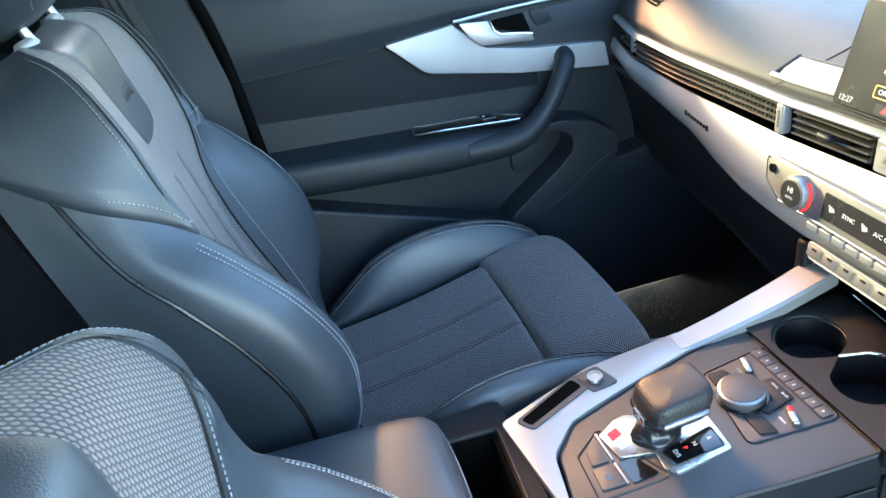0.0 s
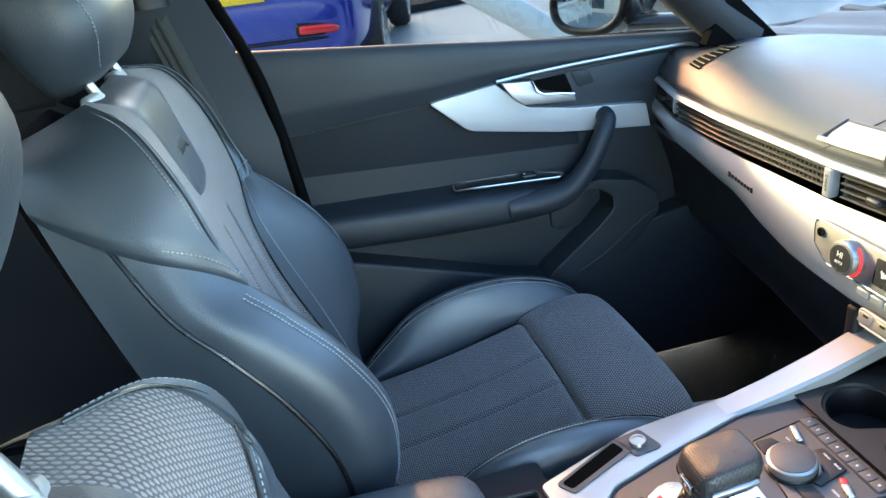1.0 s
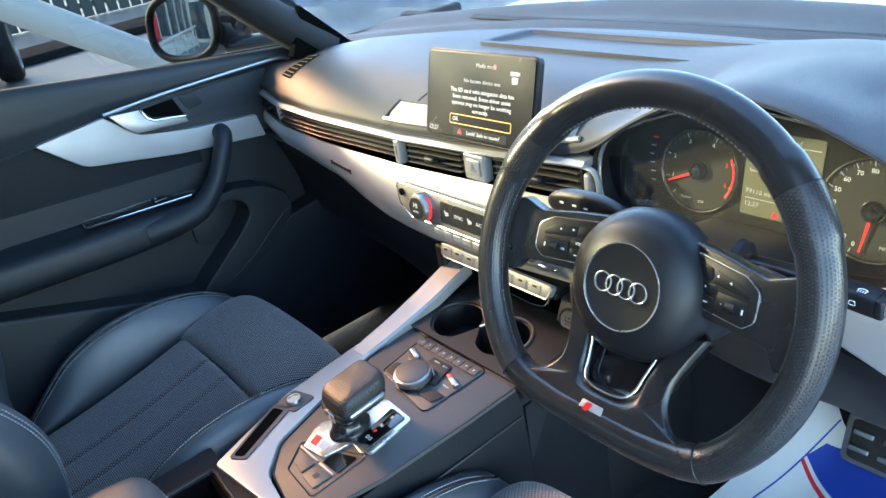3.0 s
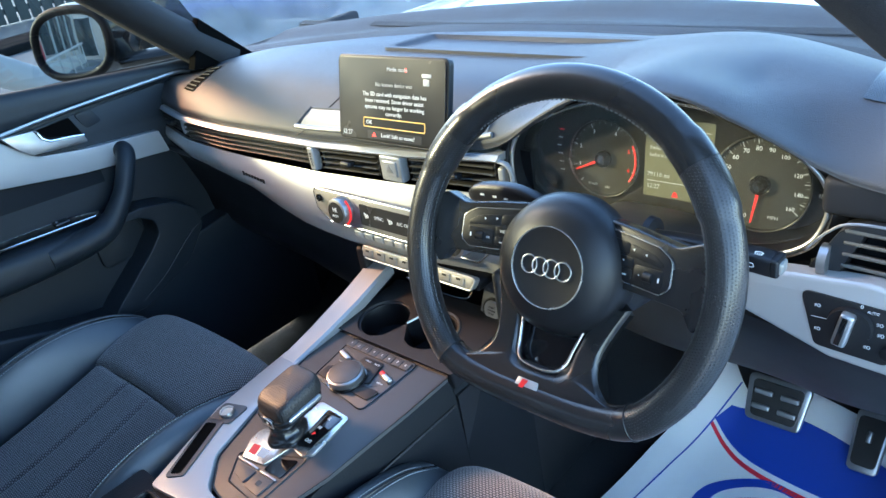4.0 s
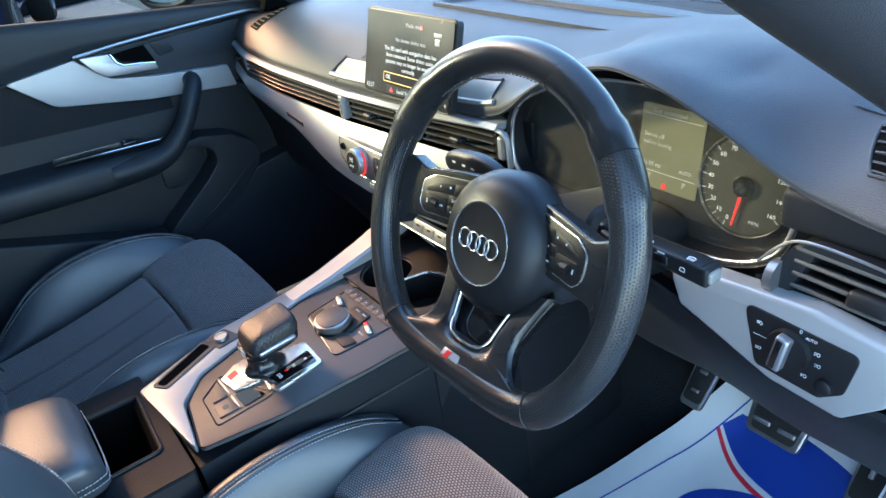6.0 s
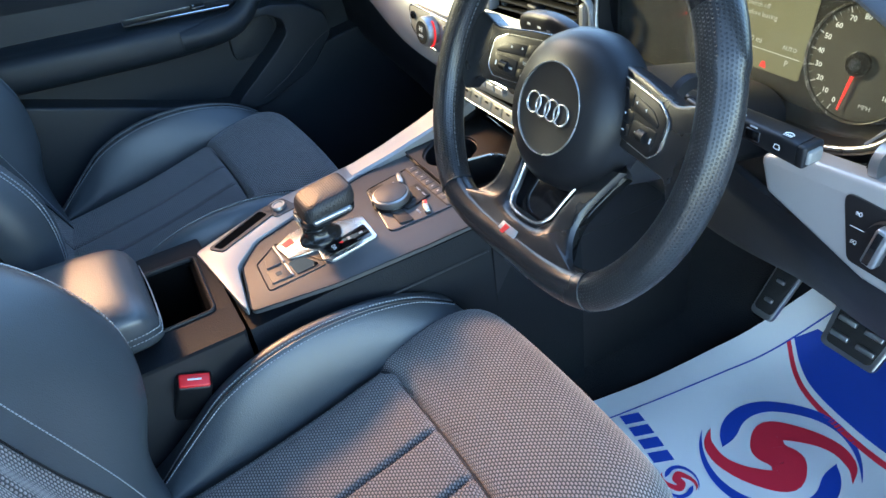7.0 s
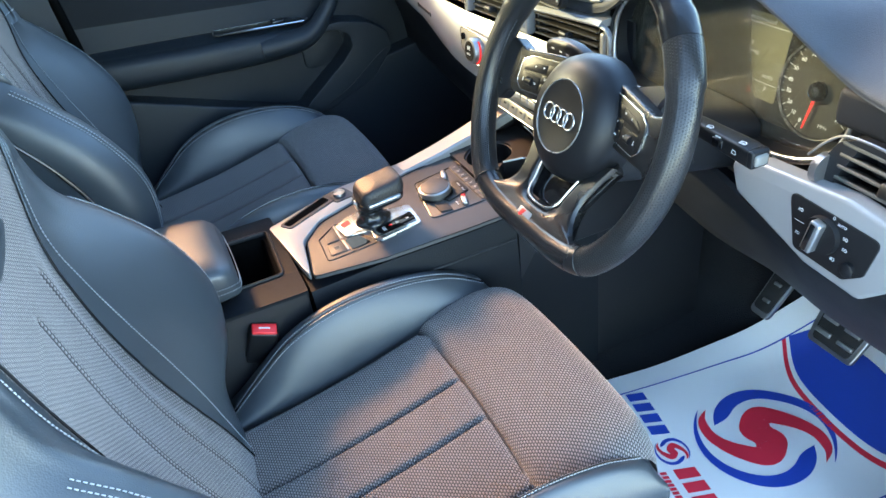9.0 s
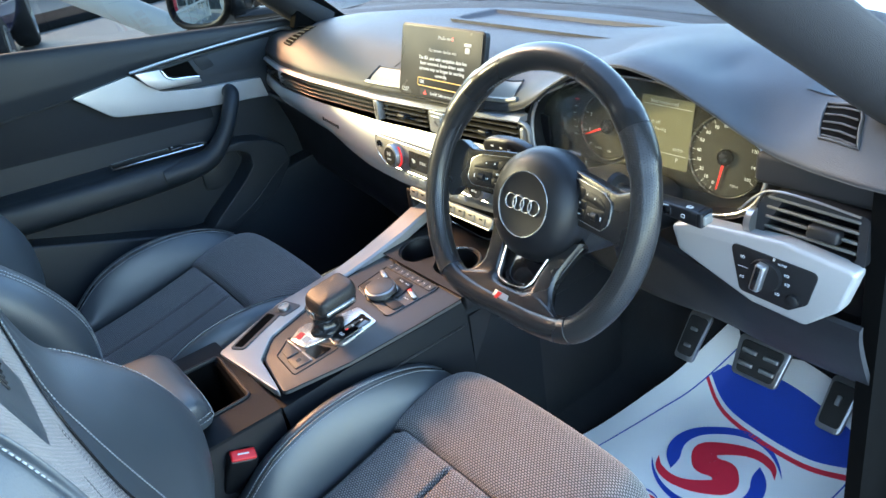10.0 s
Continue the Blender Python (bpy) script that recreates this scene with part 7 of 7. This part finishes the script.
mo = [(0.092 * np.sign(math.cos(a)) * abs(math.cos(a)) ** 0.8 + 0.012 * math.sin(a), 0.064 * np.sign(math.sin(a)) * abs(math.sin(a)) ** 0.75) for a in np.linspace(0, 2 * math.pi, 48, endpoint=False)]
part("glass", loft([[MM @ Vector((k * x, k * y, 0.007 - k * k * (x * x + y * y) / 2.4)) for x, y in mo] for k in (1.0, 0.85, 0.7, 0.55, 0.4, 0.25, 0.1)]), MIRROR, mirror, "slightly domed mirror glass")
part("glass_rim", tube([MM @ Vector((1.06 * x, 1.09 * y, 0.002)) for x, y in mo], 0.010, 10, closed=True), SATINBLACK, mirror, "black rim")
hs = [[MM @ Vector((k * x + dx, k * y * ky, z)) for x, y in mo] for k, ky, dx, z in ((1.04, 1.06, 0, 0.0), (1.12, 1.16, 0.0, -0.03), (1.05, 1.1, 0.01, -0.08), (0.75, 0.8, 0.02, -0.12), (0.3, 0.3, 0.02, -0.135))]
part("housing", loft(hs), BODY_DARK, mirror, "dark glossy housing")
part("foot", tube([MM @ Vector((0.08, -0.05, -0.04)), (-0.80, 0.34, 0.745), (-0.755, 0.36, 0.735)], [0.028, 0.026, 0.03], 12, flat=0.6), BODY_DARK, mirror)


def parked_car(x, y, heading, paint, label):
    """A saloon seen from its rear corner: heading in degrees, its rear bumper's middle at (x, y)."""
    base = thing("parked_car", label, "car", (x, y, -0.25), "parked cars")
    m = pose(x, y, -0.25, 0, 0, heading)
    rings = []
    for t, w, z0, z1 in ((0.0, 0.72, 0.42, 0.72), (0.04, 0.84, 0.30, 0.98), (0.35, 0.90, 0.24, 1.04), (1.0, 0.92, 0.24, 1.00), (2.6, 0.92, 0.24, 0.98), (3.6, 0.90, 0.26, 0.90), (4.2, 0.82, 0.30, 0.78), (4.4, 0.62, 0.42, 0.66)):
        rings.append([m @ Vector((w * np.sign(math.cos(a)) * abs(math.cos(a)) ** 0.45, t, (z0 + z1) / 2 + (z1 - z0) / 2 * np.sign(math.sin(a)) * abs(math.sin(a)) ** 0.55)) for a in np.linspace(0, 2 * math.pi, 28, endpoint=False)])
    body = part("body", smooth_loft(rings, 60, 56), paint, base, "glossy painted body")
    cab = []
    for z, y0, y1, w in ((0.95, 0.35, 3.3, 0.84), (1.15, 0.60, 2.9, 0.74), (1.38, 1.10, 2.35, 0.62), (1.44, 1.30, 2.15, 0.50)):
        cab.append([m @ Vector((w * np.sign(math.cos(a)) * abs(math.cos(a)) ** 0.4, (y0 + y1) / 2 + (y1 - y0) / 2 * np.sign(math.sin(a)) * abs(math.sin(a)) ** 0.4, z)) for a in np.linspace(0, 2 * math.pi, 28, endpoint=False)])
    part("cabin", smooth_loft(cab, 20, 56), SHADEGLASS, base, "dark glazed cabin")
    part("bumper_line", tube(cr([m @ Vector(p) for p in ((-0.86, 0.25, 0.50), (-0.74, 0.03, 0.50), (0, -0.02, 0.50), (0.74, 0.03, 0.50), (0.86, 0.25, 0.50))], 40), 0.012, 8), SATINBLACK, base)
    part("number_plate", rbox(0.52, 0.02, 0.115, 0.006, m @ pose(0, -0.012, 0.84)), PLATE_YELLOW, base, "plain yellow number plate")
    for sx in (-1, 1):
        part("reflector", rbox(0.34, 0.05, 0.090, 0.02, m @ pose(sx * 0.60, 0.015, 0.56, 0, 3 * sx, sx * 12)), SATINBLACK, base, "dark reflector surround")
        part("reflector_lens", rbox(0.29, 0.06, 0.060, 0.015, m @ pose(sx * 0.60, 0.005, 0.56, 0, 3 * sx, sx * 12)), LAMP_RED, base, "red bumper reflector")
        part("tail_lamp", rbox(0.34, 0.12, 0.14, 0.04, m @ pose(sx * 0.66, 0.09, 0.86, 0, 0, sx * 16)), LAMP_RED, base, "red tail lamp")
        part("lamp_centre", rbox(0.20, 0.13, 0.05, 0.02, m @ pose(sx * 0.66, 0.08, 0.86, 0, 0, sx * 16)), PRINT, base, "clear lamp strip")
        for t in (0.85, 3.55):
            wm = m @ pose(sx * 0.84, t, 0.33, 0, 90, 0)
            wh = part("wheel", lathe([(0.10, -0.10), (0.30, -0.11), (0.33, -0.07), (0.33, 0.07), (0.30, 0.11), (0.22, 0.11)], 40, wm, False), TYRE, base, "black tyre")
            part("rim", join(lathe([(0.22, 0.09), (0.235, 0.115), (0.22, 0.118), (0.20, 0.09)], 32, wm, False), lathe([(0.20, 0.05), (0.06, 0.07), (0.0, 0.07)], 24, wm, False), *[rbox(0.05, 0.20, 0.02, 0.006, wm @ pose(0, 0, 0.095 * sx, 0, 0, 72 * k) @ pose(0, 0.11, 0)) for k in range(5)]), STEEL, wh, "alloy rim")
    return base


parked_car(-4.9, -0.80, 76, BODY_BLUE, "bright blue parked car seen from its rear corner")
parked_car(-1.0, 2.95, 92, BODY_GREY, "blue-grey parked car standing ahead on the forecourt")
parked_car(-10.2, -0.75, 84, BODY_NAVY, "dark navy parked car behind the blue one")
barrier = thing("white_barrier", "thick white painted steel tube slanting to the ground", "barrier", (-3.2, 1.7, -0.25))
part("tube", tube([(-3.2, -0.06, 0.98), (-3.2, 1.7, -0.25)], 0.075, 24), WHITEPAINT, barrier, "white painted tube")
fence = thing("metal_fence", "grey ribbed metal fence at the edge of the forecourt", "fence", (-12.8, 3.5, -0.25))
part("rail", rbox(0.06, 12.0, 0.09, 0.01, pose(-12.84, 3.5, 1.05)), FENCE, fence, "grey top rail")
part("rail", rbox(0.06, 12.0, 0.09, 0.01, pose(-12.84, 3.5, -0.05)), FENCE, fence, "grey bottom rail")
slat_mesh = None
for k in range(60):
    y = -2.4 + 0.2 * k
    if slat_mesh is None:
        first = part("slat", rbox(0.03, 0.165, 1.45, 0.006, pose(-12.8, y, 0.49)), FENCE, fence)
        slat_mesh = first.data
    else:
        slat = new("slat", slat_mesh)
        slat.location = (0, 0.2 * k, 0)
        hang(slat, fence)
planter = thing("planter", "long low dark planter kerb on the forecourt", "planter", (-9.0, 2.2, -0.25))
part("kerb", rbox(0.9, 3.2, 0.10, 0.03, pose(-9.6, 2.2, -0.20, 0, 0, 12)), CARPET, planter, "dark kerb")

house = thing("showroom", "pale showroom building with dark glazing and red doors", "building", (-4.0, -16.0, -0.25), kind="")
part("wall", rbox(22, 0.4, 5.2, 0.02, pose(-4.0, -16.0, 2.35)), WALLPAINT, house, "pale rendered wall")
part("roof", rbox(22.6, 1.4, 0.3, 0.04, pose(-4.0, -16.2, 5.05)), WHITEPAINT, house, "white flat roof edge")
for k in range(6):
    x = -14.7 + 3.4 * k
    w = part("window", rbox(1.7, 0.10, 2.4, 0.02, pose(x, -15.82, 1.2)), SHADEGLASS, house, "dark showroom window")
    part("frame", join(rbox(0.08, 0.16, 2.5, 0.01, pose(x - 0.87, -15.80, 1.2)), rbox(0.08, 0.16, 2.5, 0.01, pose(x + 0.87, -15.80, 1.2)), rbox(1.82, 0.16, 0.08, 0.01, pose(x, -15.80, 2.44))), WHITEPAINT, w)
for x in (-13.0, -7.6):
    part("door", rbox(0.9, 0.12, 2.3, 0.02, pose(x, -15.80, 0.9)), INK_RED, house, "red painted door")

# the shop front running back beside the car park, with its ramp rail
shop = thing("shop_front", "low shop front with white panels, pale glazing and a red panel", "building", (-4.7, -9.2, -0.25))
part("wall", rbox(0.3, 9.0, 2.9, 0.02, pose(-4.75, -9.4, 1.2)), WALLPAINT, shop, "pale rendered wall")
part("roof", rbox(0.9, 9.3, 0.22, 0.03, pose(-4.65, -9.4, 2.76)), WHITEPAINT, shop, "white fascia")
part("plinth", rbox(0.16, 9.0, 0.5, 0.02, pose(-4.55, -9.4, 0.0)), WHITEPAINT, shop, "white plinth")
part("panel", rbox(0.10, 0.75, 2.5, 0.02, pose(-4.56, -6.45, 1.3)), INK_RED, shop, "red panel")
for k in range(4):
    y = -7.7 - 1.5 * k
    w = part("window", rbox(0.08, 1.15, 1.7, 0.02, pose(-4.58, y, 1.35)), SHADEGLASS, shop, "pale shop window")
    part("frame", join(rbox(0.16, 0.12, 2.2, 0.01, pose(-4.55, y - 0.66, 1.3)), rbox(0.16, 1.2, 0.10, 0.01, pose(-4.55, y, 2.24))), WHITEPAINT, w)
ramp_rail = thing("ramp_rail", "white painted ramp handrail beside the shop front", "handrail", (-3.9, -8.6, -0.25))
part("rail", tube([(-3.9, -5.0, 0.35), (-3.9, -12.0, 0.85)], 0.05, 12), WHITEPAINT, ramp_rail, "white rail")
for k in range(5):
    y = -5.4 - 1.55 * k
    part("post", tube([(-3.9, y, -0.25), (-3.9, y, 0.35 + 0.5 * (-5.0 - y) / 7.0)], 0.035, 10), WHITEPAINT, ramp_rail)
